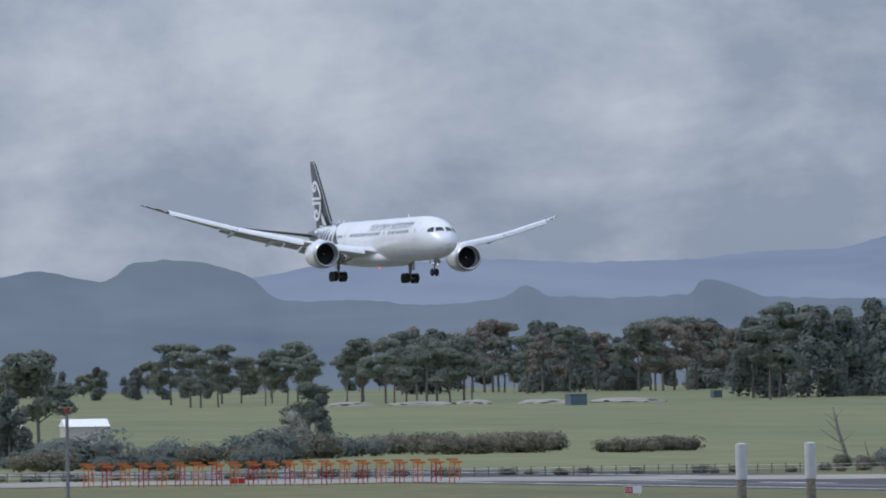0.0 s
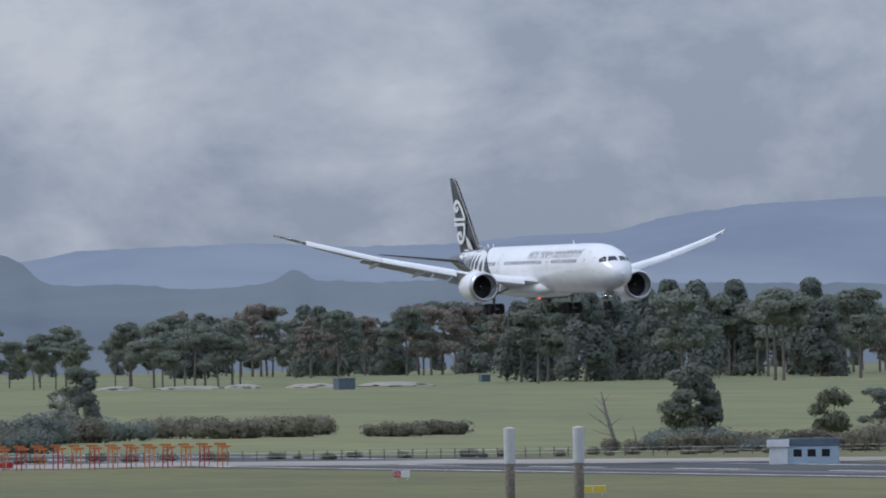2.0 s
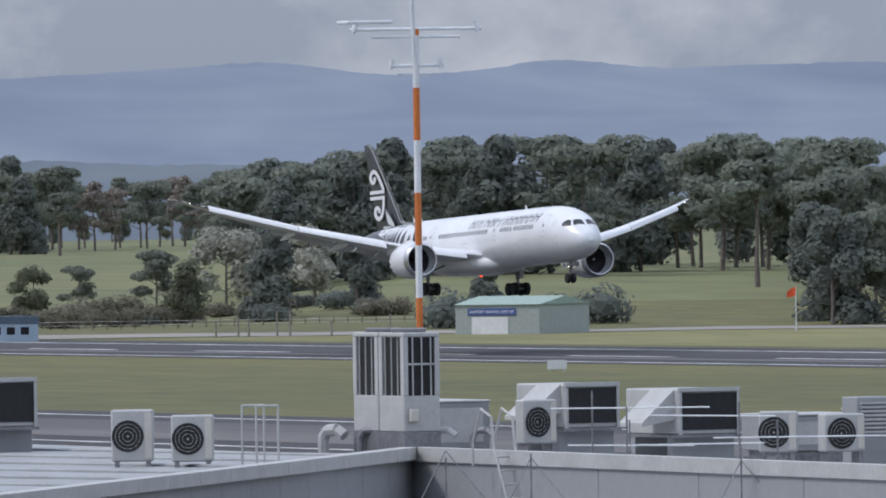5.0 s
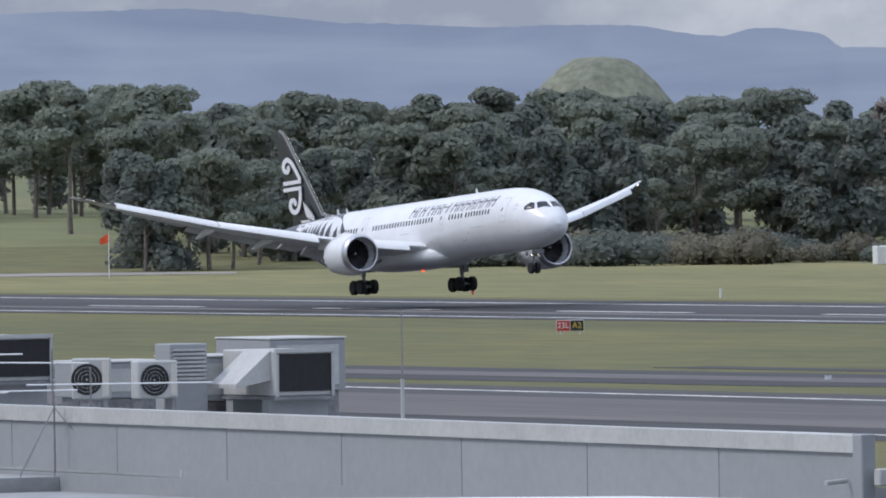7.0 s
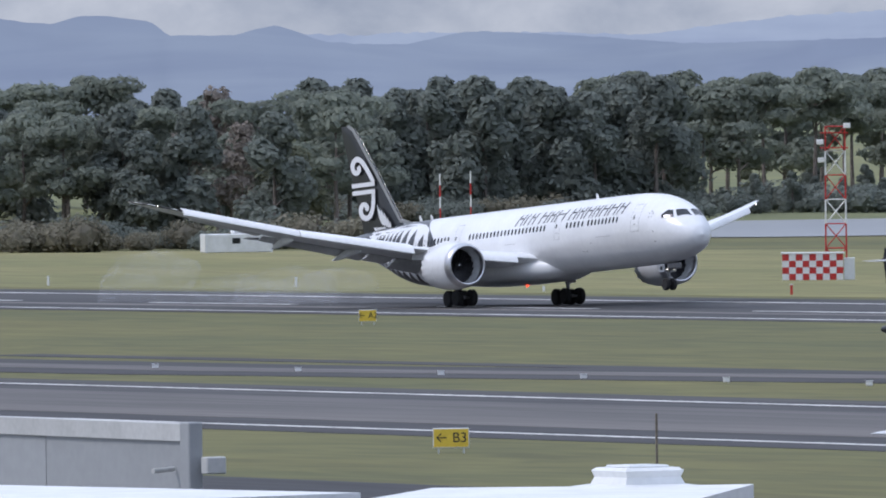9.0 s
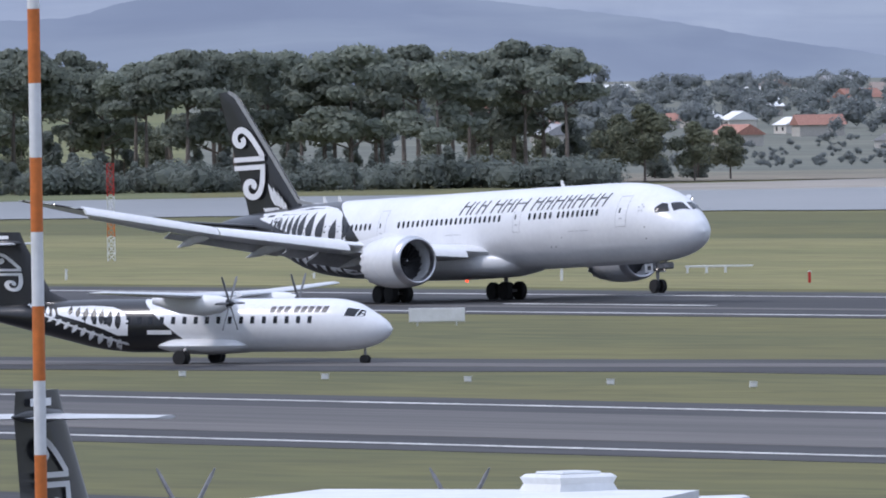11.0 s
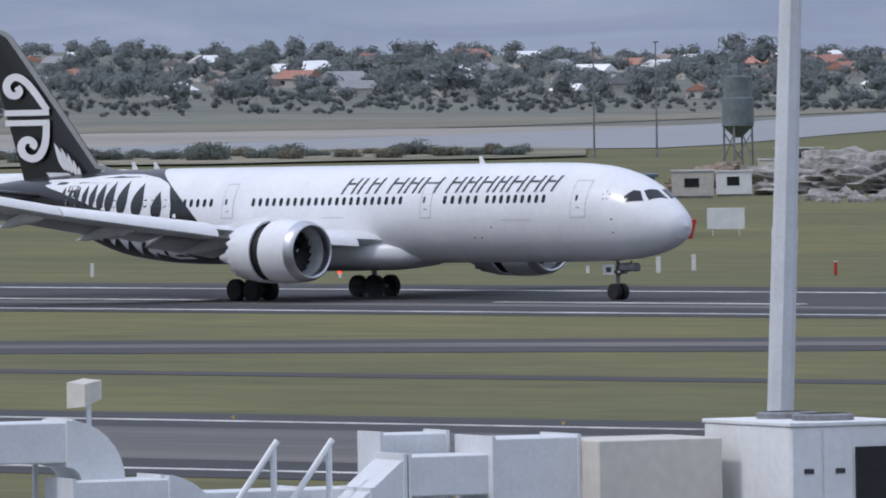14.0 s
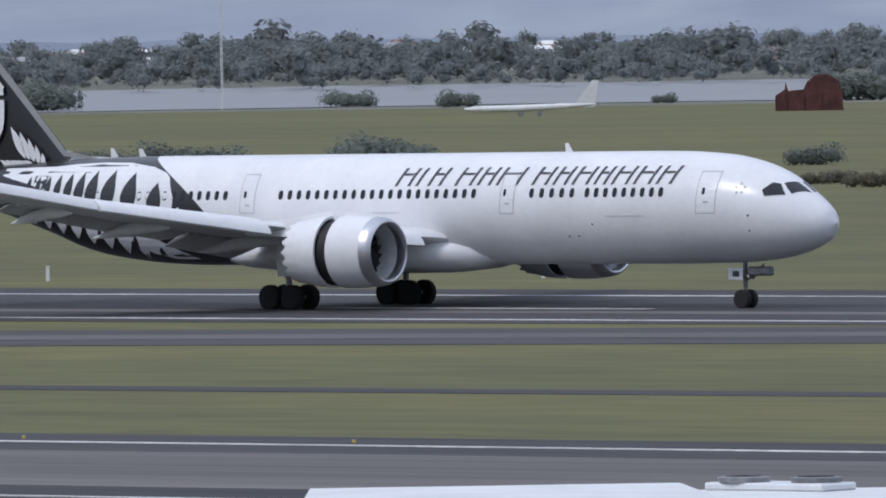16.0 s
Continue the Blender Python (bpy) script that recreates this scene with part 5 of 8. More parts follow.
def duct(u0, u1, w0, w1, z0, z1, material, label, flanges=True):
    x, y = spot(u0, w0)
    root = thing("air_duct", x, y, z0, TURN)
    tagged(root, label, "duct", group="ducts on the deck")
    block("run", 0, w1 - w0, 0, u1 - u0, 0, z1 - z0, material, root, b=0.015)
    if flanges:
        n = max(1, int((u1 - u0) / 0.9))
        for k in range(n + 1):
            yy = (u1 - u0) * k / n
            block("flange", -0.03, w1 - w0 + 0.03, yy - 0.02, yy + 0.02, -0.03, z1 - z0 + 0.03, GALV, root, b=0)
    for yy in (0.2, u1 - u0 - 0.2):
        block("leg", 0.05, 0.1, yy - 0.025, yy + 0.025, 9.05 - z0, 0, GALV, root, b=0)
    return root


def elbow(u, w, z, r, wid, label):
    x, y = spot(u, w)
    root = thing("duct_elbow", x, y, 9.05, TURN)
    tagged(root, label, "duct", group="ducts on the deck")
    bm = bmesh.new()
    made = []
    for k in range(9):
        a = radians(90 * k / 8)
        ring = []
        for rr, yy in ((r * 0.25, 0), (r, 0), (r, wid), (r * 0.25, wid)):
            ring.append((yy, rr * math.sin(a), z - 9.05 - r + rr * math.cos(a)))
        made.append(ring)
    rings(bm, made)
    part("bend", bm, GALV, root, smooth=True)
    block("riser", 0, wid, r * 0.25, r, 0, z - 9.05 - r, GALV, root, b=0)
    block("flange", -0.03, wid + 0.03, r * 0.25 - 0.03, r + 0.03, z - 9.05 - r - 0.04, z - 9.05 - r, GALV, root, b=0)
    return root


plant_box(-0.05, -0.5, 0.85, 1.0, 9.05, 10.66, "white plant cabinet with panel doors beside pale ducts", False)
duct(1.0, 2.55, -0.2, 0.6, 10.3, 10.74, CREAM, "cream insulated air duct with tapered end", False)
duct(0.8, 2.3, -0.7, 0.0, 9.6, 10.18, CREAM, "cream insulated lower duct", False)
duct(2.6, 4.1, -0.2, 0.55, 10.25, 10.72, GALV, "shiny galvanised rectangular duct")
elbow(4.1, -0.25, 10.74, 0.72, 0.75, "galvanised duct elbow turning down")
duct(4.0, 5.2, -0.6, 0.2, 9.4, 10.05, GALV, "shiny galvanised rectangular duct")
elbow(5.2, -0.6, 10.1, 0.8, 0.7, "galvanised duct elbow turning down")
duct(6.0, 8.6, 0.1, 0.8, 9.3, 9.85, GALV, "low dull galvanised air duct")
duct(8.55, 9.6, -0.5, 0.3, 9.75, 10.22, GALV, "shiny galvanised rectangular duct")
duct(8.65, 9.5, 0.3, 0.9, 9.6, 10.45, GALV, "shiny galvanised rectangular duct")
duct(9.65, 10.75, -0.4, 0.6, 9.5, 10.4, GALV, "shiny galvanised rectangular duct")
duct(10.85, 12.45, -0.5, 0.9, 9.3, 10.36, CREAM, "large cream insulated duct with tapered side", False)
plant_box(12.82, -0.9, 1.5, 2.3, 9.05, 10.5, "white plant cabinet with black coil face and top fans", True)
# galvanised duct sloping up from the deck to the raised run
x, y = spot(7.55, -0.5)
root = thing("sloping_duct", x, y, 9.05, TURN)
tagged(root, "galvanised duct sloping up from the roof deck", "duct", group="ducts on the deck")
bm = bmesh.new()
rings(bm, [[(xx, yy, zz) for xx, zz in ((0, z0), (0.8, z0), (0.8, z1), (0, z1))] for yy, z0, z1 in ((0, 0.0, 0.42), (0.9, 0.68, 1.16))])
part("run", bm, GALV, root)
for yy, z0, z1 in ((0.02, -0.02, 0.46), (0.45, 0.32, 0.82), (0.88, 0.64, 1.2)):
    block("flange", -0.03, 0.83, yy - 0.02, yy + 0.02, z0, z1, GALV, root, b=0)
# stair with sloping handrails
for k in (0.0, 0.75):
    x, y = spot(6.05 + k, -0.9)
    root = thing("stair_rail", x, y, 9.05, TURN)
    tagged(root, "sloping galvanised handrail on the roof deck", "handrail", group="deck handrails")
    for a, b2, n in (((0, 0, 0.25), (0, 0.85, 1.38), "handrail"), ((0, 0.8, 1.3), (0, 0.8, 0.0), "post"), ((0, 0.15, 0.45), (0, 0.15, 0.0), "post")):
        bm = bmesh.new()
        rod(bm, a, b2, 0.04, n=8)
        part(n, bm, GALV, root, smooth=True)
x, y = spot(4.75, -0.2)
root = thing("floodlight", x, y, 9.05, TURN + 30)
tagged(root, "cream floodlight on a thin stayed pole", "floodlight")
bm = bmesh.new()
rod(bm, (0, 0, 0), (0, 0, 1.85), 0.03)
rod(bm, (0, 0, 1.0), (0.1, 0.45, 0.1), 0.02)
part("pole", bm, GALV, root)
bm = bmesh.new()
rings(bm, [[(0.1, -0.2, 1.82), (0.1, 0.12, 1.9), (0.1, 0.12, 2.12), (0.1, -0.2, 2.08)], [(-0.15, -0.22, 1.8), (-0.15, 0.1, 1.88), (-0.15, 0.1, 2.14), (-0.15, -0.22, 2.1)]])
part("lamp_head", bm, CREAM, root, "cream lamp head")
# white roofs at the end of the sweep
white_roof("gate_building", [(-75.3, 93.3), (-72.4, 95.7), (-69, 92), (-72, 89)], 10.24, "gate building with white metal roof edge")
white_roof("gate_building", [(-72.5, 95.8), (-70.2, 97.4), (-66, 93), (-69, 91)], 10.16, "gate building with white metal roof edge")
r = thing("roof_fan_box", -71.5, 96.2, 10.16)
tagged(r, "low white fan box with two dark fans", "air conditioner")
block("casing", -0.75, 0.75, -0.3, 0.3, 0, 0.08, GALV, r)
for k in (-0.4, 0.4):
    part("fan_ring", turned([(0.08, 0.26), (0.13, 0.27), (0.14, 0.2)], 20, "Z", (k, 0.2 * k, 0)), STEEL, r)


# ---- water and shore ----
def bands(name, rows, z, material, label, category):
    """A sheet between two distances, heading by heading."""
    bm = bmesh.new()
    near, far = [], []
    n = 90
    for i in range(n + 1):
        th = rows[0][0] + (rows[-1][0] - rows[0][0]) * i / n
        a, b = smooth_at(rows, th)
        a += 12 * noise.noise((th * 90, z * 50, 1))
        b += 14 * noise.noise((th * 70, z * 50, 5))
        near.append(bm.verts.new((a * math.sin(th), a * math.cos(th), z)))
        far.append(bm.verts.new((b * math.sin(th), b * math.cos(th), z)))
    for i in range(n):
        bm.faces.new((near[i], near[i + 1], far[i + 1], far[i]))
    bmesh.ops.recalc_face_normals(bm, faces=bm.faces[:])
    if bm.faces[0].normal.z < 0:
        bmesh.ops.reverse_faces(bm, faces=bm.faces[:])
    return tagged(part(name, bm, material, None), label, category, kind="structure")


SHORE = [(-1.06, 1600, 1800), (-1.03, 1557, 1810), (-0.98, 1540, 1840), (-0.92, 1490, 1850), (-0.89, 1400, 1620), (-0.87, 1640, 1700), (-0.84, 1728, 1880), (-0.8, 1830, 2100), (-0.78, 1777, 2253), (-0.75, 2190, 2777), (-0.72, 2221, 2962), (-0.68, 2270, 3130), (-0.6, 2300, 3150)]
bands("water", SHORE, 0.12, WATER, "calm pale estuary water", "water")
bands("mudflat", [(-0.955, 1846, 1960), (-0.92, 1846, 2050), (-0.89, 1618, 1950), (-0.87, 1698, 2010), (-0.84, 1878, 2300), (-0.8, 2098, 2320), (-0.775, 2250, 2300)], 0.1, SAND, "pale sand and mud flat beside the water", "beach")
bands("beach", [(-1.3, 1500, 1560), (-1.25, 1490, 1545), (-1.2, 1450, 1500), (-1.16, 1440, 1475), (-1.12, 1440, 1470)], 0.08, SAND, "strip of pale sand behind the runway", "beach")
bands("reeds", [(-0.96, 2040, 2250), (-0.92, 2050, 2300), (-0.87, 2010, 2350), (-0.84, 2300, 2500), (-0.8, 2320, 2600), (-0.75, 2780, 2900), (-0.68, 3130, 3200), (-0.6, 3150, 3250)], 0.16, mat("brown_reed_bed", (0.2, 0.175, 0.13), 0.95, var=0.3, scale=0.01, fine=0.15, tint=(0.15, 0.145, 0.105), world_space=True, stretch=(0.5, 1, 1)), "brown reed bed on the far shore", "reeds")
bands("foreshore", [(-0.86, 1620, 1720), (-0.83, 1600, 1740), (-0.8, 1620, 1830), (-0.785, 1640, 1777)], 0.3, mat("dry_foreshore_scrub", (0.24, 0.21, 0.15), 0.95, var=0.3, scale=0.02, fine=0.2, tint=(0.13, 0.13, 0.08), world_space=True), "dry pale foreshore with rough scrub", "shore")


# ---- far shore: woods and houses ----
def far_woods(name, th0, th1, d0, d1, count, h0, h1, seed, label):
    rng = random.Random(seed)
    bm = bmesh.new()
    for i in range(count):
        th = th0 + (th1 - th0) * rng.random()
        d = rng.uniform(d0, d1)
        x, y = d * math.sin(th), d * math.cos(th)
        h = rng.uniform(h0, h1) * (1.5 if rng.random() < 0.06 else 1)
        z = land(x, y)
        for k in range(3):
            c = (x + rng.uniform(-0.35, 0.35) * h, y + rng.uniform(-0.35, 0.35) * h, z + h * rng.uniform(0.35, 0.7))
            r = (h * rng.uniform(0.28, 0.42), h * rng.uniform(0.28, 0.42), h * rng.uniform(0.25, 0.36))
            blob_core(bm, rng, c, r, 0.62)
            blob_cards(bm, rng, c, r, 54, h * 0.075)
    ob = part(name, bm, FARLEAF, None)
    tagged(ob, label, "trees", kind="stuff")


HOUSEWALL = mat("pale_house_wall", (0.55, 0.52, 0.47), 0.8, var=0.1, per_object=0.25)
TILE_ROOFS = [mat("terracotta_roof", (0.4, 0.2, 0.15), 0.8, var=0.15, per_object=0.2), mat("grey_roof", (0.36, 0.36, 0.37), 0.7, var=0.15, per_object=0.25), mat("white_roof", (0.85, 0.85, 0.84), 0.6, var=0.05), mat("brown_roof", (0.28, 0.23, 0.2), 0.8, var=0.15, per_object=0.2)]


def house_proto(roof):
    root = new("house")
    tagged(root, "small suburban house with pale walls and gabled roof", "house", group="suburb across the estuary")
    block("wall", -5.5, 5.5, -4, 4, -1, 2.8, HOUSEWALL, root, b=0)
    bm = bmesh.new()
    rings(bm, [[(-6, -4.6, 2.7), (-6, 4.6, 2.7), (-6, 0, 5.2)], [(6, -4.6, 2.7), (6, 4.6, 2.7), (6, 0, 5.2)]])
    part("roof", bm, roof, root)
    for x in (-3, 2.5):
        block("window", x - 0.8, x + 0.8, -4.04, -3.98, 0.9, 2.1, GLASS, root, b=0)
    return root


def suburb():
    rng = random.Random(77)
    protos = [house_proto(r) for r in TILE_ROOFS]
    seen = set()
    for i in range(300):
        th = -0.96 + 0.33 * rng.random()
        lim = 2750 if th < -0.84 else (3050 if th < -0.76 else 3400)
        d = rng.uniform(lim, 4350)
        p = rng.choices(protos, (2, 3, 3, 2))[0]
        x, y = d * math.sin(th), d * math.cos(th)
        k = rng.uniform(0.6, 1.15)
        m = pose(x, y, land(x, y), 0, 0, rng.uniform(-70, 70) - 45) @ Matrix.Diagonal((k, k, k, 1))
        if p.name in seen:
            o = copy_thing(p, Matrix())
            o.matrix_basis = m
        else:
            seen.add(p.name)
            p.matrix_basis = m


# ---- airfield furniture ----
def letters(text, size, material, parent, m):
    cu = bpy.data.curves.new("text", "FONT")
    cu.body, cu.size, cu.align_x, cu.align_y, cu.extrude = text, size, "CENTER", "CENTER", 0.004
    ob = new("text_source", cu)
    bpy.context.view_layer.update()
    me = bpy.data.meshes.new_from_object(ob.evaluated_get(bpy.context.evaluated_depsgraph_get()))
    bpy.data.objects.remove(ob)
    me.materials.clear()
    me.materials.append(material)
    o = new("lettering", me)
    o.parent = parent
    o.matrix_basis = m
    return o


def facing(x, y):
    """Turn, in degrees, that makes a thing's -y side look at the terrace."""
    return math.degrees(math.atan2(y, x)) - 90


def sign(x, y, panels, w, h, label, name="taxiway_sign", lift=0.25):
    root = thing(name, x, y, 0, facing(x, y))
    tagged(root, label, "sign", group="airfield signs")
    n = len(panels)
    block("cabinet", -w / 2, w / 2, -0.09, 0.12, lift, lift + h, WHITEMETAL, root, b=0.015)
    for i, (text, face, ink) in enumerate(panels):
        a = -w / 2 + w * i / n
        f = block("face", a + 0.03, a + w / n - 0.03, -0.1, -0.085, lift + 0.04, lift + h - 0.04, face, root, b=0)
        if text:
            letters(text, h * 0.72, ink, f, Matrix.Translation((a + w / n / 2, -0.105, lift + h / 2)) @ pose(0, 0, 0, 90, 0, 0))
    for s in (-w * 0.35, w * 0.35):
        block("leg", s - 0.04, s + 0.04, -0.03, 0.03, 0, lift, GALV, root, b=0)
    return root


sign(-467.2, 271.1, [("\u2190 B3", YELLOWP, BLACKP)], 1.65, 0.9, "yellow taxiway direction sign reading B3")
sign(-778.6, 444.6, [("\u2190 A2", YELLOWP, BLACKP)], 1.35, 0.9, "yellow taxiway direction sign reading A2")
sign(-832.4, 432.3, [("23L", REDP, WHITEMETAL), ("A2", BLACKP, YELLOWP)], 2.2, 0.9, "red and black runway holding sign")
sign(-592.8, 377.9, [("A3A", BLACKP, YELLOWP), ("23L", REDP, WHITEMETAL)], 1.55, 0.65, "black and red runway holding sign", lift=0.4)
sign(-1238, 436, [("23L", REDP, WHITEMETAL), ("", WHITEMETAL, BLACKP)], 1.9, 0.8, "small red runway sign")
sign(-1416, 446, [("", REDP, WHITEMETAL), ("", REDP, BLACKP)], 1.9, 0.8, "small red runway sign")
sign(-1085, 402, [("", YELLOWP, WHITEMETAL), ("", YELLOWP, BLACKP)], 2.6, 0.7, "small yellow runway sign")
for x, y, w, h in ((-639.7, 444.4, 3.7, 0.9), (-455.7, 380.4, 1.85, 0.9), (-992.4, 442.8, 1.8, 0.85)):
    sign(x, y, [("", WHITEMETAL, BLACKP)], w, h, "blank white back of a taxiway sign")
sign(-520.3, 632.9, [("HR1", WHITEMETAL, BLACKP)], 1.5, 1.0, "white board reading HR1 on short legs", "marker_board", 0.1)
sign(-657.4, 673.6, [("", WHITEMETAL, BLACKP)], 3.0, 1.7, "blank white board on one post", "marker_board", 0.5)


def small_marker(x, y, w, h, material, label, name):
    root = thing(name, x, y, 0, facing(x, y))
    tagged(root, label, "marker", group="airfield markers")
    block("post", -w / 2, w / 2, -w / 4, w / 4, 0, h * 0.92, material, root, b=w * 0.1)
    block("cap", -w * 0.55, w * 0.55, -w * 0.3, w * 0.3, h * 0.92, h, WHITEMETAL, root, b=0)


small_marker(-498.1, 447.3, 0.36, 0.95, WHITEMETAL, "short white marker post in the grass", "marker_post")
rng = random.Random(4)
for i in range(14):
    th = -1.07 + 0.0121 * i
    small_marker(356 * math.tan(th), 356, 0.4, 0.3, WHITEMETAL, "small white taxiway light in the grass", "taxiway_light")
for i in range(22):
    th = -1.1 + 0.021 * i
    d = 540 + 20 * rng.random()
    small_marker(d * math.tan(th), d, 0.22, 0.95 if i % 3 else 0.5, WHITEMETAL if i % 4 else REDP, "thin pale marker stake in the grass", "marker_stake")
for th, y in ((-0.865, 600), (-0.861, 598), (-0.874, 600), (-0.779, 560), (-0.776, 566), (-0.7375, 575), (-0.907, 590)):
    small_marker(y * math.tan(th), y, 0.3, 1.1, WHITEMETAL, "thin pale marker stake in the grass", "marker_stake")
for i in range(9):
    th = -0.9 + 0.028 * i
    small_marker(331 * math.tan(th), 331.5, 0.12, 0.14, YELLOWP, "tiny taxiway edge light", "taxiway_light")


def lattice(x, y, h, w, colours, label, taper=0.8, name="lattice_tower", bays=None, r=0.05):
    root = thing(name, x, y, 0, facing(x, y))
    tagged(root, label, "tower")
    n = bays or int(h / (w * 1.1))
    for k in range(n):
        bm = bmesh.new()
        z0, z1 = h * k / n, h * (k + 1) / n
        a, b = w / 2 * (1 - (1 - taper) * k / n), w / 2 * (1 - (1 - taper) * (k + 1) / n)
        for i, (sx, sy) in enumerate(((-1, -1), (1, -1), (1, 1), (-1, 1))):
            tx, ty = ((1, -1), (1, 1), (-1, 1), (-1, -1))[i]
            rod(bm, (sx * a, sy * a, z0), (sx * b, sy * b, z1), r, n=5)
            rod(bm, (sx * a, sy * a, z0), (tx * b, ty * b, z1), r * 0.6, n=4)
            rod(bm, (tx * a, ty * a, z0), (sx * b, sy * b, z1), r * 0.6, n=4)
            rod(bm, (sx * b, sy * b, z1), (tx * b, ty * b, z1), r * 0.6, n=4)
        part("section", bm, colours[int(k * len(colours) / n)], root)
    return root


tw = lattice(-1000.6, 625.4, 14.6, 2.1, [REDP, WHITEMETAL, REDP, WHITEMETAL, REDP], "red and white lattice radar tower", 0.92, r=0.09)
for z in (12.4, 13.9):
    block("platform", -1.5, 1.3, -1.2, 1.2, z, z + 0.12, REDP, tw, b=0)
for s, z in ((-1.5, 12.8), (-1.4, 11.0), (1.2, 14.4)):
    block("dish", s - 0.35, s + 0.35, -1.3, -0.9, z, z + 0.5, WHITEMETAL, tw, b=0.05)
lattice(-940, 615.4, 9.3, 0.7, [WHITEMETAL, ORANGE, WHITEMETAL, REDP, REDP], "slim red and white lattice mast", 0.9, "lattice_mast", r=0.05)
for th, d, h in ((-0.7273, 2200, 30), (-0.7056, 2200, 32), (-0.7415, 2200, 22), (-0.686, 2250, 24)):
    lattice(d * math.sin(th), d * math.cos(th), h, 0.9 if h > 28 else 0.35, [WHITEMETAL, GALV], "tall pale lattice mast by the water", 0.9, "lattice_mast", bays=16, r=0.06)
for th in (-0.7843, -0.7790):
    root = thing("steel_mast", 1640 * math.sin(th), 1640 * math.cos(th), 0)
    tagged(root, "tall thin steel light mast", "mast", group="distant masts")
    part("shaft", turned([(0, 0.16), (16, 0.09)], 8, "Z"), STEEL, root)
    block("head", -0.5, 0.5, -0.12, 0.12, 15.9, 16.1, STEEL, root)
# checkered hut
root = thing("checkered_hut", -953, 593, 0, facing(-953, 593))
tagged(root, "red and white checkered equipment hut with flat roof", "hut")
block("shell", -2.9, 2.9, 0.02, 3.0, 0, 2.55, WHITEMETAL, root, b=0)
for i in range(9):
    for j in range(4):
        block("panel", -2.9 + 0.644 * i + 0.01, -2.9 + 0.644 * (i + 1) - 0.01, -0.04, 0.02, 0.62 * j + 0.01, 0.62 * (j + 1), REDP if (i + j) % 2 else WHITEMETAL, root, b=0)
block("roof", -3.0, 3.0, -0.1, 3.1, 2.5, 2.65, WHITEMETAL, root)
block("side_cabinet", 2.95, 4.0, 0.3, 1.6, 0, 2.1, GALV, root)
root = thing("banded_post", -960, 582, 0)
tagged(root, "short red and white post with a lamp on top", "post")
for k in range(4):
    part("band", turned([(0.5 * k, 0.13), (0.5 * k + 0.5, 0.12)], 10, "Z"), REDP if k % 2 == 0 else WHITEMETAL, root)
part("lamp", turned([(2.0, 0.2), (2.15, 0.3), (2.35, 0.25), (2.45, 0.05)], 12, "Z"), WHITEMETAL, root)
# white hut behind the runway
root = thing("white_hut", -1258, 700, 0, facing(-1258, 700) + 12)
tagged(root, "long white flat-roofed hut with a small dark window", "hut")
block("body", -4.2, 4.2, -1.5, 1.5, 0, 2.3, WHITEMETAL, root, b=0.1)
block("roof_unit", -0.6, 2.6, -0.9, 0.9, 2.3, 2.75, WHITEMETAL, root, b=0.15)
block("window", -0.8, 0.2, -1.53, -1.47, 1.1, 1.8, GLASS, root, b=0)
for s in (-4.2, 3.9):
    block("corner_trim", s, s + 0.3, -1.56, -1.5, 0, 2.3, GALV, root, b=0)
# thin masts by the wood
for th, z in ((-1.0457, 9.5), (-1.0431, 9.8), (-1.035, 6.0)):
    root = thing("banded_pole", 1390 * math.sin(th), 1390 * math.cos(th), 0)
    tagged(root, "thin red and white obstacle pole", "pole", group="obstacle poles")
    for k in range(7):
        part("band", turned([(z / 7 * k, 0.1), (z / 7 * (k + 1), 0.09)], 8, "Z"), REDP if k % 2 else WHITEMETAL, root)
# windsock-like flag
root = thing("marker_flag", -1283, 604, 0, facing(-1283, 604))
tagged(root, "orange-red flag drooping on a thin pole", "flag")
part("pole", turned([(0, 0.07), (5.4, 0.05)], 8, "Z"), GALV, root)
bm = bmesh.new()
rings(bm, [[(0, -0.05, 4.3), (0, 0.05, 4.3), (0, 0.05, 5.3), (0, -0.05, 5.3)], [(-0.5, 0.1, 4.1), (-0.5, 0.2, 4.1), (-0.5, 0.2, 5.1), (-0.5, 0.1, 5.1)], [(-1.05, -0.05, 4.0), (-1.05, 0.05, 4.0), (-1.05, 0.05, 4.7), (-1.05, -0.05, 4.7)]])
part("cloth", bm, mat("orange_red_cloth", (0.75, 0.1, 0.03), 0.8, var=0.1), root)


def gabled(name, x, y, turn, w, d, h, rise, wall_mat, roof_mat, label):
    root = thing(name, x, y, land(x, y), facing(x, y) + turn)
    tagged(root, label, "shed")
    block("wall", -w / 2, w / 2, -d / 2, d / 2, -0.3, h, wall_mat, root, b=0.02)
    bm = bmesh.new()
    rings(bm, [[(-w / 2 - 0.2, -d / 2 - 0.25, h), (-w / 2 - 0.2, d / 2 + 0.25, h), (-w / 2 - 0.2, 0, h + rise)], [(w / 2 + 0.2, -d / 2 - 0.25, h), (w / 2 + 0.2, d / 2 + 0.25, h), (w / 2 + 0.2, 0, h + rise)]])
    part("roof", bm, roof_mat, root)
    return root


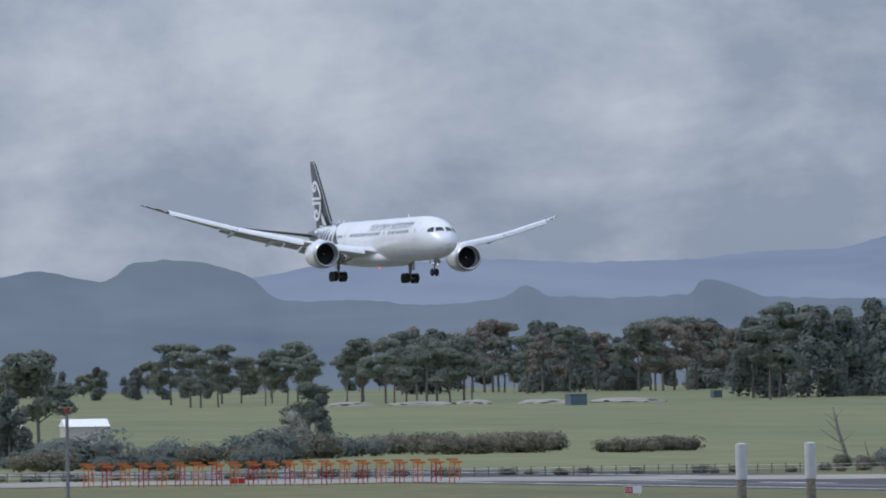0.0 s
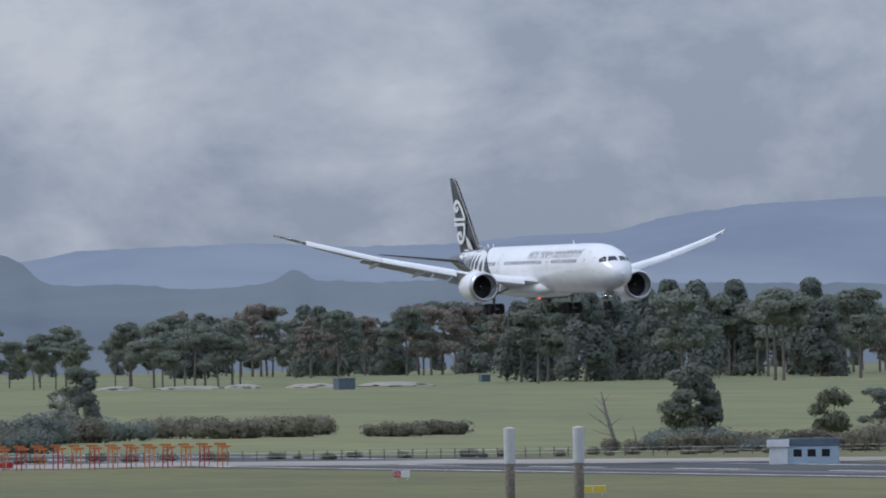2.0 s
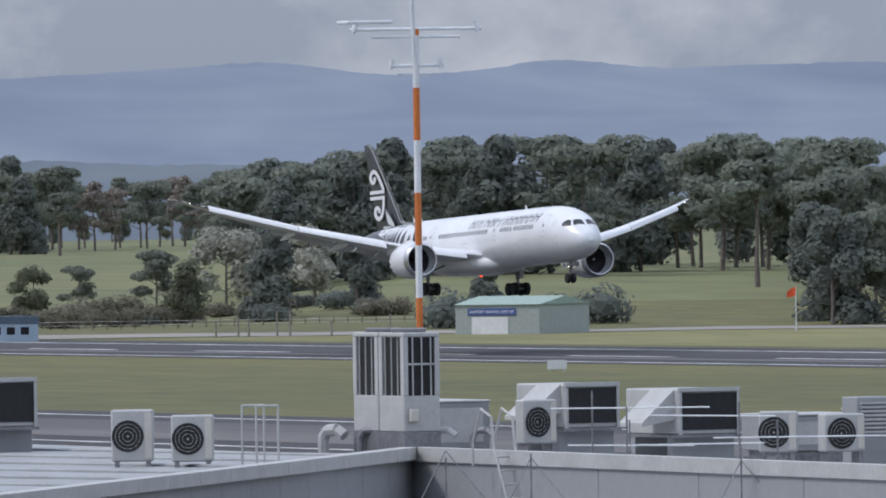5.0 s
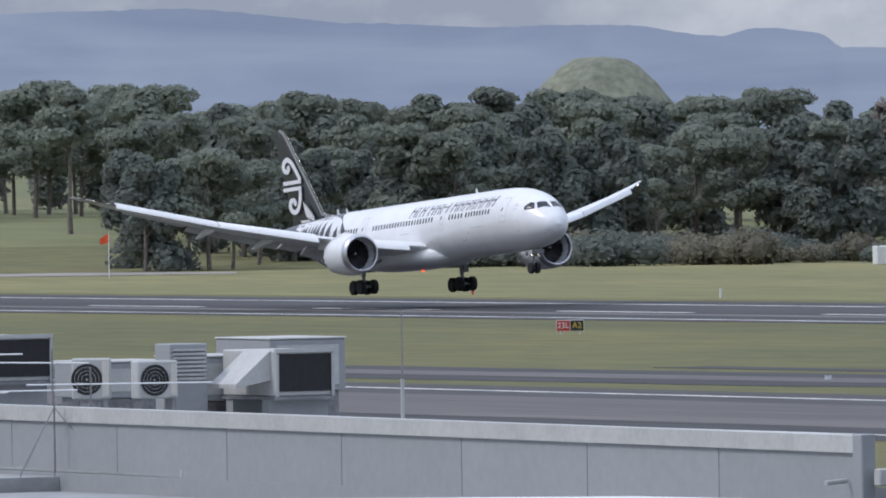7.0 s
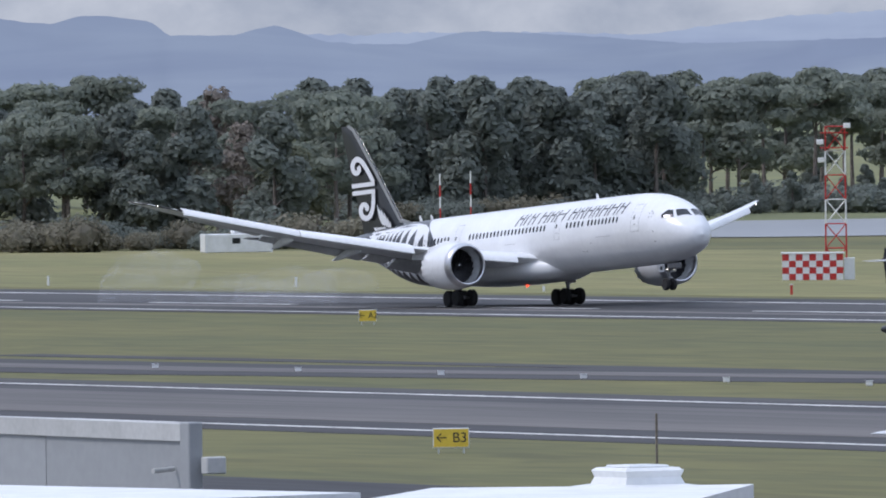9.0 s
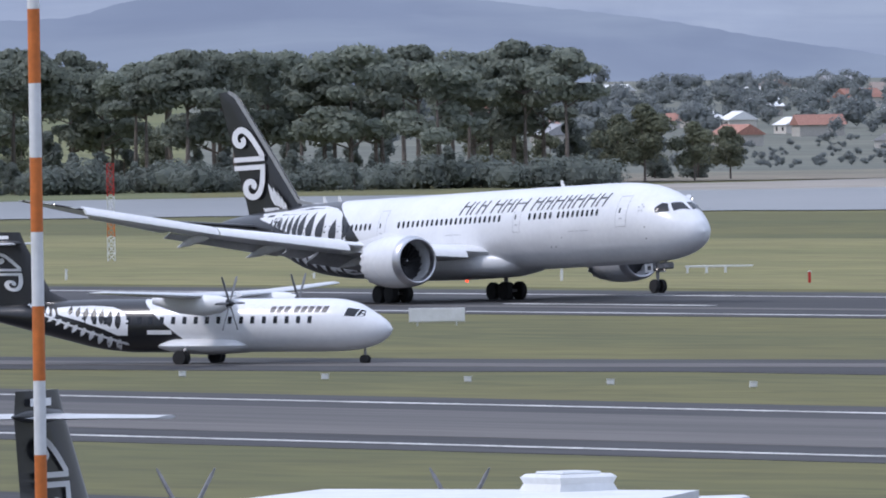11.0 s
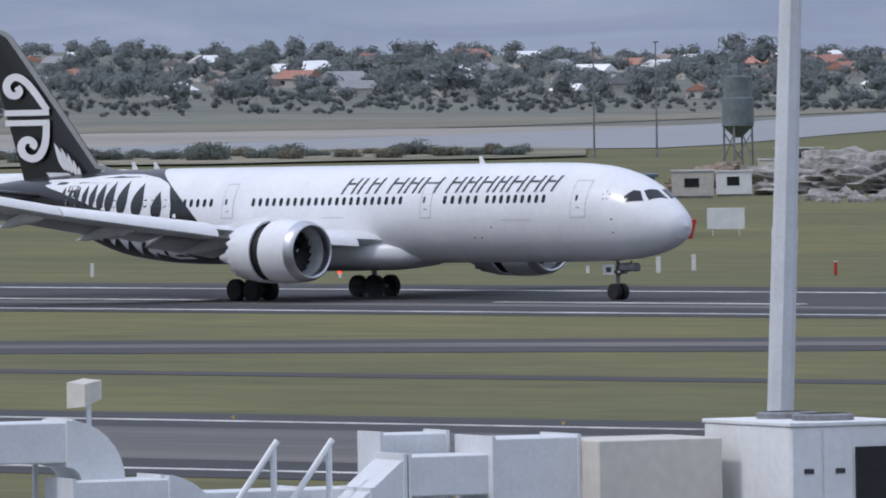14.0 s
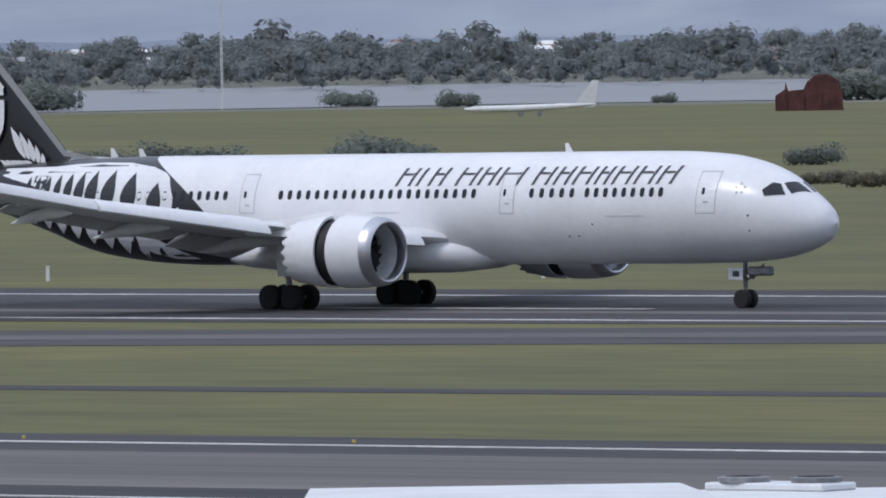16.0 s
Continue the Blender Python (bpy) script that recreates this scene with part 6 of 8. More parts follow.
GREENROOF = mat("pale_green_roof", (0.3, 0.4, 0.34), 0.6, var=0.1)
SHEDWALL = mat("grey_green_shed_wall", (0.36, 0.4, 0.38), 0.7, var=0.08)
BLUESIGN = mat("blue_sign", (0.05, 0.09, 0.28), 0.5, var=0.05)
BLUEGREY = mat("blue_grey_cladding", (0.1, 0.14, 0.18), 0.6, var=0.12)
sh = gabled("rescue_shed", -1310, 580, -28, 11.5, 13.0, 3.6, 1.0, SHEDWALL, GREENROOF, "grey-green gabled shed with a blue lettered board")
b = block("sign_board", -4.0, 2.6, -6.62, -6.5, 2.3, 3.15, BLUESIGN, sh, "blue board with white writing")
letters("AIRPORT MARINE RESCUE", 0.52, WHITEMETAL, b, Matrix.Translation((-0.7, -6.63, 2.72)) @ pose(0, 0, 0, 90, 0, 0))
block("roller_door", -3.5, 1.5, -6.56, -6.5, 0, 2.1, WHITEMETAL, sh)
root = thing("blue_hut", -1322, 517, 0, facing(-1322, 517))
tagged(root, "small flat-roofed white and blue hut by the runway", "hut")
block("body", -4.2, 4.2, 0, 3, 0, 2.2, mat("pale_blue_wall", (0.4, 0.5, 0.58), 0.6, var=0.08), root, b=0.02)
block("fascia", -4.3, 4.3, -0.1, 3.1, 2.2, 3.1, BLUEGREY, root, b=0.02)
block("lean_to", -4.2, -2.0, -1.0, 0, 0, 2.1, WHITEMETAL, root, b=0.02)
block("lean_to_roof", -4.5, -1.8, -1.3, 0, 2.1, 3.0, WHITEMETAL, root, b=0.02)
for s in (-0.8, 0.9, 2.6):
    block("window", s - 0.5, s + 0.5, -0.02, 0.0, 0.9, 1.8, GLASS, root, b=0)
for th, d, w, lab in ((-1.2862, 2150, 9, "long white-roofed farm shed"), (-1.2786, 2150, 8, "long white-roofed farm shed")):
    gabled("farm_shed", d * math.sin(th), d * math.cos(th), 10, w, 6, 3.2, 1.4, HOUSEWALL, TILE_ROOFS[2], lab)
for th, d, w, h in ((-1.2369, 3050, 4.5, 2.8), (-1.225, 3300, 2.6, 1.8)):
    root = thing("dark_crate", d * math.sin(th), d * math.cos(th), land(d * math.sin(th), d * math.cos(th)))
    tagged(root, "dark box-shaped hide in the pasture", "hut", group="field boxes")
    block("body", -w / 2, w / 2, -w / 2, w / 2, 0, h, BLUEGREY, root)
    block("lid", -w * 0.54, w * 0.54, -w * 0.54, w * 0.54, h, h + 0.2, STEEL, root)
for th, w, h in ((-1.2395, 7, 1.2), (-1.2325, 10, 1.3), (-1.256, 6, 1.2), (-1.25, 9, 1.0), (-1.2455, 5, 1.3)):
    root = thing("spoil_heap", 3150 * math.sin(th), 3150 * math.cos(th), land(3150 * math.sin(th), 3150 * math.cos(th)) - 0.1)
    tagged(root, "low pale heap of spoil in the field", "heap", group="spoil heaps")
    bm = bmesh.new()
    vs = bmesh.ops.create_icosphere(bm, subdivisions=3, radius=1)["verts"]
    for v in vs:
        k = 1 + 0.3 * noise.noise(v.co * 2.2 + Vector((th * 100, 0, 0)))
        v.co = Vector((v.co.x * w * k, v.co.y * w * k, max(-0.1, v.co.z) * h * k))
    part("mound", bm, SAND, root)
# approach light frames: orange-red masts in rows
for i in range(21):
    for j in range(2):
        th = -1.2785 + 0.00155 * i + 0.0004 * j
        d = 1478 + 22 * j
        root = thing("approach_light", d * math.sin(th), d * math.cos(th), 0, facing(math.sin(th), math.cos(th)))
        tagged(root, "orange-red frangible approach light frame", "light frame", group="approach lights")
        hh = 3.0 if j == 0 else 2.5
        bm = bmesh.new()
        for s in (-0.32, 0.32):
            rod(bm, (s, 0, 0), (s * 0.8, 0, hh), 0.07, n=5)
        for z in (0.7, 1.4, 2.1):
            rod(bm, (-0.3, 0, z), (0.3, 0, z + 0.35), 0.04, n=4)
        part("frame", bm, REDP if i % 2 else ORANGE, root)
        block("light_bar", -0.75, 0.75, -0.1, 0.1, hh - 0.12, hh + 0.12, ORANGE, root, b=0)
# fence along the foreshore
root = new("fence")
tagged(root, "long low wire fence with thin wooden posts", "fence")
bmw = bmesh.new()
for i in range(110):
    th = -1.29 + 0.0012 * i
    p = (1555 * math.sin(th), 1555 * math.cos(th), 0)
    bm = bmesh.new()
    rod(bm, p, (p[0], p[1], 1.35), 0.08, n=5)
    part("post", bm, WOODPOST, root)
    if i:
        rod(bmw, (q[0], q[1], 1.1), (p[0], p[1], 1.1), 0.02, n=4)
        rod(bmw, (q[0], q[1], 0.6), (p[0], p[1], 0.6), 0.02, n=4)
    q = p
part("wire", bmw, GALV, root)
for th, h in ((-1.1781, 2.6), (-1.1772, 2.4), (-1.1748, 3.1), (-1.1737, 3.2), (-1.18, 2.0), (-1.1702, 1.8), (-1.1652, 2.6)):
    root = thing("timber_pile", 1440 * math.sin(th), 1440 * math.cos(th), 0)
    tagged(root, "weathered timber pile standing in the sand", "post", group="timber piles")
    part("pile", turned([(0, 0.16), (h, 0.12)], 8, "Z", cap=True), DEADWOOD, root)
# street-lamp-like mast with red lamp at the far left
root = thing("obstacle_light_mast", -862.3, 258.0, 0)
tagged(root, "grey pole carrying a red obstacle lamp frame", "mast")
part("pole", turned([(0, 0.16), (11.6, 0.13)], 10, "Z"), STEEL, root)
bm = bmesh.new()
for a in range(6):
    g = a * math.pi / 3
    rod(bm, (0, 0, 11.5), (0.6 * math.cos(g), 0.6 * math.sin(g), 12.0), 0.05, n=5)
    rod(bm, (0.6 * math.cos(g), 0.6 * math.sin(g), 12.0), (0.6 * math.cos(g + 1.047), 0.6 * math.sin(g + 1.047), 12.0), 0.06, n=5)
part("lamp_frame", bm, WOODPOST, root)
block("red_lamp", -0.15, 0.15, -0.15, 0.15, 11.6, 12.0, REDP, root, "red obstacle lamp")
# dead tree leaning by the shore
root = thing("dead_tree", 1640 * math.sin(-1.2138), 1640 * math.cos(-1.2138), 0, facing(-1540, 570))
tagged(root, "leaning bare dead tree with broken limbs", "tree")
bm = bmesh.new()
for a, b, r1, r2 in (((0, 0, 0), (-1.4, 0, 4.5), 0.35, 0.26), ((-1.4, 0, 4.5), (-2.2, 0.2, 8.2), 0.26, 0.1), ((-0.9, 0, 3), (-4, 0.3, 5.2), 0.12, 0.04), ((-1.5, 0, 4.8), (-3.2, -0.4, 6.5), 0.1, 0.03), ((-1.8, 0, 6.2), (-3.4, 0.3, 7.4), 0.08, 0.03), ((-0.6, 0, 2), (-3.4, -0.3, 2.8), 0.09, 0.03), ((-1.9, 0, 6.6), (-1.0, 0.2, 7.8), 0.07, 0.03), ((3.0, 0, 0), (2.1, 0, 3.4), 0.16, 0.05), ((-1, 0, 3.4), (0.6, 0.1, 4.6), 0.08, 0.03)):
    rod(bm, a, b, r1, r2, n=7)
part("trunk", bm, DEADWOOD, root)
# low white frame on the grass behind the runway
root = thing("white_barrier", -800, 584, 0, facing(-800, 584))
tagged(root, "low white pipe barrier frame on the grass", "barrier")
for k in range(3):
    block("foot", -2.2 + 1.6 * k, -2.0 + 1.6 * k, -0.1, 0.1, 0, 0.6, WHITEMETAL, root, b=0)
block("rail", -2.3, 3.4, -0.08, 0.08, 0.5, 0.65, WHITEMETAL, root, b=0.02)

# ---- works yard beyond the runway ----
root = thing("storage_tank", -827, 757, 0, facing(-827, 757))
tagged(root, "long white horizontal storage tank with rounded ends on saddles", "tank")
bm = bmesh.new()
made = []
for u, r in ((-9.6, 0.3), (-9.3, 1.1), (-8.6, 1.6), (-7.5, 1.82), (7.5, 1.82), (8.6, 1.6), (9.3, 1.1), (9.6, 0.3)):
    made.append([(u, r * math.cos(2 * math.pi * k / 24), 2.2 + r * math.sin(2 * math.pi * k / 24)) for k in range(24)])
rings(bm, made)
part("vessel", bm, WHITEMETAL, root, smooth=True)
for s in (-6, 0, 6):
    block("saddle", s - 0.3, s + 0.3, -1.3, 1.3, 0, 1.2, STEEL, root)
block("pump_box", 7.2, 9.6, -2.6, -1.6, 0, 1.0, REDP, root, "red pump box")
sh = thing("workshop", -672, 663, 0, facing(-672, 663))
tagged(sh, "long dark blue-grey workshop with glazed upper wall", "building")
block("wall", -6.5, 12.2, 0, 8, 0, 4.7, BLUEGREY, sh)
block("roof", -6.8, 12.5, -0.3, 8.3, 4.7, 4.95, BLUEGREY, sh)
for k in range(9):
    block("window", -0.8 + 1.35 * k, 0.35 + 1.35 * k, -0.05, 0.02, 2.9, 4.4, GLASS, sh, "dark window", b=0)
for u, w, h, g, door, m in ((-6, 1.9, 2.1, 0, 0, BLUEGREY), (-4, 2.0, 2.2, 0, 0, GALV), (-0.7, 2.6, 2.3, 0.55, 1, WHITEMETAL), (2.4, 2.9, 2.2, 0, 2, WHITEMETAL), (6.0, 3.6, 2.3, 0, 1, BLUEGREY), (9.6, 3.0, 2.2, 0, 2, WHITEMETAL), (13, 3.4, 2.2, 0, 1, GALV)):
    th = math.atan2(-668, 652)
    x, y = -661 + u * math.cos(th), 644 - u * math.sin(th)
    root = thing("garden_shed", x, y, 0, facing(x, y))
    tagged(root, "small metal shed with plain door", "shed", group="works sheds")
    block("wall", -w / 2, w / 2, 0, 2.4, 0, h, m, root, b=0.01)
    if g:
        bm = bmesh.new()
        rings(bm, [[(-w / 2 - 0.1, -0.1, h), (w / 2 + 0.1, -0.1, h), (0, -0.1, h + g)], [(-w / 2 - 0.1, 2.5, h), (w / 2 + 0.1, 2.5, h), (0, 2.5, h + g)]])
        part("roof", bm, WHITEMETAL, root)
    else:
        block("roof", -w / 2 - 0.1, w / 2 + 0.1, -0.1, 2.5, h, h + 0.1, GALV, root, b=0)
    if door:
        block("door", -0.55, 0.55, -0.04, 0.0, 0, 1.7, STEEL if door == 1 else PALEGREY, root, b=0)
root = thing("skip_bin", -651.8, 662.2, 0, facing(-651.8, 662.2))
tagged(root, "red open waste skip", "skip")
bm = bmesh.new()
rings(bm, [[(-1.3, -0.8, 0), (1.3, -0.8, 0), (1.3, 0.8, 0), (-1.3, 0.8, 0)], [(-1.65, -0.9, 1.5), (1.65, -0.9, 1.5), (1.65, 0.9, 1.5), (-1.65, 0.9, 1.5)]])
part("tub", bm, REDP, root)
for s in (-0.9, 0, 0.9):
    block("rib", s - 0.05, s + 0.05, -0.98, -0.86, 0.1, 1.45, REDP, root, b=0)
# silo
x, y = 1500 * math.sin(-0.7721), 1500 * math.cos(-0.7721)
root = thing("silo", x, y, 0)
tagged(root, "grey-green steel silo on legs with rail on top", "silo")
SILO = mat("weathered_green_steel", (0.2, 0.235, 0.25), 0.6, 0.2, var=0.2, scale=0.5, fine=4)
part("drum", turned([(3.6, 0.5), (5.0, 1.9), (5.1, 2.05), (8.6, 2.05), (8.7, 1.9), (11.3, 1.9), (11.5, 0.4)], 24, "Z", cap=True), SILO, root, smooth=True)
for k in range(4):
    a = k * math.pi / 2 + 0.5
    bm = bmesh.new()
    rod(bm, (1.9 * math.cos(a), 1.9 * math.sin(a), 0), (1.85 * math.cos(a), 1.85 * math.sin(a), 5), 0.14, n=6)
    rod(bm, (1.9 * math.cos(a), 1.9 * math.sin(a), 0.6), (1.85 * math.cos(a + 1.57), 1.85 * math.sin(a + 1.57), 4.2), 0.07, n=5)
    part("leg", bm, STEEL, root)
block("filter", -0.6, 0.5, -0.5, 0.5, 11.4, 13.0, SILO, root)
bm = bmesh.new()
for k in range(14):
    a, a2 = k * 2 * math.pi / 14, (k + 1) * 2 * math.pi / 14
    rod(bm, (1.85 * math.cos(a), 1.85 * math.sin(a), 11.3), (1.85 * math.cos(a), 1.85 * math.sin(a), 12.3), 0.04, n=4)
    rod(bm, (1.85 * math.cos(a), 1.85 * math.sin(a), 12.3), (1.85 * math.cos(a2), 1.85 * math.sin(a2), 12.3), 0.04, n=4)
part("rail", bm, STEEL, root)
for th, d, w, h, m in ((-0.776, 1180, 4.2, 2.7, HOUSEWALL), (-0.7725, 1190, 3.6, 2.5, WHITEMETAL), (-0.7685, 1300, 5.0, 2.6, CREAM), (-0.764, 1420, 7.0, 2.4, HOUSEWALL), (-0.767, 1440, 6, 2.6, BARK)):
    x, y = d * math.sin(th), d * math.cos(th)
    root = thing("site_cabin", x, y, 0, facing(x, y))
    tagged(root, "pale portable site cabin with dark window", "cabin", group="site cabins")
    block("body", -w / 2, w / 2, 0, 2.4, 0.2, h, m, root, b=0.03)
    block("base", -w / 2 + 0.1, w / 2 - 0.1, 0.1, 2.3, 0, 0.2, STEEL, root, b=0)
    block("window", -w * 0.2, w * 0.15, -0.03, 0.0, 1.1, 2.0, GLASS, root, b=0)
    block("roof", -w / 2 - 0.1, w / 2 + 0.1, -0.1, 2.5, h, h + 0.1, GALV, root, b=0)


def heap(name, th, d, w, dep, h, material, label, seed, category="heap"):
    x, y = d * math.sin(th), d * math.cos(th)
    root = thing(name, x, y, -0.1, facing(x, y))
    tagged(root, label, category, group="heaps in the works yard")
    bm = bmesh.new()
    vs = bmesh.ops.create_icosphere(bm, subdivisions=5, radius=1)["verts"]
    for v in vs:
        k = 1 + 0.14 * noise.noise(v.co * 14 + Vector((0, seed, 0))) + 0.3 * noise.fractal(v.co * 2.5 + Vector((seed, 0, 0)), 0.7, 2, 4)
        v.co = Vector((v.co.x * w * k, v.co.y * dep * k, max(-0.05, v.co.z) * h * k))
    part("mound", bm, material, root)
    return root


RUBBLE = mat("grey_rubble", (0.33, 0.315, 0.295), 0.95, var=0.4, scale=0.3, fine=1.6, tint=(0.2, 0.19, 0.17), bump=0.5)
EARTH = mat("bare_earth", (0.28, 0.22, 0.17), 0.95, var=0.3, scale=0.2, fine=1.5)
heap("rubble_heap", -0.7605, 1200, 13, 7, 3.8, RUBBLE, "long grey heap of broken rubble", 3)
heap("rubble_heap", -0.7495, 1210, 8, 6, 3.0, RUBBLE, "long grey heap of broken rubble", 8)
heap("earth_heap", -0.7735, 1230, 6, 5, 2.6, EARTH, "brown heap of bare earth", 5)
heap("rubble_heap", -0.695, 1010, 9, 5, 2.0, RUBBLE, "long grey heap of broken rubble", 17)
heap("rubble_heap", -0.684, 1000, 8, 5, 1.9, EARTH, "brown heap of bare earth", 19)
heap("rubble_heap", -0.6735, 1000, 7, 5, 2.2, RUBBLE, "long grey heap of broken rubble", 23)
heap("earth_heap", -0.7315, 960, 4, 4, 3.2, RUBBLE, "dark heap beside the road", 29)
for i in range(60):
    th, d = rng.uniform(-0.768, -0.745), rng.uniform(1120, 1190)
    root = thing("boulder", d * math.sin(th), d * math.cos(th), 0)
    tagged(root, "grey broken boulder in the works yard", "rock", group="boulders")
    bm = bmesh.new()
    for v in bmesh.ops.create_icosphere(bm, subdivisions=1, radius=rng.uniform(0.4, 1.1))["verts"]:
        v.co = v.co * rng.uniform(0.7, 1.2)
    part("stone", bm, RUBBLE, root)
strip("works_road", [(-560, 640), (-583, 655), (-640, 720), (-720, 800), (-827, 880), (-880, 925), (-860, 960), (-780, 960)], [10, 12, 16, 18, 20, 16, 14, 14], 0.06, ASPHALT, "dark curving works road", "road")
# far things by the water
root = thing("parked_seaplane", -1210.7, 1560.3, 0, facing(-1210.7, 1560.3))
tagged(root, "distant parked white aircraft with upright tail fin", "airplane")
bm = bmesh.new()
rings(bm, [[(u, r * math.cos(g), 1.3 + 0.5 * max(0, u) / 10 + r * math.sin(g)) for g in [2 * math.pi * k / 12 for k in range(12)]] for u, r in ((-11, 0.2), (-9, 0.5), (-2, 0.6), (6, 0.5), (11, 0.15))])
part("fuselage", bm, WHITEMETAL, root, smooth=True)
bm = bmesh.new()
rings(bm, [[(7.2, -0.1, 1.4), (10.8, -0.1, 1.4), (10.8, 0.1, 1.4), (7.2, 0.1, 1.4)], [(10.4, -0.08, 5.9), (11.5, -0.08, 5.9), (11.5, 0.08, 5.9), (10.4, 0.08, 5.9)]])
part("fin", bm, WHITEMETAL, root)
for s in (-1.6, 1.6):
    block("wheel", s - 0.4, s + 0.4, -0.5, 0.5, 0, 0.8, STEEL, root)
root = thing("rusty_hulk", -1193, 1615, 0, facing(-1193, 1615))
tagged(root, "dark red rusting barn-like hulk", "hulk")
RUST = mat("dark_rust", (0.11, 0.04, 0.035), 0.9, var=0.3, scale=0.5, fine=3)
bm = bmesh.new()
rings(bm, [[(x, yy, z) for x, z in ((-5.8, 0), (-5.8, 2.6), (-4.2, 3.6), (-4.0, 5.0), (-3.6, 3.4), (-1, 3.6), (-0.4, 4.8), (1, 6.0), (3.2, 6.2), (4.8, 5.2), (5.6, 3.4), (5.8, 0))] for yy in (0, 5)])
part("shell", bm, RUST, root)
for s in (-4, -1, 2, 4.5):
    block("rib", s - 0.15, s + 0.15, -0.15, 0.02, 0, 3.0, RUST, root, b=0)
suburb()
# grassy cone hill
root = new("hill")
tagged(root, "grassy volcanic cone with terraced flat top", "hill", kind="structure")
bm = bmesh.new()
x, y = 3300 * math.sin(-1.089), 3300 * math.cos(-1.089)
made = []
for r, z in ((52, 6), (30, 16), (22, 25), (16.5, 32), (11, 37), (7.6, 39.2), (3, 39.6)):
    made.append([(x + r * (1 + 0.12 * noise.noise((math.cos(g) * 1.5, math.sin(g) * 1.5, r))) * math.cos(g), y + r * math.sin(g), z + 1.2 * noise.noise((math.cos(g) * 2, math.sin(g) * 2, z))) for g in [2 * math.pi * k / 40 for k in range(40)]])
rings(bm, made)
# far cone: olive grass with haze mixed into its base colour
part("cone", bm, mat("dull_hill_grass", (0.2, 0.21, 0.15), 0.95, var=0.3, scale=0.05, fine=0.4, tint=(0.13, 0.14, 0.11), world_space=True), root, smooth=True)


# ---- turboprop ----
SMALL = Hull([(0, 2.0, 1.9, 0.03), (0.4, 2.45, 1.45, 0.5), (1.2, 2.95, 1.05, 0.95), (2.3, 3.5, 0.8, 1.25), (3.6, 3.72, 0.72, 1.4), (5, 3.75, 0.7, 1.43), (16.5, 3.75, 0.7, 1.43), (18.5, 3.75, 0.85, 1.4), (21, 3.7, 1.35, 1.2), (24, 3.55, 2.05, 0.8), (26.3, 3.3, 2.6, 0.4), (27.0, 3.1, 2.8, 0.15)], 12.6)


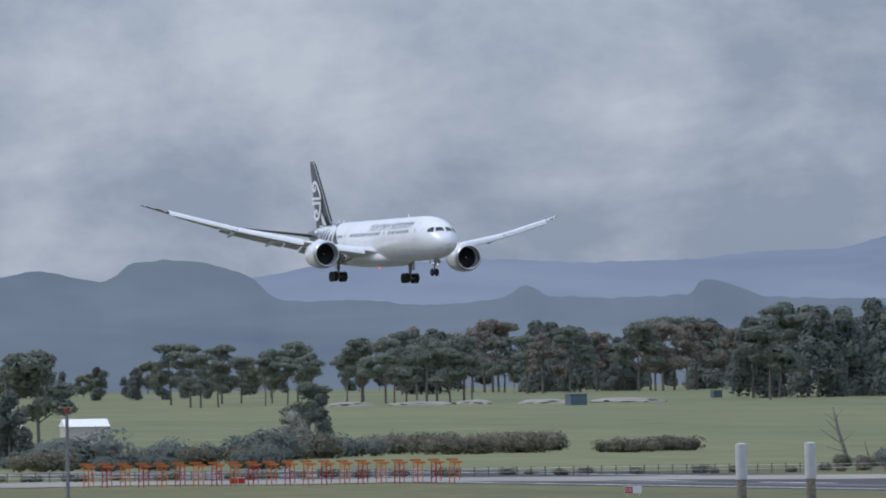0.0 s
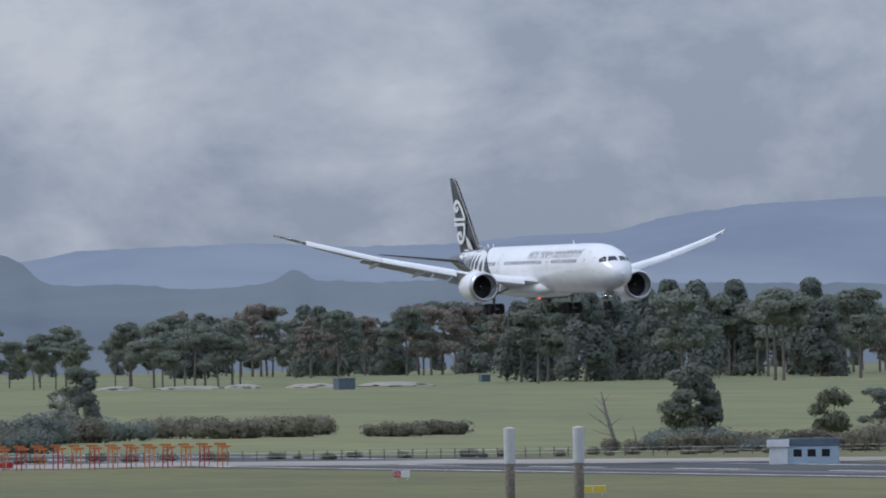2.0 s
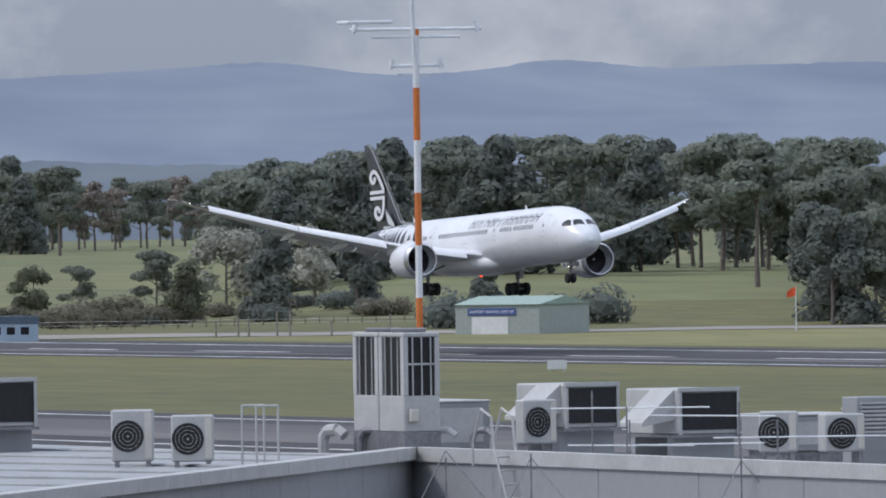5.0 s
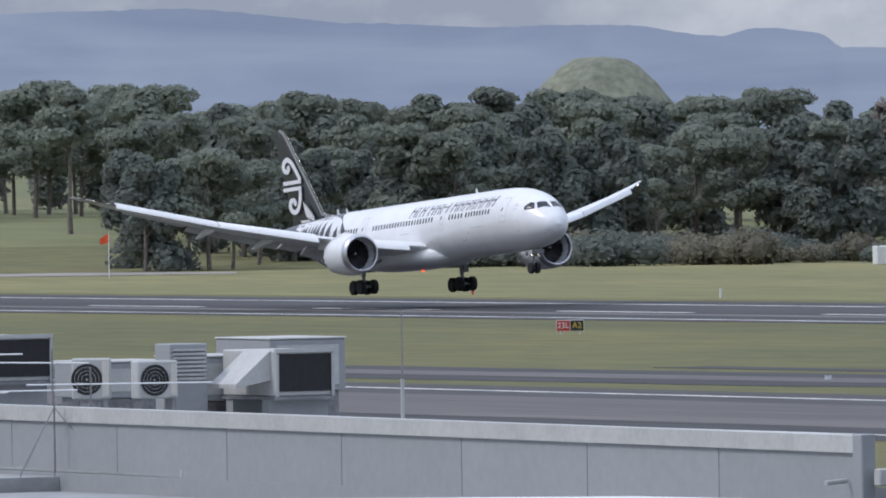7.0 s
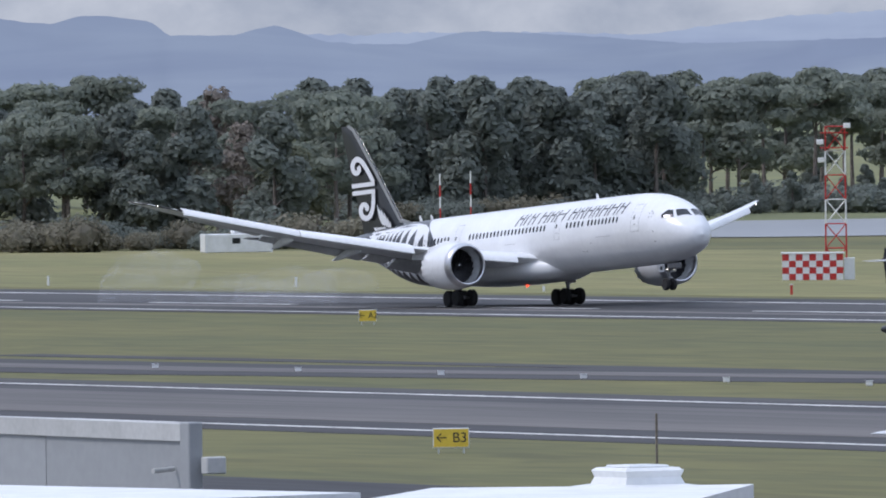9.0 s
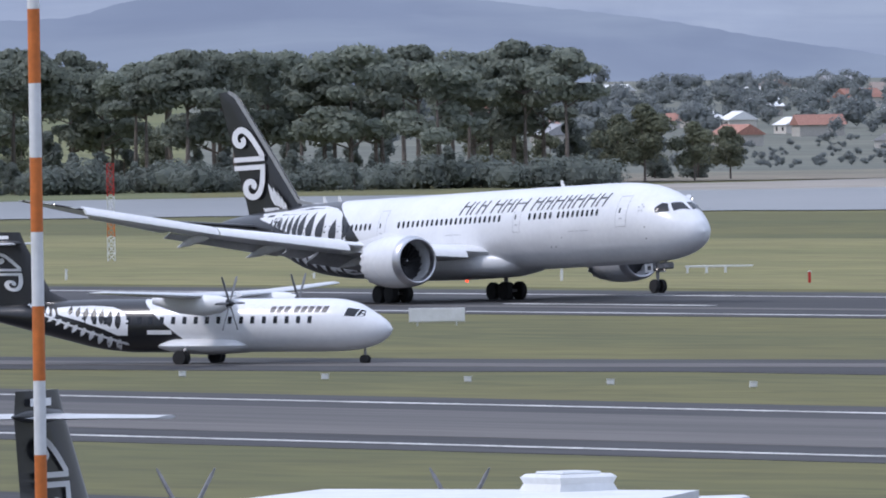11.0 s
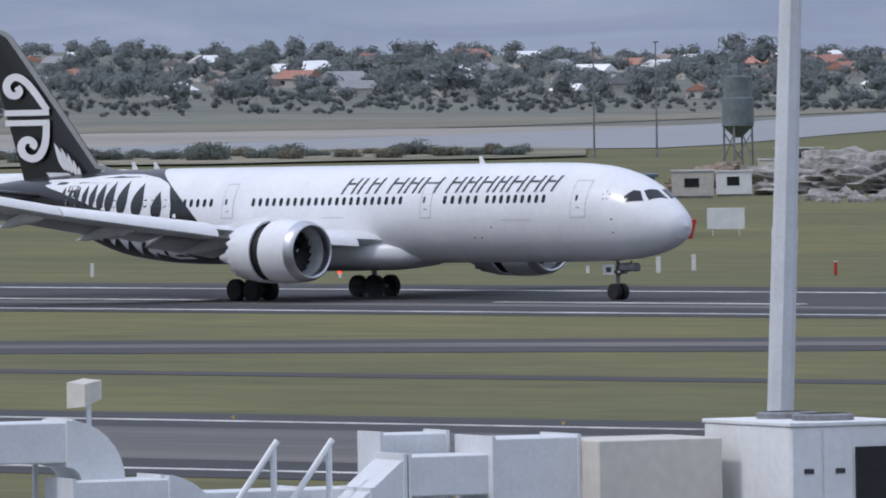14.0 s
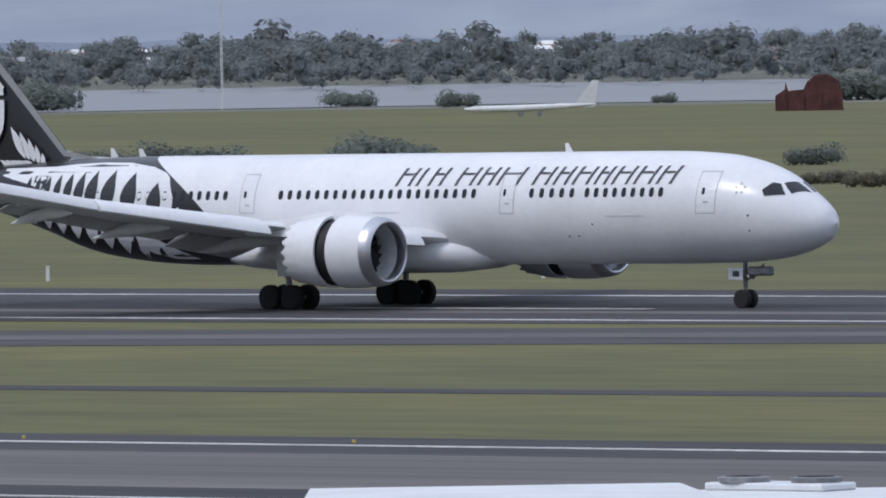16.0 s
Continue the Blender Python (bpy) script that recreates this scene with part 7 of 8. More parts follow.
def build_turboprop():
    H = SMALL
    root = new("turboprop_airliner")
    tagged(root, "white high-wing turboprop with black fern-patterned tail on the taxiway", "airplane", group="turboprops")

    def seam(ang):
        z = H.point(14, ang).z
        return 11.9 + 4.0 * max(0, min(1, (z - 0.7) / 3.05))
    part("front_fuselage", H.skin(lambda a: 0.0, seam, 40), WHITE, root, "white front fuselage", smooth=True)
    part("rear_fuselage", H.skin(seam, lambda a: 27.0, 40), BLACK, root, "black rear fuselage", smooth=True)
    for i in range(21):
        a = 4.6 + 0.74 * i
        part("cabin_window", H.decal([[(a - 0.13, 2.35), (a + 0.13, 2.35), (a + 0.13, 2.75), (a - 0.13, 2.75)]], 0.012), GLASS, root)
    for pl in ([(2.5, 2.75), (1.9, 2.7), (1.75, 3.1), (2.4, 3.2)], [(1.8, 2.7), (1.35, 2.72), (1.45, 3.0), (1.68, 3.08)]):
        part("cockpit_window", H.decal([pl], 0.012, -1, 0.15), GLASS, root)
    part("title_bar", H.decal([[(a, 2.95), (a - 0.34, 2.95), (a - 0.45, 3.3), (a - 0.11, 3.3)] for a in (7.3, 6.85, 6.4, 5.75, 5.3, 4.85, 4.4, 3.95)], 0.012), LETTER, root)
    part("registration_bar", H.decal([[(15.2, 1.75), (13.6, 1.75), (13.6, 2.0), (15.2, 2.0)]], 0.014), WHITE, root)
    part("fern_frond", H.decal([[(16.5, 1.7), (16.4, 2.5), (16.8, 3.05), (17.6, 3.32), (19, 3.4), (20.6, 3.36), (21.4, 3.3), (21.2, 2.9), (19.5, 2.5), (18, 2.05), (17.2, 1.7)]], 0.012), WHITE, root, "white fern frond livery")
    for i in range(7):
        part("fern_gap", H.decal([leaf(17.1 + 0.55 * i, 2.05 + 0.14 * i, 1.05 - 0.09 * i, 0.4 - 0.02 * i, 88)], 0.02), BLACK, root)
    part("fern_stem", H.decal(ribbon([(16.6, 1.2), (18.5, 1.75), (20.5, 2.35), (22.5, 3.0), (23.6, 3.5)], [0.16, 0.14, 0.12, 0.1, 0.08]), 0.016), WHITE, root, "white fern stem")
    for i in range(11):
        part("fern_leaflet", H.decal([leaf(17.0 + 0.56 * i, 1.5 + 0.165 * i, 0.95 - 0.05 * i, 0.34 - 0.014 * i, -52 + 2 * i)], 0.014), WHITE, root)
    for i in range(5):
        part("fern_leaflet", H.decal([leaf(21.4 + 0.45 * i, 2.75 + 0.14 * i, 0.6 - 0.04 * i, 0.24, 62)], 0.014), WHITE, root)
    fin = part("tail_fin", blade([(0, 20.5, 6.0, 3.4, 0.09, 0), (0, 22.3, 4.2, 4.2, 0.09, 0), (0, 24.0, 2.9, 7.0, 0.09, 0), (0, 24.3, 2.5, 7.65, 0.06, 0)], H.x0, vertical=True), BLACK, root, "black fin with white scroll emblem", smooth=True)
    sc = [[(25.0 + 0.25 * 1.05 * z - 1.75 * x, 5.35 + 1.05 * z) for x, z in q] for q in curl_shapes(1.0, 0.0)]
    for s in (-1, 1):
        part("scroll_emblem", flat_decal(sc, lambda a, z: (H.x0 - a, s * (0.2 - 0.012 * (z - 4)), z)), WHITE, fin, "white double scroll emblem")
        part("type_mark", flat_decal([[(26.2, 7.25), (25.0, 7.25), (25.0, 7.45), (26.2, 7.45)]], lambda a, z: (H.x0 - a, s * 0.13, z)), WHITE, fin)
    b = bmesh.new()
    rings(b, [[(H.x0 - 24.1 - u, r * math.cos(g), 7.0 + r * math.sin(g)) for g in [2 * math.pi * k / 12 for k in range(12)]] for u, r in ((0, 0.03), (0.3, 0.16), (1.2, 0.22), (2.2, 0.16), (2.9, 0.03))])
    part("bullet_fairing", b, BLACK, fin, smooth=True)
    for side in (-1, 1):
        part("tailplane", blade([(0.05, 24.5, 2.0, 6.95, 0.1, 0), (3.65, 25.0, 1.2, 6.95, 0.09, 0)], H.x0, side=side), PALEGREY, fin, "pale tailplane with dark edges", smooth=True)
        part("wing", blade([(0.3, 9.9, 2.6, 3.95, 0.16, 1), (5, 9.9, 2.6, 4.0, 0.16, 1), (13.4, 10.7, 1.5, 4.35, 0.13, 0), (13.55, 10.9, 1.0, 4.36, 0.06, 0)], H.x0, side=side), WINGGREY, root, "straight high wing", smooth=True)
        eng = new("engine")
        eng.parent = root
        eng.matrix_basis = pose(H.x0 - 8.4, side * 4.05, 3.55)
        b = bmesh.new()
        rings(b, [[(-u, w * math.cos(g), zc + h * math.sin(g)) for g in [2 * math.pi * k / 16 for k in range(16)]] for u, w, h, zc in ((0, 0.3, 0.3, 0), (0.5, 0.45, 0.5, -0.05), (1.6, 0.52, 0.62, -0.1), (3.2, 0.5, 0.55, 0.0), (4.8, 0.25, 0.25, 0.2))])
        part("nacelle", b, WHITE, eng, "white engine nacelle", smooth=True)
        part("spinner", turned([(0.45, 0.02), (0.3, 0.14), (0.0, 0.28)], 16), BLACK, eng, smooth=True)
        for k in range(6):
            b = bmesh.new()
            rings(b, [[(0.12 + px, py, z) for px, py in ((-0.03, -w), (0.05, 0), (0.03, w), (-0.05, 0))] for z, w in ((0.2, 0.05), (0.8, 0.08), (1.5, 0.07), (1.75, 0.03))])
            bl = part("propeller_blade", b, STEEL, eng)
            bl.matrix_basis = pose(0, 0, 0, 60 * k + 30, 0, 0)
    b = bmesh.new()
    rings(b, [[(H.x0 - a, w * math.cos(g), 1.1 + h * math.sin(g)) for g in [2 * math.pi * k / 18 for k in range(18)]] for a, w, h in ((8.3, 0.3, 0.1), (9.5, 1.6, 0.45), (11.5, 1.95, 0.55), (13.5, 1.9, 0.5), (15.5, 0.4, 0.1))])
    part("gear_fairing", b, WHITE, root, smooth=True)
    for side in (-1, 1):
        leg = new("main_gear")
        leg.parent = root
        leg.matrix_basis = pose(0, side * 2.05, 0)
        b = bmesh.new()
        rod(b, (0, 0, 0.45), (0.2, -side * 0.5, 1.2), 0.12)
        part("strut", b, STEEL, leg)
        for y in (-0.2, 0.2):
            add_wheel(leg, (0, y, 0.43), 0.43, 0.26)
    leg = new("nose_gear")
    leg.parent = root
    leg.matrix_basis = pose(10.8, 0, 0)
    b = bmesh.new()
    rod(b, (0, 0, 0.25), (0, 0, 1.0), 0.08)
    part("strut", b, STEEL, leg)
    for y in (-0.15, 0.15):
        add_wheel(leg, (0, y, 0.26), 0.26, 0.16)
    return root


turboprop = build_turboprop()
parked = copy_thing(turboprop, pose(-259.54, 174.31, 0, 0, 0, 121))
tagged(parked, "white high-wing turboprop with black scroll-marked T-tail parked on the apron", "airplane")


def build_parked_jet():
    """The parked narrow-body whose tail stands before the terrace."""
    H = Hull([(0, 3.9, 3.8, 0.03), (1, 4.7, 2.9, 0.9), (3, 5.6, 2.2, 1.7), (6, 5.85, 1.95, 1.97), (24, 5.85, 1.95, 1.97), (29, 5.8, 2.8, 1.6), (34, 5.6, 4.0, 0.9), (37.5, 5.3, 4.8, 0.2)], 18.0)
    root = new("parked_jet_airliner")
    tagged(root, "parked jet airliner with black tail fin and white scroll emblem", "airplane")
    part("front_fuselage", H.skin(lambda a: 0.0, lambda a: 26.0, 36), WHITE, root, smooth=True)
    part("rear_fuselage", H.skin(lambda a: 26.0, lambda a: 37.5, 36), BLACK, root, smooth=True)
    rows = [(0, 28.9, 4.9, 5.2, 0.1, 0), (0, 29.7, 4.35, 6.0, 0.1, 0), (0, 32.43, 2.83, 9.27, 0.1, 0), (0, 35.15, 1.35, 12.5, 0.1, 0), (0, 35.45, 1.15, 12.85, 0.08, 0), (0, 35.6, 0.95, 12.92, 0.04, 0)]
    fin = part("tail_fin", blade(rows, H.x0, vertical=True), BLACK, root, "black fin with white scroll and bright leading edge", smooth=True)
    bm = bmesh.new()
    le = [(r[1], r[3]) for r in rows[1:]]
    made = []
    for a, z in le:
        made.append([(H.x0 - a + u, v, z) for u, v in ((0.06, 0), (0.03, -0.09), (-0.04, -0.14), (-0.32, -0.14), (-0.32, 0.14), (-0.04, 0.14), (0.03, 0.09))])
    rings(bm, made)
    part("leading_edge", bm, WHITEMETAL, fin, "bright metal leading edge", smooth=True)
    sc = [[(34.3 + 0.6 * 1.6 * z - 1.95 * x, 10.0 + 1.6 * z) for x, z in q] for q in curl_shapes(1.0, 0.0)]
    part("scroll_emblem", flat_decal(sc, lambda a, z: (H.x0 - a, 0.245 - 0.0235 * (z - 6), z)), WHITE, fin, "white double scroll emblem")
    for side in (-1, 1):
        part("tailplane", blade([(0.8, 31, 3.5, 5.2, 0.09, 0), (6.2, 34.5, 1.4, 5.7, 0.08, 0)], H.x0, side=side), WINGGREY, root, smooth=True)
        part("wing", blade([(1.5, 13.0, 6.5, 2.9, 0.11, 1), (6.5, 16, 3.8, 3.4, 0.1, 0), (17, 21.8, 1.6, 4.4, 0.09, 0)], H.x0, side=side), WINGGREY, root, smooth=True)
        leg = new("main_gear")
        leg.parent = root
        leg.matrix_basis = pose(0, side * 3.8, 0)
        b = bmesh.new()
        rod(b, (0, 0, 0.6), (0, 0, 2.9), 0.16)
        part("strut", b, STEEL, leg)
        for y in (-0.45, 0.45):
            add_wheel(leg, (0, y, 0.58), 0.58, 0.4)
    leg = new("nose_gear")
    leg.parent = root
    leg.matrix_basis = pose(12.6, 0, 0)
    b = bmesh.new()
    rod(b, (0, 0, 0.4), (0, 0, 2.2), 0.1)
    part("strut", b, STEEL, leg)
    for y in (-0.2, 0.2):
        add_wheel(leg, (0, y, 0.38), 0.38, 0.22)
    return root


jet = build_parked_jet()
jet.matrix_basis = pose(-115.5, 115.4, 0, 0, 0, 155.4)


# ---- trees ----
def blob_cards(bm, rng, c, r, count, size):
    """Leaf sprays over an uneven ball: small four-cornered sprays, and a rough core inside."""
    for _ in range(count):
        d = Vector((rng.gauss(0, 1), rng.gauss(0, 1), rng.gauss(0, 1)))
        d.normalize()
        if d.z < -0.55 and rng.random() < 0.6:
            d.z = -d.z
        k = 0.72 + 0.4 * rng.random()
        p = Vector((c[0] + d.x * r[0] * k, c[1] + d.y * r[1] * k, c[2] + d.z * r[2] * k))
        u = Vector((rng.gauss(0, 1), rng.gauss(0, 1), rng.gauss(0, 0.6)))
        u = (u - d * u.dot(d) * 0.6).normalized()
        v = u.cross(d).normalized()
        s = size * (0.6 + 0.8 * rng.random())
        q = [p + u * s * a + v * s * b + d * s * e for a, b, e in ((-1, -0.15, -0.1), (0.0, -0.55, 0.12), (1, 0.1, 0.0), (-0.1, 0.6, 0.15))]
        bm.faces.new([bm.verts.new(x) for x in q])


def ico_template():
    bm = bmesh.new()
    bmesh.ops.create_icosphere(bm, subdivisions=1, radius=1.0)
    bm.verts.index_update()
    out = [v.co.copy() for v in bm.verts], [[v.index for v in f.verts] for f in bm.faces]
    bm.free()
    return out


ICO = ico_template()


def blob_core(bm, rng, c, r, k=0.72):
    vs = []
    for p in ICO[0]:
        w = k * (0.8 + 0.35 * rng.random())
        vs.append(bm.verts.new((c[0] + p.x * r[0] * w, c[1] + p.y * r[1] * w, c[2] + p.z * r[2] * w)))
    for f in ICO[1]:
        bm.faces.new([vs[i] for i in f])


def make_tree(kind, seed, height, foliage, label, dens=1.0):
    rng = random.Random(seed)
    root = new(kind)
    trunk, crown = bmesh.new(), bmesh.new()
    blobs = []
    h = height
    lean = (rng.uniform(-0.03, 0.03) * h, rng.uniform(-0.03, 0.03) * h)
    if kind == "pine_tree":
        clear = rng.uniform(0.3, 0.42)
        for i in range(11):
            u = rng.random()
            z = h * (clear + (0.94 - clear) * u)
            spread = h * (0.27 - 0.17 * max(0, u - 0.35)) * (0.5 + 0.6 * rng.random())
            a = rng.uniform(0, 6.28)
            s = h * rng.uniform(0.075, 0.13)
            blobs.append(((math.cos(a) * spread, math.sin(a) * spread, z), (s * 1.35, s * 1.35, s * 0.62)))
        blobs.append(((0, 0, h * 0.9), (h * 0.11, h * 0.11, h * 0.08)))
        blobs.append(((0, 0, h * 0.78), (h * 0.16, h * 0.16, h * 0.1)))
    elif kind == "umbrella_pine":
        clear = rng.uniform(0.55, 0.66)
        for i in range(9):
            a = rng.uniform(0, 6.28)
            u = rng.random()**0.5
            s = h * rng.uniform(0.07, 0.11)
            blobs.append(((math.cos(a) * h * 0.24 * u, math.sin(a) * h * 0.24 * u, h * (clear + 0.34 * rng.random() * (1.1 - 0.5 * u))), (s * 1.5, s * 1.5, s * 0.6)))
        blobs.append(((0, 0, h * 0.92), (h * 0.12, h * 0.12, h * 0.06)))
    elif kind == "cypress_tree":
        for i in range(13):
            u = (i + rng.random() * 0.6) / 13
            spread = h * 0.21 * (1 - u)**0.55
            a = rng.uniform(0, 6.28)
            s = h * (0.15 - 0.065 * u)
            blobs.append(((math.cos(a) * spread, math.sin(a) * spread, h * (0.06 + 0.86 * u)), (s * 1.15, s * 1.15, s * 1.0)))
    elif kind == "shrub":
        for i in range(6):
            a = rng.uniform(0, 6.28)
            s = h * rng.uniform(0.32, 0.5)
            d = h * rng.uniform(0, 1.0)
            blobs.append(((math.cos(a) * d, math.sin(a) * d, s * 0.75), (s * 1.3, s * 1.3, s)))
    else:
        for i in range(12):
            a = rng.uniform(0, 6.28)
            u = rng.random()
            d = h * 0.3 * math.sin(math.pi * (0.2 + 0.7 * u)) * rng.random()**0.4
            s = h * rng.uniform(0.11, 0.18)
            blobs.append(((math.cos(a) * d, math.sin(a) * d, h * (0.24 + 0.64 * u)), (s * 1.2, s * 1.2, s * 0.95)))
    r0 = h * (0.018 if kind != "shrub" else 0.012)
    top = Vector((lean[0], lean[1], h * (0.9 if kind != "shrub" else 0.5)))
    prev = Vector((0, 0, -0.8))
    segs = 5
    for i in range(1, segs + 1):
        p = top * (i / segs) + Vector((rng.uniform(-1, 1), rng.uniform(-1, 1), 0)) * h * 0.008
        rod(trunk, prev, p, r0 * (1.15 - 0.95 * (i - 1) / segs), r0 * (1.15 - 0.95 * i / segs), n=6, caps=False)
        prev = p
    for c, r in blobs:
        zb = max(0.1 * h, c[2] - h * rng.uniform(0.05, 0.14))
        base = top * (zb / top.z) if zb < top.z else top
        rod(trunk, base, c, r0 * 0.42, r0 * 0.12, n=5, caps=False)
    size = {"shrub": 0.07, "pine_tree": 0.027, "umbrella_pine": 0.026}.get(kind, 0.029) * h
    n = int({"shrub": 200, "pine_tree": 210, "umbrella_pine": 200, "cypress_tree": 230}.get(kind, 200) * dens)
    for c, r in blobs:
        blob_core(crown, rng, c, r, 0.5 if kind in ("pine_tree", "umbrella_pine") else 0.68)
        blob_cards(crown, rng, c, r, n, size)
    part("trunk", trunk, DEADWOOD if foliage is BLOSSOM else BARK, root, smooth=True)
    part("crown", crown, foliage, root)
    return tagged(root, label, "tree" if kind != "shrub" else "bush")


def place(src, used, x, y, s, rz, group=""):
    """Put the prototype down the first time, a copy after that."""
    m = pose(x, y, land(x, y) - 0.05, 0, 0, rz) @ Matrix.Diagonal((s, s, s, 1))
    if src.name in used:
        o = src.copy()
        scene.collection.objects.link(o)
        for ch in src.children:
            k = ch.copy()
            scene.collection.objects.link(k)
            k.parent = o
    else:
        o = src
        used.add(src.name)
    o.matrix_basis = m
    if group:
        o["group"] = group
    return o


TREES = {
    "pine": [make_tree("pine_tree", s, 20, PINE, "tall dark green pine with layered crown and bare lower trunk") for s in (1, 2, 3, 4)],
    "umbrella": [make_tree("umbrella_pine", s, 24, PINE, "tall open pine with bare trunk and flat crown") for s in (11, 12, 13, 14)],
    "macro": [make_tree("cypress_tree", s, 20, MACRO, "dense dark cypress with foliage to the ground") for s in (21, 22, 23)],
    "round": [make_tree("broadleaf_tree", s, 15, OLIVE, "rounded olive-green broadleaf tree") for s in (31, 32, 33)],
    "brown": [make_tree("pine_tree", s, 20, BROWNLEAF, "brown dying pine with thin crown", 0.6) for s in (41, 42)],
    "blossom": [make_tree("broadleaf_tree", s, 12, BLOSSOM, "pale grey-white blossoming tree", 0.8) for s in (51, 52)],
    "scrub": [make_tree("shrub", s, 3, SCRUB, "low brown-green coastal scrub bush") for s in (61, 62, 63)],
    "green": [make_tree("shrub", s, 3, MACRO, "rounded dark green bush") for s in (71, 72)],
}
BASE_H = {"pine": 20, "umbrella": 24, "macro": 20, "round": 15, "brown": 20, "blossom": 12, "scrub": 3, "green": 3}
used = set()
wood = random.Random(5)


def tree_at(th, d, kind, height, group=""):
    src = wood.choice(TREES[kind])
    return place(src, used, d * math.sin(th), d * math.cos(th), height / BASE_H[kind], wood.uniform(0, 360), group)


def belt(th0, th1, d0, d1, count, kinds, h0, h1, group):
    for i in range(count):
        th = th0 + (th1 - th0) * (i + wood.random()) / count
        tree_at(th, wood.uniform(d0, d1), wood.choice(kinds), wood.uniform(h0, h1), group)


# far shelter belts beyond the pasture
belt(-1.272, -1.258, 3150, 3350, 11, ["pine", "umbrella"], 12, 18, "far pines")
belt(-1.257, -1.245, 3200, 3400, 12, ["umbrella", "pine"], 14, 19, "far pines")
belt(-1.252, -1.222, 3700, 4100, 40, ["pine", "macro", "brown"], 17, 25, "far pines")
belt(-1.222, -1.193, 3150, 3500, 34, ["pine", "macro", "umbrella"], 22, 29, "far pines")
belt(-1.2, -1.176, 3400, 3800, 22, ["pine", "brown"], 18, 24, "far pines")
belt(-1.295, -1.262, 3600, 4000, 26, ["macro", "round"], 7, 11, "far hedge")
belt(-1.29, -1.17, 4250, 4400, 60, ["macro", "round"], 8, 13, "far woodland")
# trees and scrub along the foreshore
for th, d, k, h in ((-1.2595, 2050, "pine", 11.5), (-1.2825, 1850, "pine", 18), (-1.285, 1800, "macro", 12), (-1.28, 1750, "green", 7), (-1.2725, 1780, "green", 5.0), (-1.264, 1830, "green", 6),
                    (-1.2605, 1900, "blossom", 7.5), (-1.2587, 2040, "macro", 9.5), (-1.2603, 2060, "round", 8), (-1.2585, 1850, "scrub", 5), (-1.256, 1870, "green", 4.5),
                    (-1.2075, 1650, "pine", 12), (-1.2062, 1655, "macro", 10.5), (-1.2086, 1650, "round", 8), (-1.2055, 1600, "scrub", 3.5), (-1.203, 1640, "scrub", 3.0), (-1.209, 1620, "scrub", 3),
                    (-1.1955, 1700, "round", 8.5), (-1.1915, 1720, "pine", 8.0), (-1.189, 1650, "scrub", 5.0), (-1.185, 1640, "pine", 10.5), (-1.1825, 1600, "round", 9), (-1.179, 1660, "blossom", 13.5), (-1.1752, 1600, "macro", 12.5), (-1.1715, 1660, "blossom", 12), (-1.168, 1600, "macro", 11),
                    (-1.1595, 1500, "green", 6), (-1.157, 1540, "macro", 9), (-1.148, 1520, "green", 6)):
    tree_at(th, d, k, h, "foreshore trees")
belt(-1.2535, -1.239, 1880, 1960, 15, ["scrub"], 3.0, 4.4, "foreshore scrub")
belt(-1.234, -1.2275, 1850, 1900, 6, ["scrub"], 2.4, 3.2, "foreshore scrub")
belt(-1.29, -1.26, 1700, 1850, 14, ["scrub", "green"], 2.5, 4.5, "foreshore scrub")
belt(-1.215, -1.165, 1580, 1680, 26, ["scrub", "green"], 2.0, 4.0, "foreshore scrub")
belt(-1.29, -1.2, 1560, 1590, 34, ["scrub"], 0.9, 1.5, "foreshore scrub")
# the big wood beside the runway
belt(-1.179, -1.17, 1750, 1950, 8, ["pine", "macro"], 15, 20, "runway wood")
belt(-1.177, -1.125, 1780, 1980, 44, ["pine", "macro", "pine"], 17, 22, "runway wood")
belt(-1.122, -1.058, 1520, 1600, 36, ["pine", "macro", "macro", "pine"], 14, 19, "runway wood")
belt(-1.128, -1.05, 1620, 1740, 44, ["pine", "pine", "macro"], 16.5, 20.5, "runway wood")
belt(-1.13, -1.118, 1480, 1520, 7, ["macro", "pine"], 12, 16, "runway wood")
for th, d, k, h in ((-1.1147, 1640, "pine", 21.5), (-1.134, 1700, "umbrella", 21.5), (-1.0985, 1680, "umbrella", 21), (-1.0935, 1660, "blossom", 10), (-1.0645, 1600, "brown", 20.5), (-1.0665, 1580, "brown", 17), (-1.0625, 1560, "brown", 16), (-1.0585, 1540, "round", 13), (-1.1018, 1540, "brown", 9)):
    tree_at(th, d, k, h, "runway wood")
belt(-1.105, -1.052, 1462, 1500, 44, ["scrub", "scrub", "green"], 2.5, 5.5, "wood edge scrub")
# dense dark block, then open umbrella pines beyond the inlet
belt(-1.056, -1.026, 1880, 2000, 46, ["macro"], 19.5, 24, "dark cypress block")
belt(-1.06, -1.024, 1850, 1880, 34, ["green", "scrub"], 3, 5, "wood edge scrub")
belt(-1.034, -0.952, 2000, 2150, 60, ["umbrella", "umbrella", "pine"], 21, 25.5, "open pines")
belt(-1.03, -0.95, 1960, 1990, 60, ["green", "macro"], 3.5, 7.5, "inlet bank scrub")
belt(-1.02, -0.945, 2160, 2300, 26, ["round", "macro"], 7, 11, "inlet bank scrub")
belt(-0.952, -0.938, 2050, 2150, 8, ["round", "macro"], 9, 14, "inlet trees")

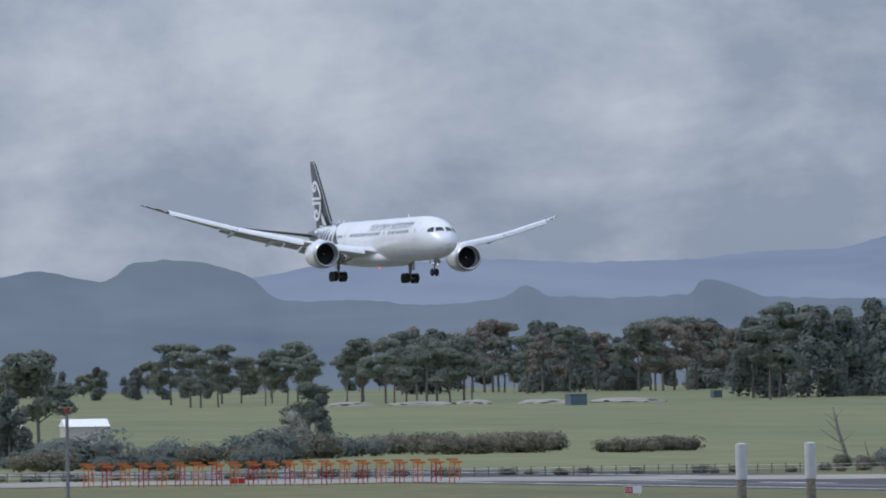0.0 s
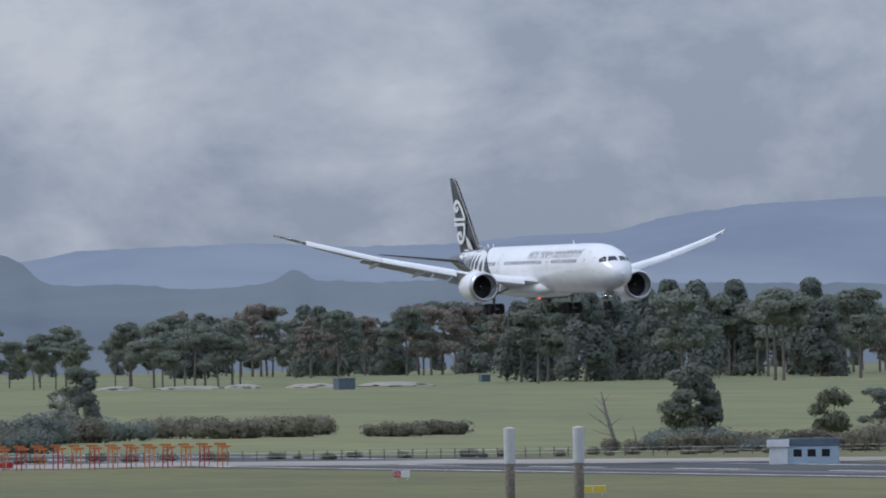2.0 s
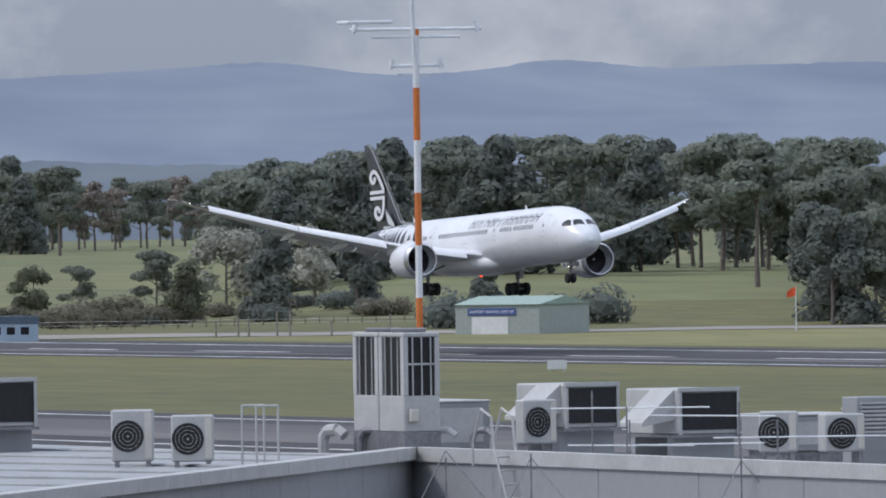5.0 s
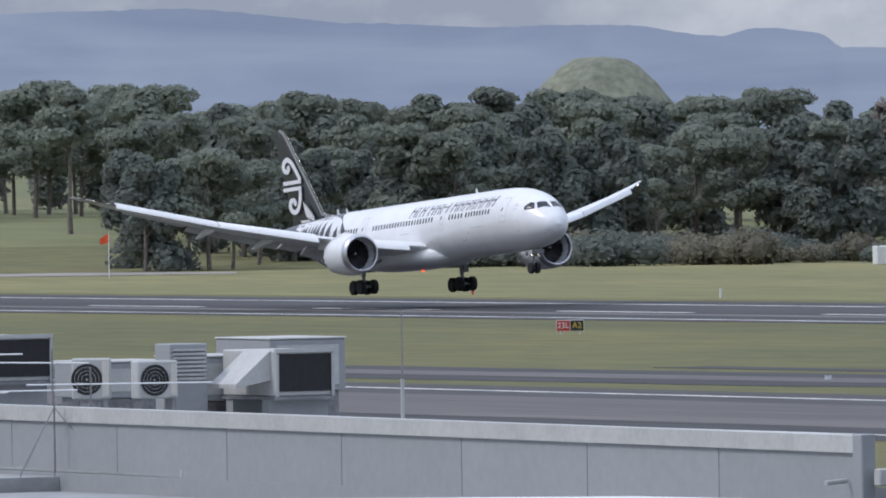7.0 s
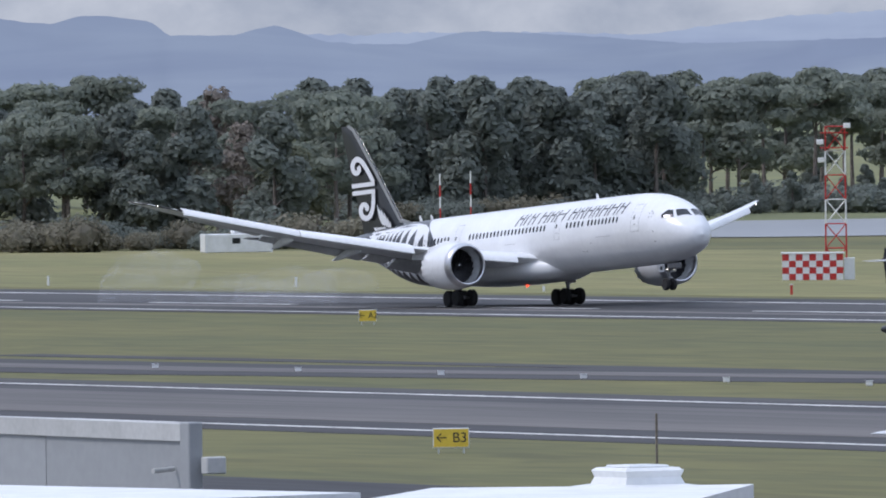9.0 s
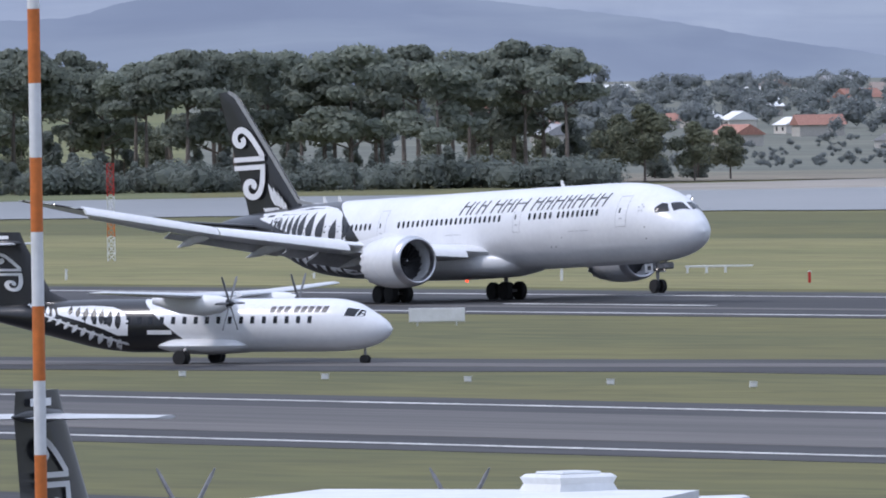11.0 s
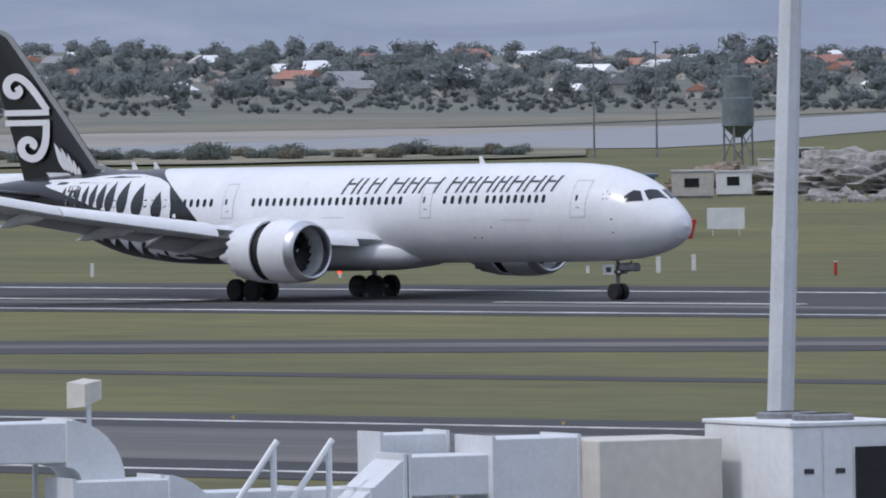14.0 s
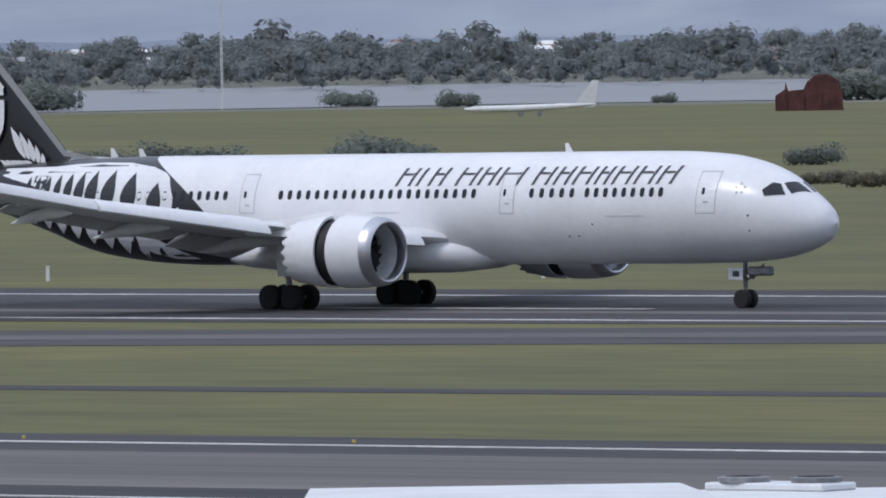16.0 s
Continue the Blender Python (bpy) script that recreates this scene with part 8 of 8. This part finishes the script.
# far shore growth, its haze carried by the leaf colour
far_woods("far_shore_woods", -0.97, -0.62, 2900, 4350, 1750, 3.5, 9.5, 31, "haze-tinted trees among the houses across the estuary")
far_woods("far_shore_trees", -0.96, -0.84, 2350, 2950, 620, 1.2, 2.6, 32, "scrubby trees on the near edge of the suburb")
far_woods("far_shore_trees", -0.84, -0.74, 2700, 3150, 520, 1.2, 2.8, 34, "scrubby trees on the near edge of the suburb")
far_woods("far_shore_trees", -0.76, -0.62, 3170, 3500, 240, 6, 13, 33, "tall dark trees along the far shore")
for th, d, k, h in ((-0.7005, 2300, "green", 6.6), (-0.7035, 2320, "green", 7), (-0.6755, 2290, "green", 4.0), (-0.6742, 2285, "green", 3.8), (-0.6664, 2229, "green", 4.0), (-0.6483, 2260, "green", 2.4), (-0.6335, 2254, "green", 6), (-0.631, 2254, "green", 6.4),
                    (-0.6975, 1240, "green", 3.2), (-0.6945, 1245, "green", 3.0), (-0.6895, 1240, "green", 4.2), (-0.6868, 1250, "green", 3.4), (-0.6732, 1230, "green", 4.9), (-0.6708, 1240, "green", 4.2), (-0.636, 1240, "green", 2.8),
                    (-0.7415, 1500, "green", 3.0), (-0.7475, 1500, "green", 2.6), (-0.7365, 1400, "green", 2.4), (-0.7295, 1480, "green", 2.6), (-0.8323, 1660, "green", 2.6), (-0.8365, 1680, "scrub", 3), (-0.8175, 1660, "green", 3.4), (-0.826, 1680, "green", 2.4), (-0.845, 1680, "green", 2.6), (-0.8855, 1750, "green", 2), (-0.8005, 1700, "green", 3), (-0.8105, 1700, "green", 2.6)):
    tree_at(th, d, k, h, "bushes by the estuary")
belt(-0.85, -0.79, 1650, 1740, 44, ["scrub", "green"], 1.4, 2.6, "foreshore scrub")
belt(-0.7, -0.63, 1060, 1100, 24, ["scrub"], 1.0, 2.0, "yard scrub")
belt(-0.885, -0.855, 1260, 1330, 22, ["scrub"], 2.0, 3.4, "foreshore scrub")

# ---- tyre smoke ----
MIST = misty("thin_tyre_smoke", (0.85, 0.87, 0.92), 0.06)


def puff(seed, rx, ry, rz):
    rng = random.Random(seed)
    root = new("tyre_smoke")
    tagged(root, "thin pale blue puff of tyre smoke", "smoke", group="tyre smoke")
    bm = bmesh.new()
    for v in bmesh.ops.create_icosphere(bm, subdivisions=4, radius=1)["verts"]:
        w = 1 + 0.3 * noise.fractal(v.co * 1.4 + Vector((seed * 3.1, 1.7, 0)), 0.8, 2, 4)
        v.co = Vector((v.co.x * rx * w, v.co.y * ry * w, v.co.z * rz * w))
    part("veil", bm, MIST, root, smooth=True).visible_shadow = False
    return root


smoke = []
for i in range(9):
    smoke.append((puff(100 + i, 7.5 - 0.5 * (i % 3), 2.4, (2.6, 1.4, 2.0)[i % 3]), 8.42 + 0.13 * i, -896 + 8.5 * i, 490 + 4.5 * (i % 3), (2.1, 1.1, 1.5)[i % 3], 1.5))
smoke.append((puff(120, 3.2, 1.2, 0.7), 13.72, -516, 497, 0.7, 2.0))


# ---- what moves ----
# seconds, along the runway, across it, height, pitch, heading, lean
LANDING = [
    (0.0, -1515.0, 496.9, 26.54, 0.57, -0.45, -1.86),
    (0.75, -1457.44, 496.9, 23.84, 0.31, -0.35, -0.69),
    (1.5, -1399.39, 496.9, 21.04, 0.12, -0.25, 0.17),
    (2.5, -1323.11, 496.9, 16.86, 0.08, -0.19, 0.06),
    (3.2, -1270.48, 496.9, 13.68, 0.55, -0.5, -0.38),
    (4.35, -1184.53, 496.9, 8.91, 1.64, -0.97, -0.65),
    (5.5, -1098.78, 496.9, 4.95, 2.66, -1.39, -0.67),
    (6.25, -1043.45, 496.9, 3.13, 3.27, -1.59, 0.09),
    (7.0, -988.53, 496.9, 1.85, 3.5, -1.73, 0.64),
    (7.5, -952.94, 496.9, 1.22, 3.65, -1.95, 0.75),
    (8.0, -917.05, 496.9, 0.73, 3.72, -2.23, 0.71),
    (8.5, -881.26, 496.9, 0.33, 3.8, -2.35, 0.22),
    (8.7, -866.91, 496.9, 0.06, 3.71, -2.23, -0.08),
    (9.0, -845.5, 496.9, 0.05, 3.42, -1.95, -0.13),
    (10.0, -778.9, 496.9, -0.06, 2.32, -0.96, 0.01),
    (10.2, -765.6, 496.92, -0.06, 2.25, -0.8, 0.02),
    (11.25, -696.47, 497.05, -0.08, 1.99, -0.14, 0.05),
    (12.5, -616.38, 497.2, -0.1, 1.58, 0.19, 0.2),
    (13.0, -585.2, 497.4, -0.08, 1.21, -0.3, 0.2),
    (13.6, -545.8, 497.16, 0.03, 0.58, -0.45, 0.04),
    (14.0, -520.23, 497.0, 0.1, 0.45, -0.5, -0.05),
    (14.5, -488.52, 496.1, 0.16, 0.3, 0.12, -0.08),
    (15.0, -457.42, 495.2, 0.2, 0.22, 0.75, -0.08),
    (15.5, -426.18, 494.7, 0.22, 0.19, 0.78, -0.08),
    (16.0, -396.03, 494.2, 0.24, 0.17, 0.75, -0.08),
]


def motions():
    walk(airliner, [(t, pose(x, y, z, lean, -pitch, head)) for t, x, y, z, pitch, head, lean in LANDING])
    for side, wing in wings.items():
        # bending up in the air, settling after touchdown
        flex = [(0, 2.1), (2.5, 2.6), (5.5, 3.4), (7, 3.0), (8.5, 2.7), (10, 0.2), (11.25, -0.4), (12.5, -0.8), (14, -0.6), (16, -0.5)]
        ease_down = [0, 0, 0, 0, -0.8, -1.2, -1.4, -1.7, -2.2, -2.2] if side > 0 else [0] * len(flex)
        walk(wing, [(t, pose(0, side * 3.0, 3.6, side * (a + e), 0, 0)) for (t, a), e in zip(flex, ease_down)])
    for side, leg in main_gear.items():
        # legs hang lower until they take the weight
        drop = [(0, -0.42), (8.2, -0.42), (8.5, -0.3), (8.75, 0.0), (10, 0.05), (12.5, 0.08), (13, 0.06), (13.6, -0.02), (14, -0.1), (14.5, -0.16), (15, -0.2), (15.5, -0.22), (16, -0.24)]
        walk(leg, [(t, pose(0, side * 5.1, z)) for t, z in drop])
    walk(nose_gear, [(t, pose(26.4, 0, z)) for t, z in ((0, -0.12), (13.4, -0.12), (14, -0.24), (14.5, -0.26), (15, -0.29), (16, -0.3))])
    walk(turboprop, [(t, pose(-562.6 + 2.14 * (t - 10.2), 372.2 + 1.09 * (t - 10.2), 0, 0, 0, 27)) for t in (0, 8, 16)])
    for puff, start, x, y, z, vx in smoke:
        rows = [(0, pose(x, y, -6)), (start - 0.1, pose(x, y, -6)), (start + 0.25, pose(x - 1, y, z * 0.6)), (start + 1.2, pose(x + vx, y + 0.5, z)), (16, pose(x + vx * 6, y + 4, z + 1.0))]
        walk(puff, rows)
    for sleeve in sleeves:
        slide = [(0, 0), (12.5, 0), (12.8, -0.02), (13.3, -0.35), (13.8, -0.7), (14.3, -0.75), (16, -0.75)]
        walk(sleeve, [(t, pose(x, 0, 0)) for t, x in slide])


motions()
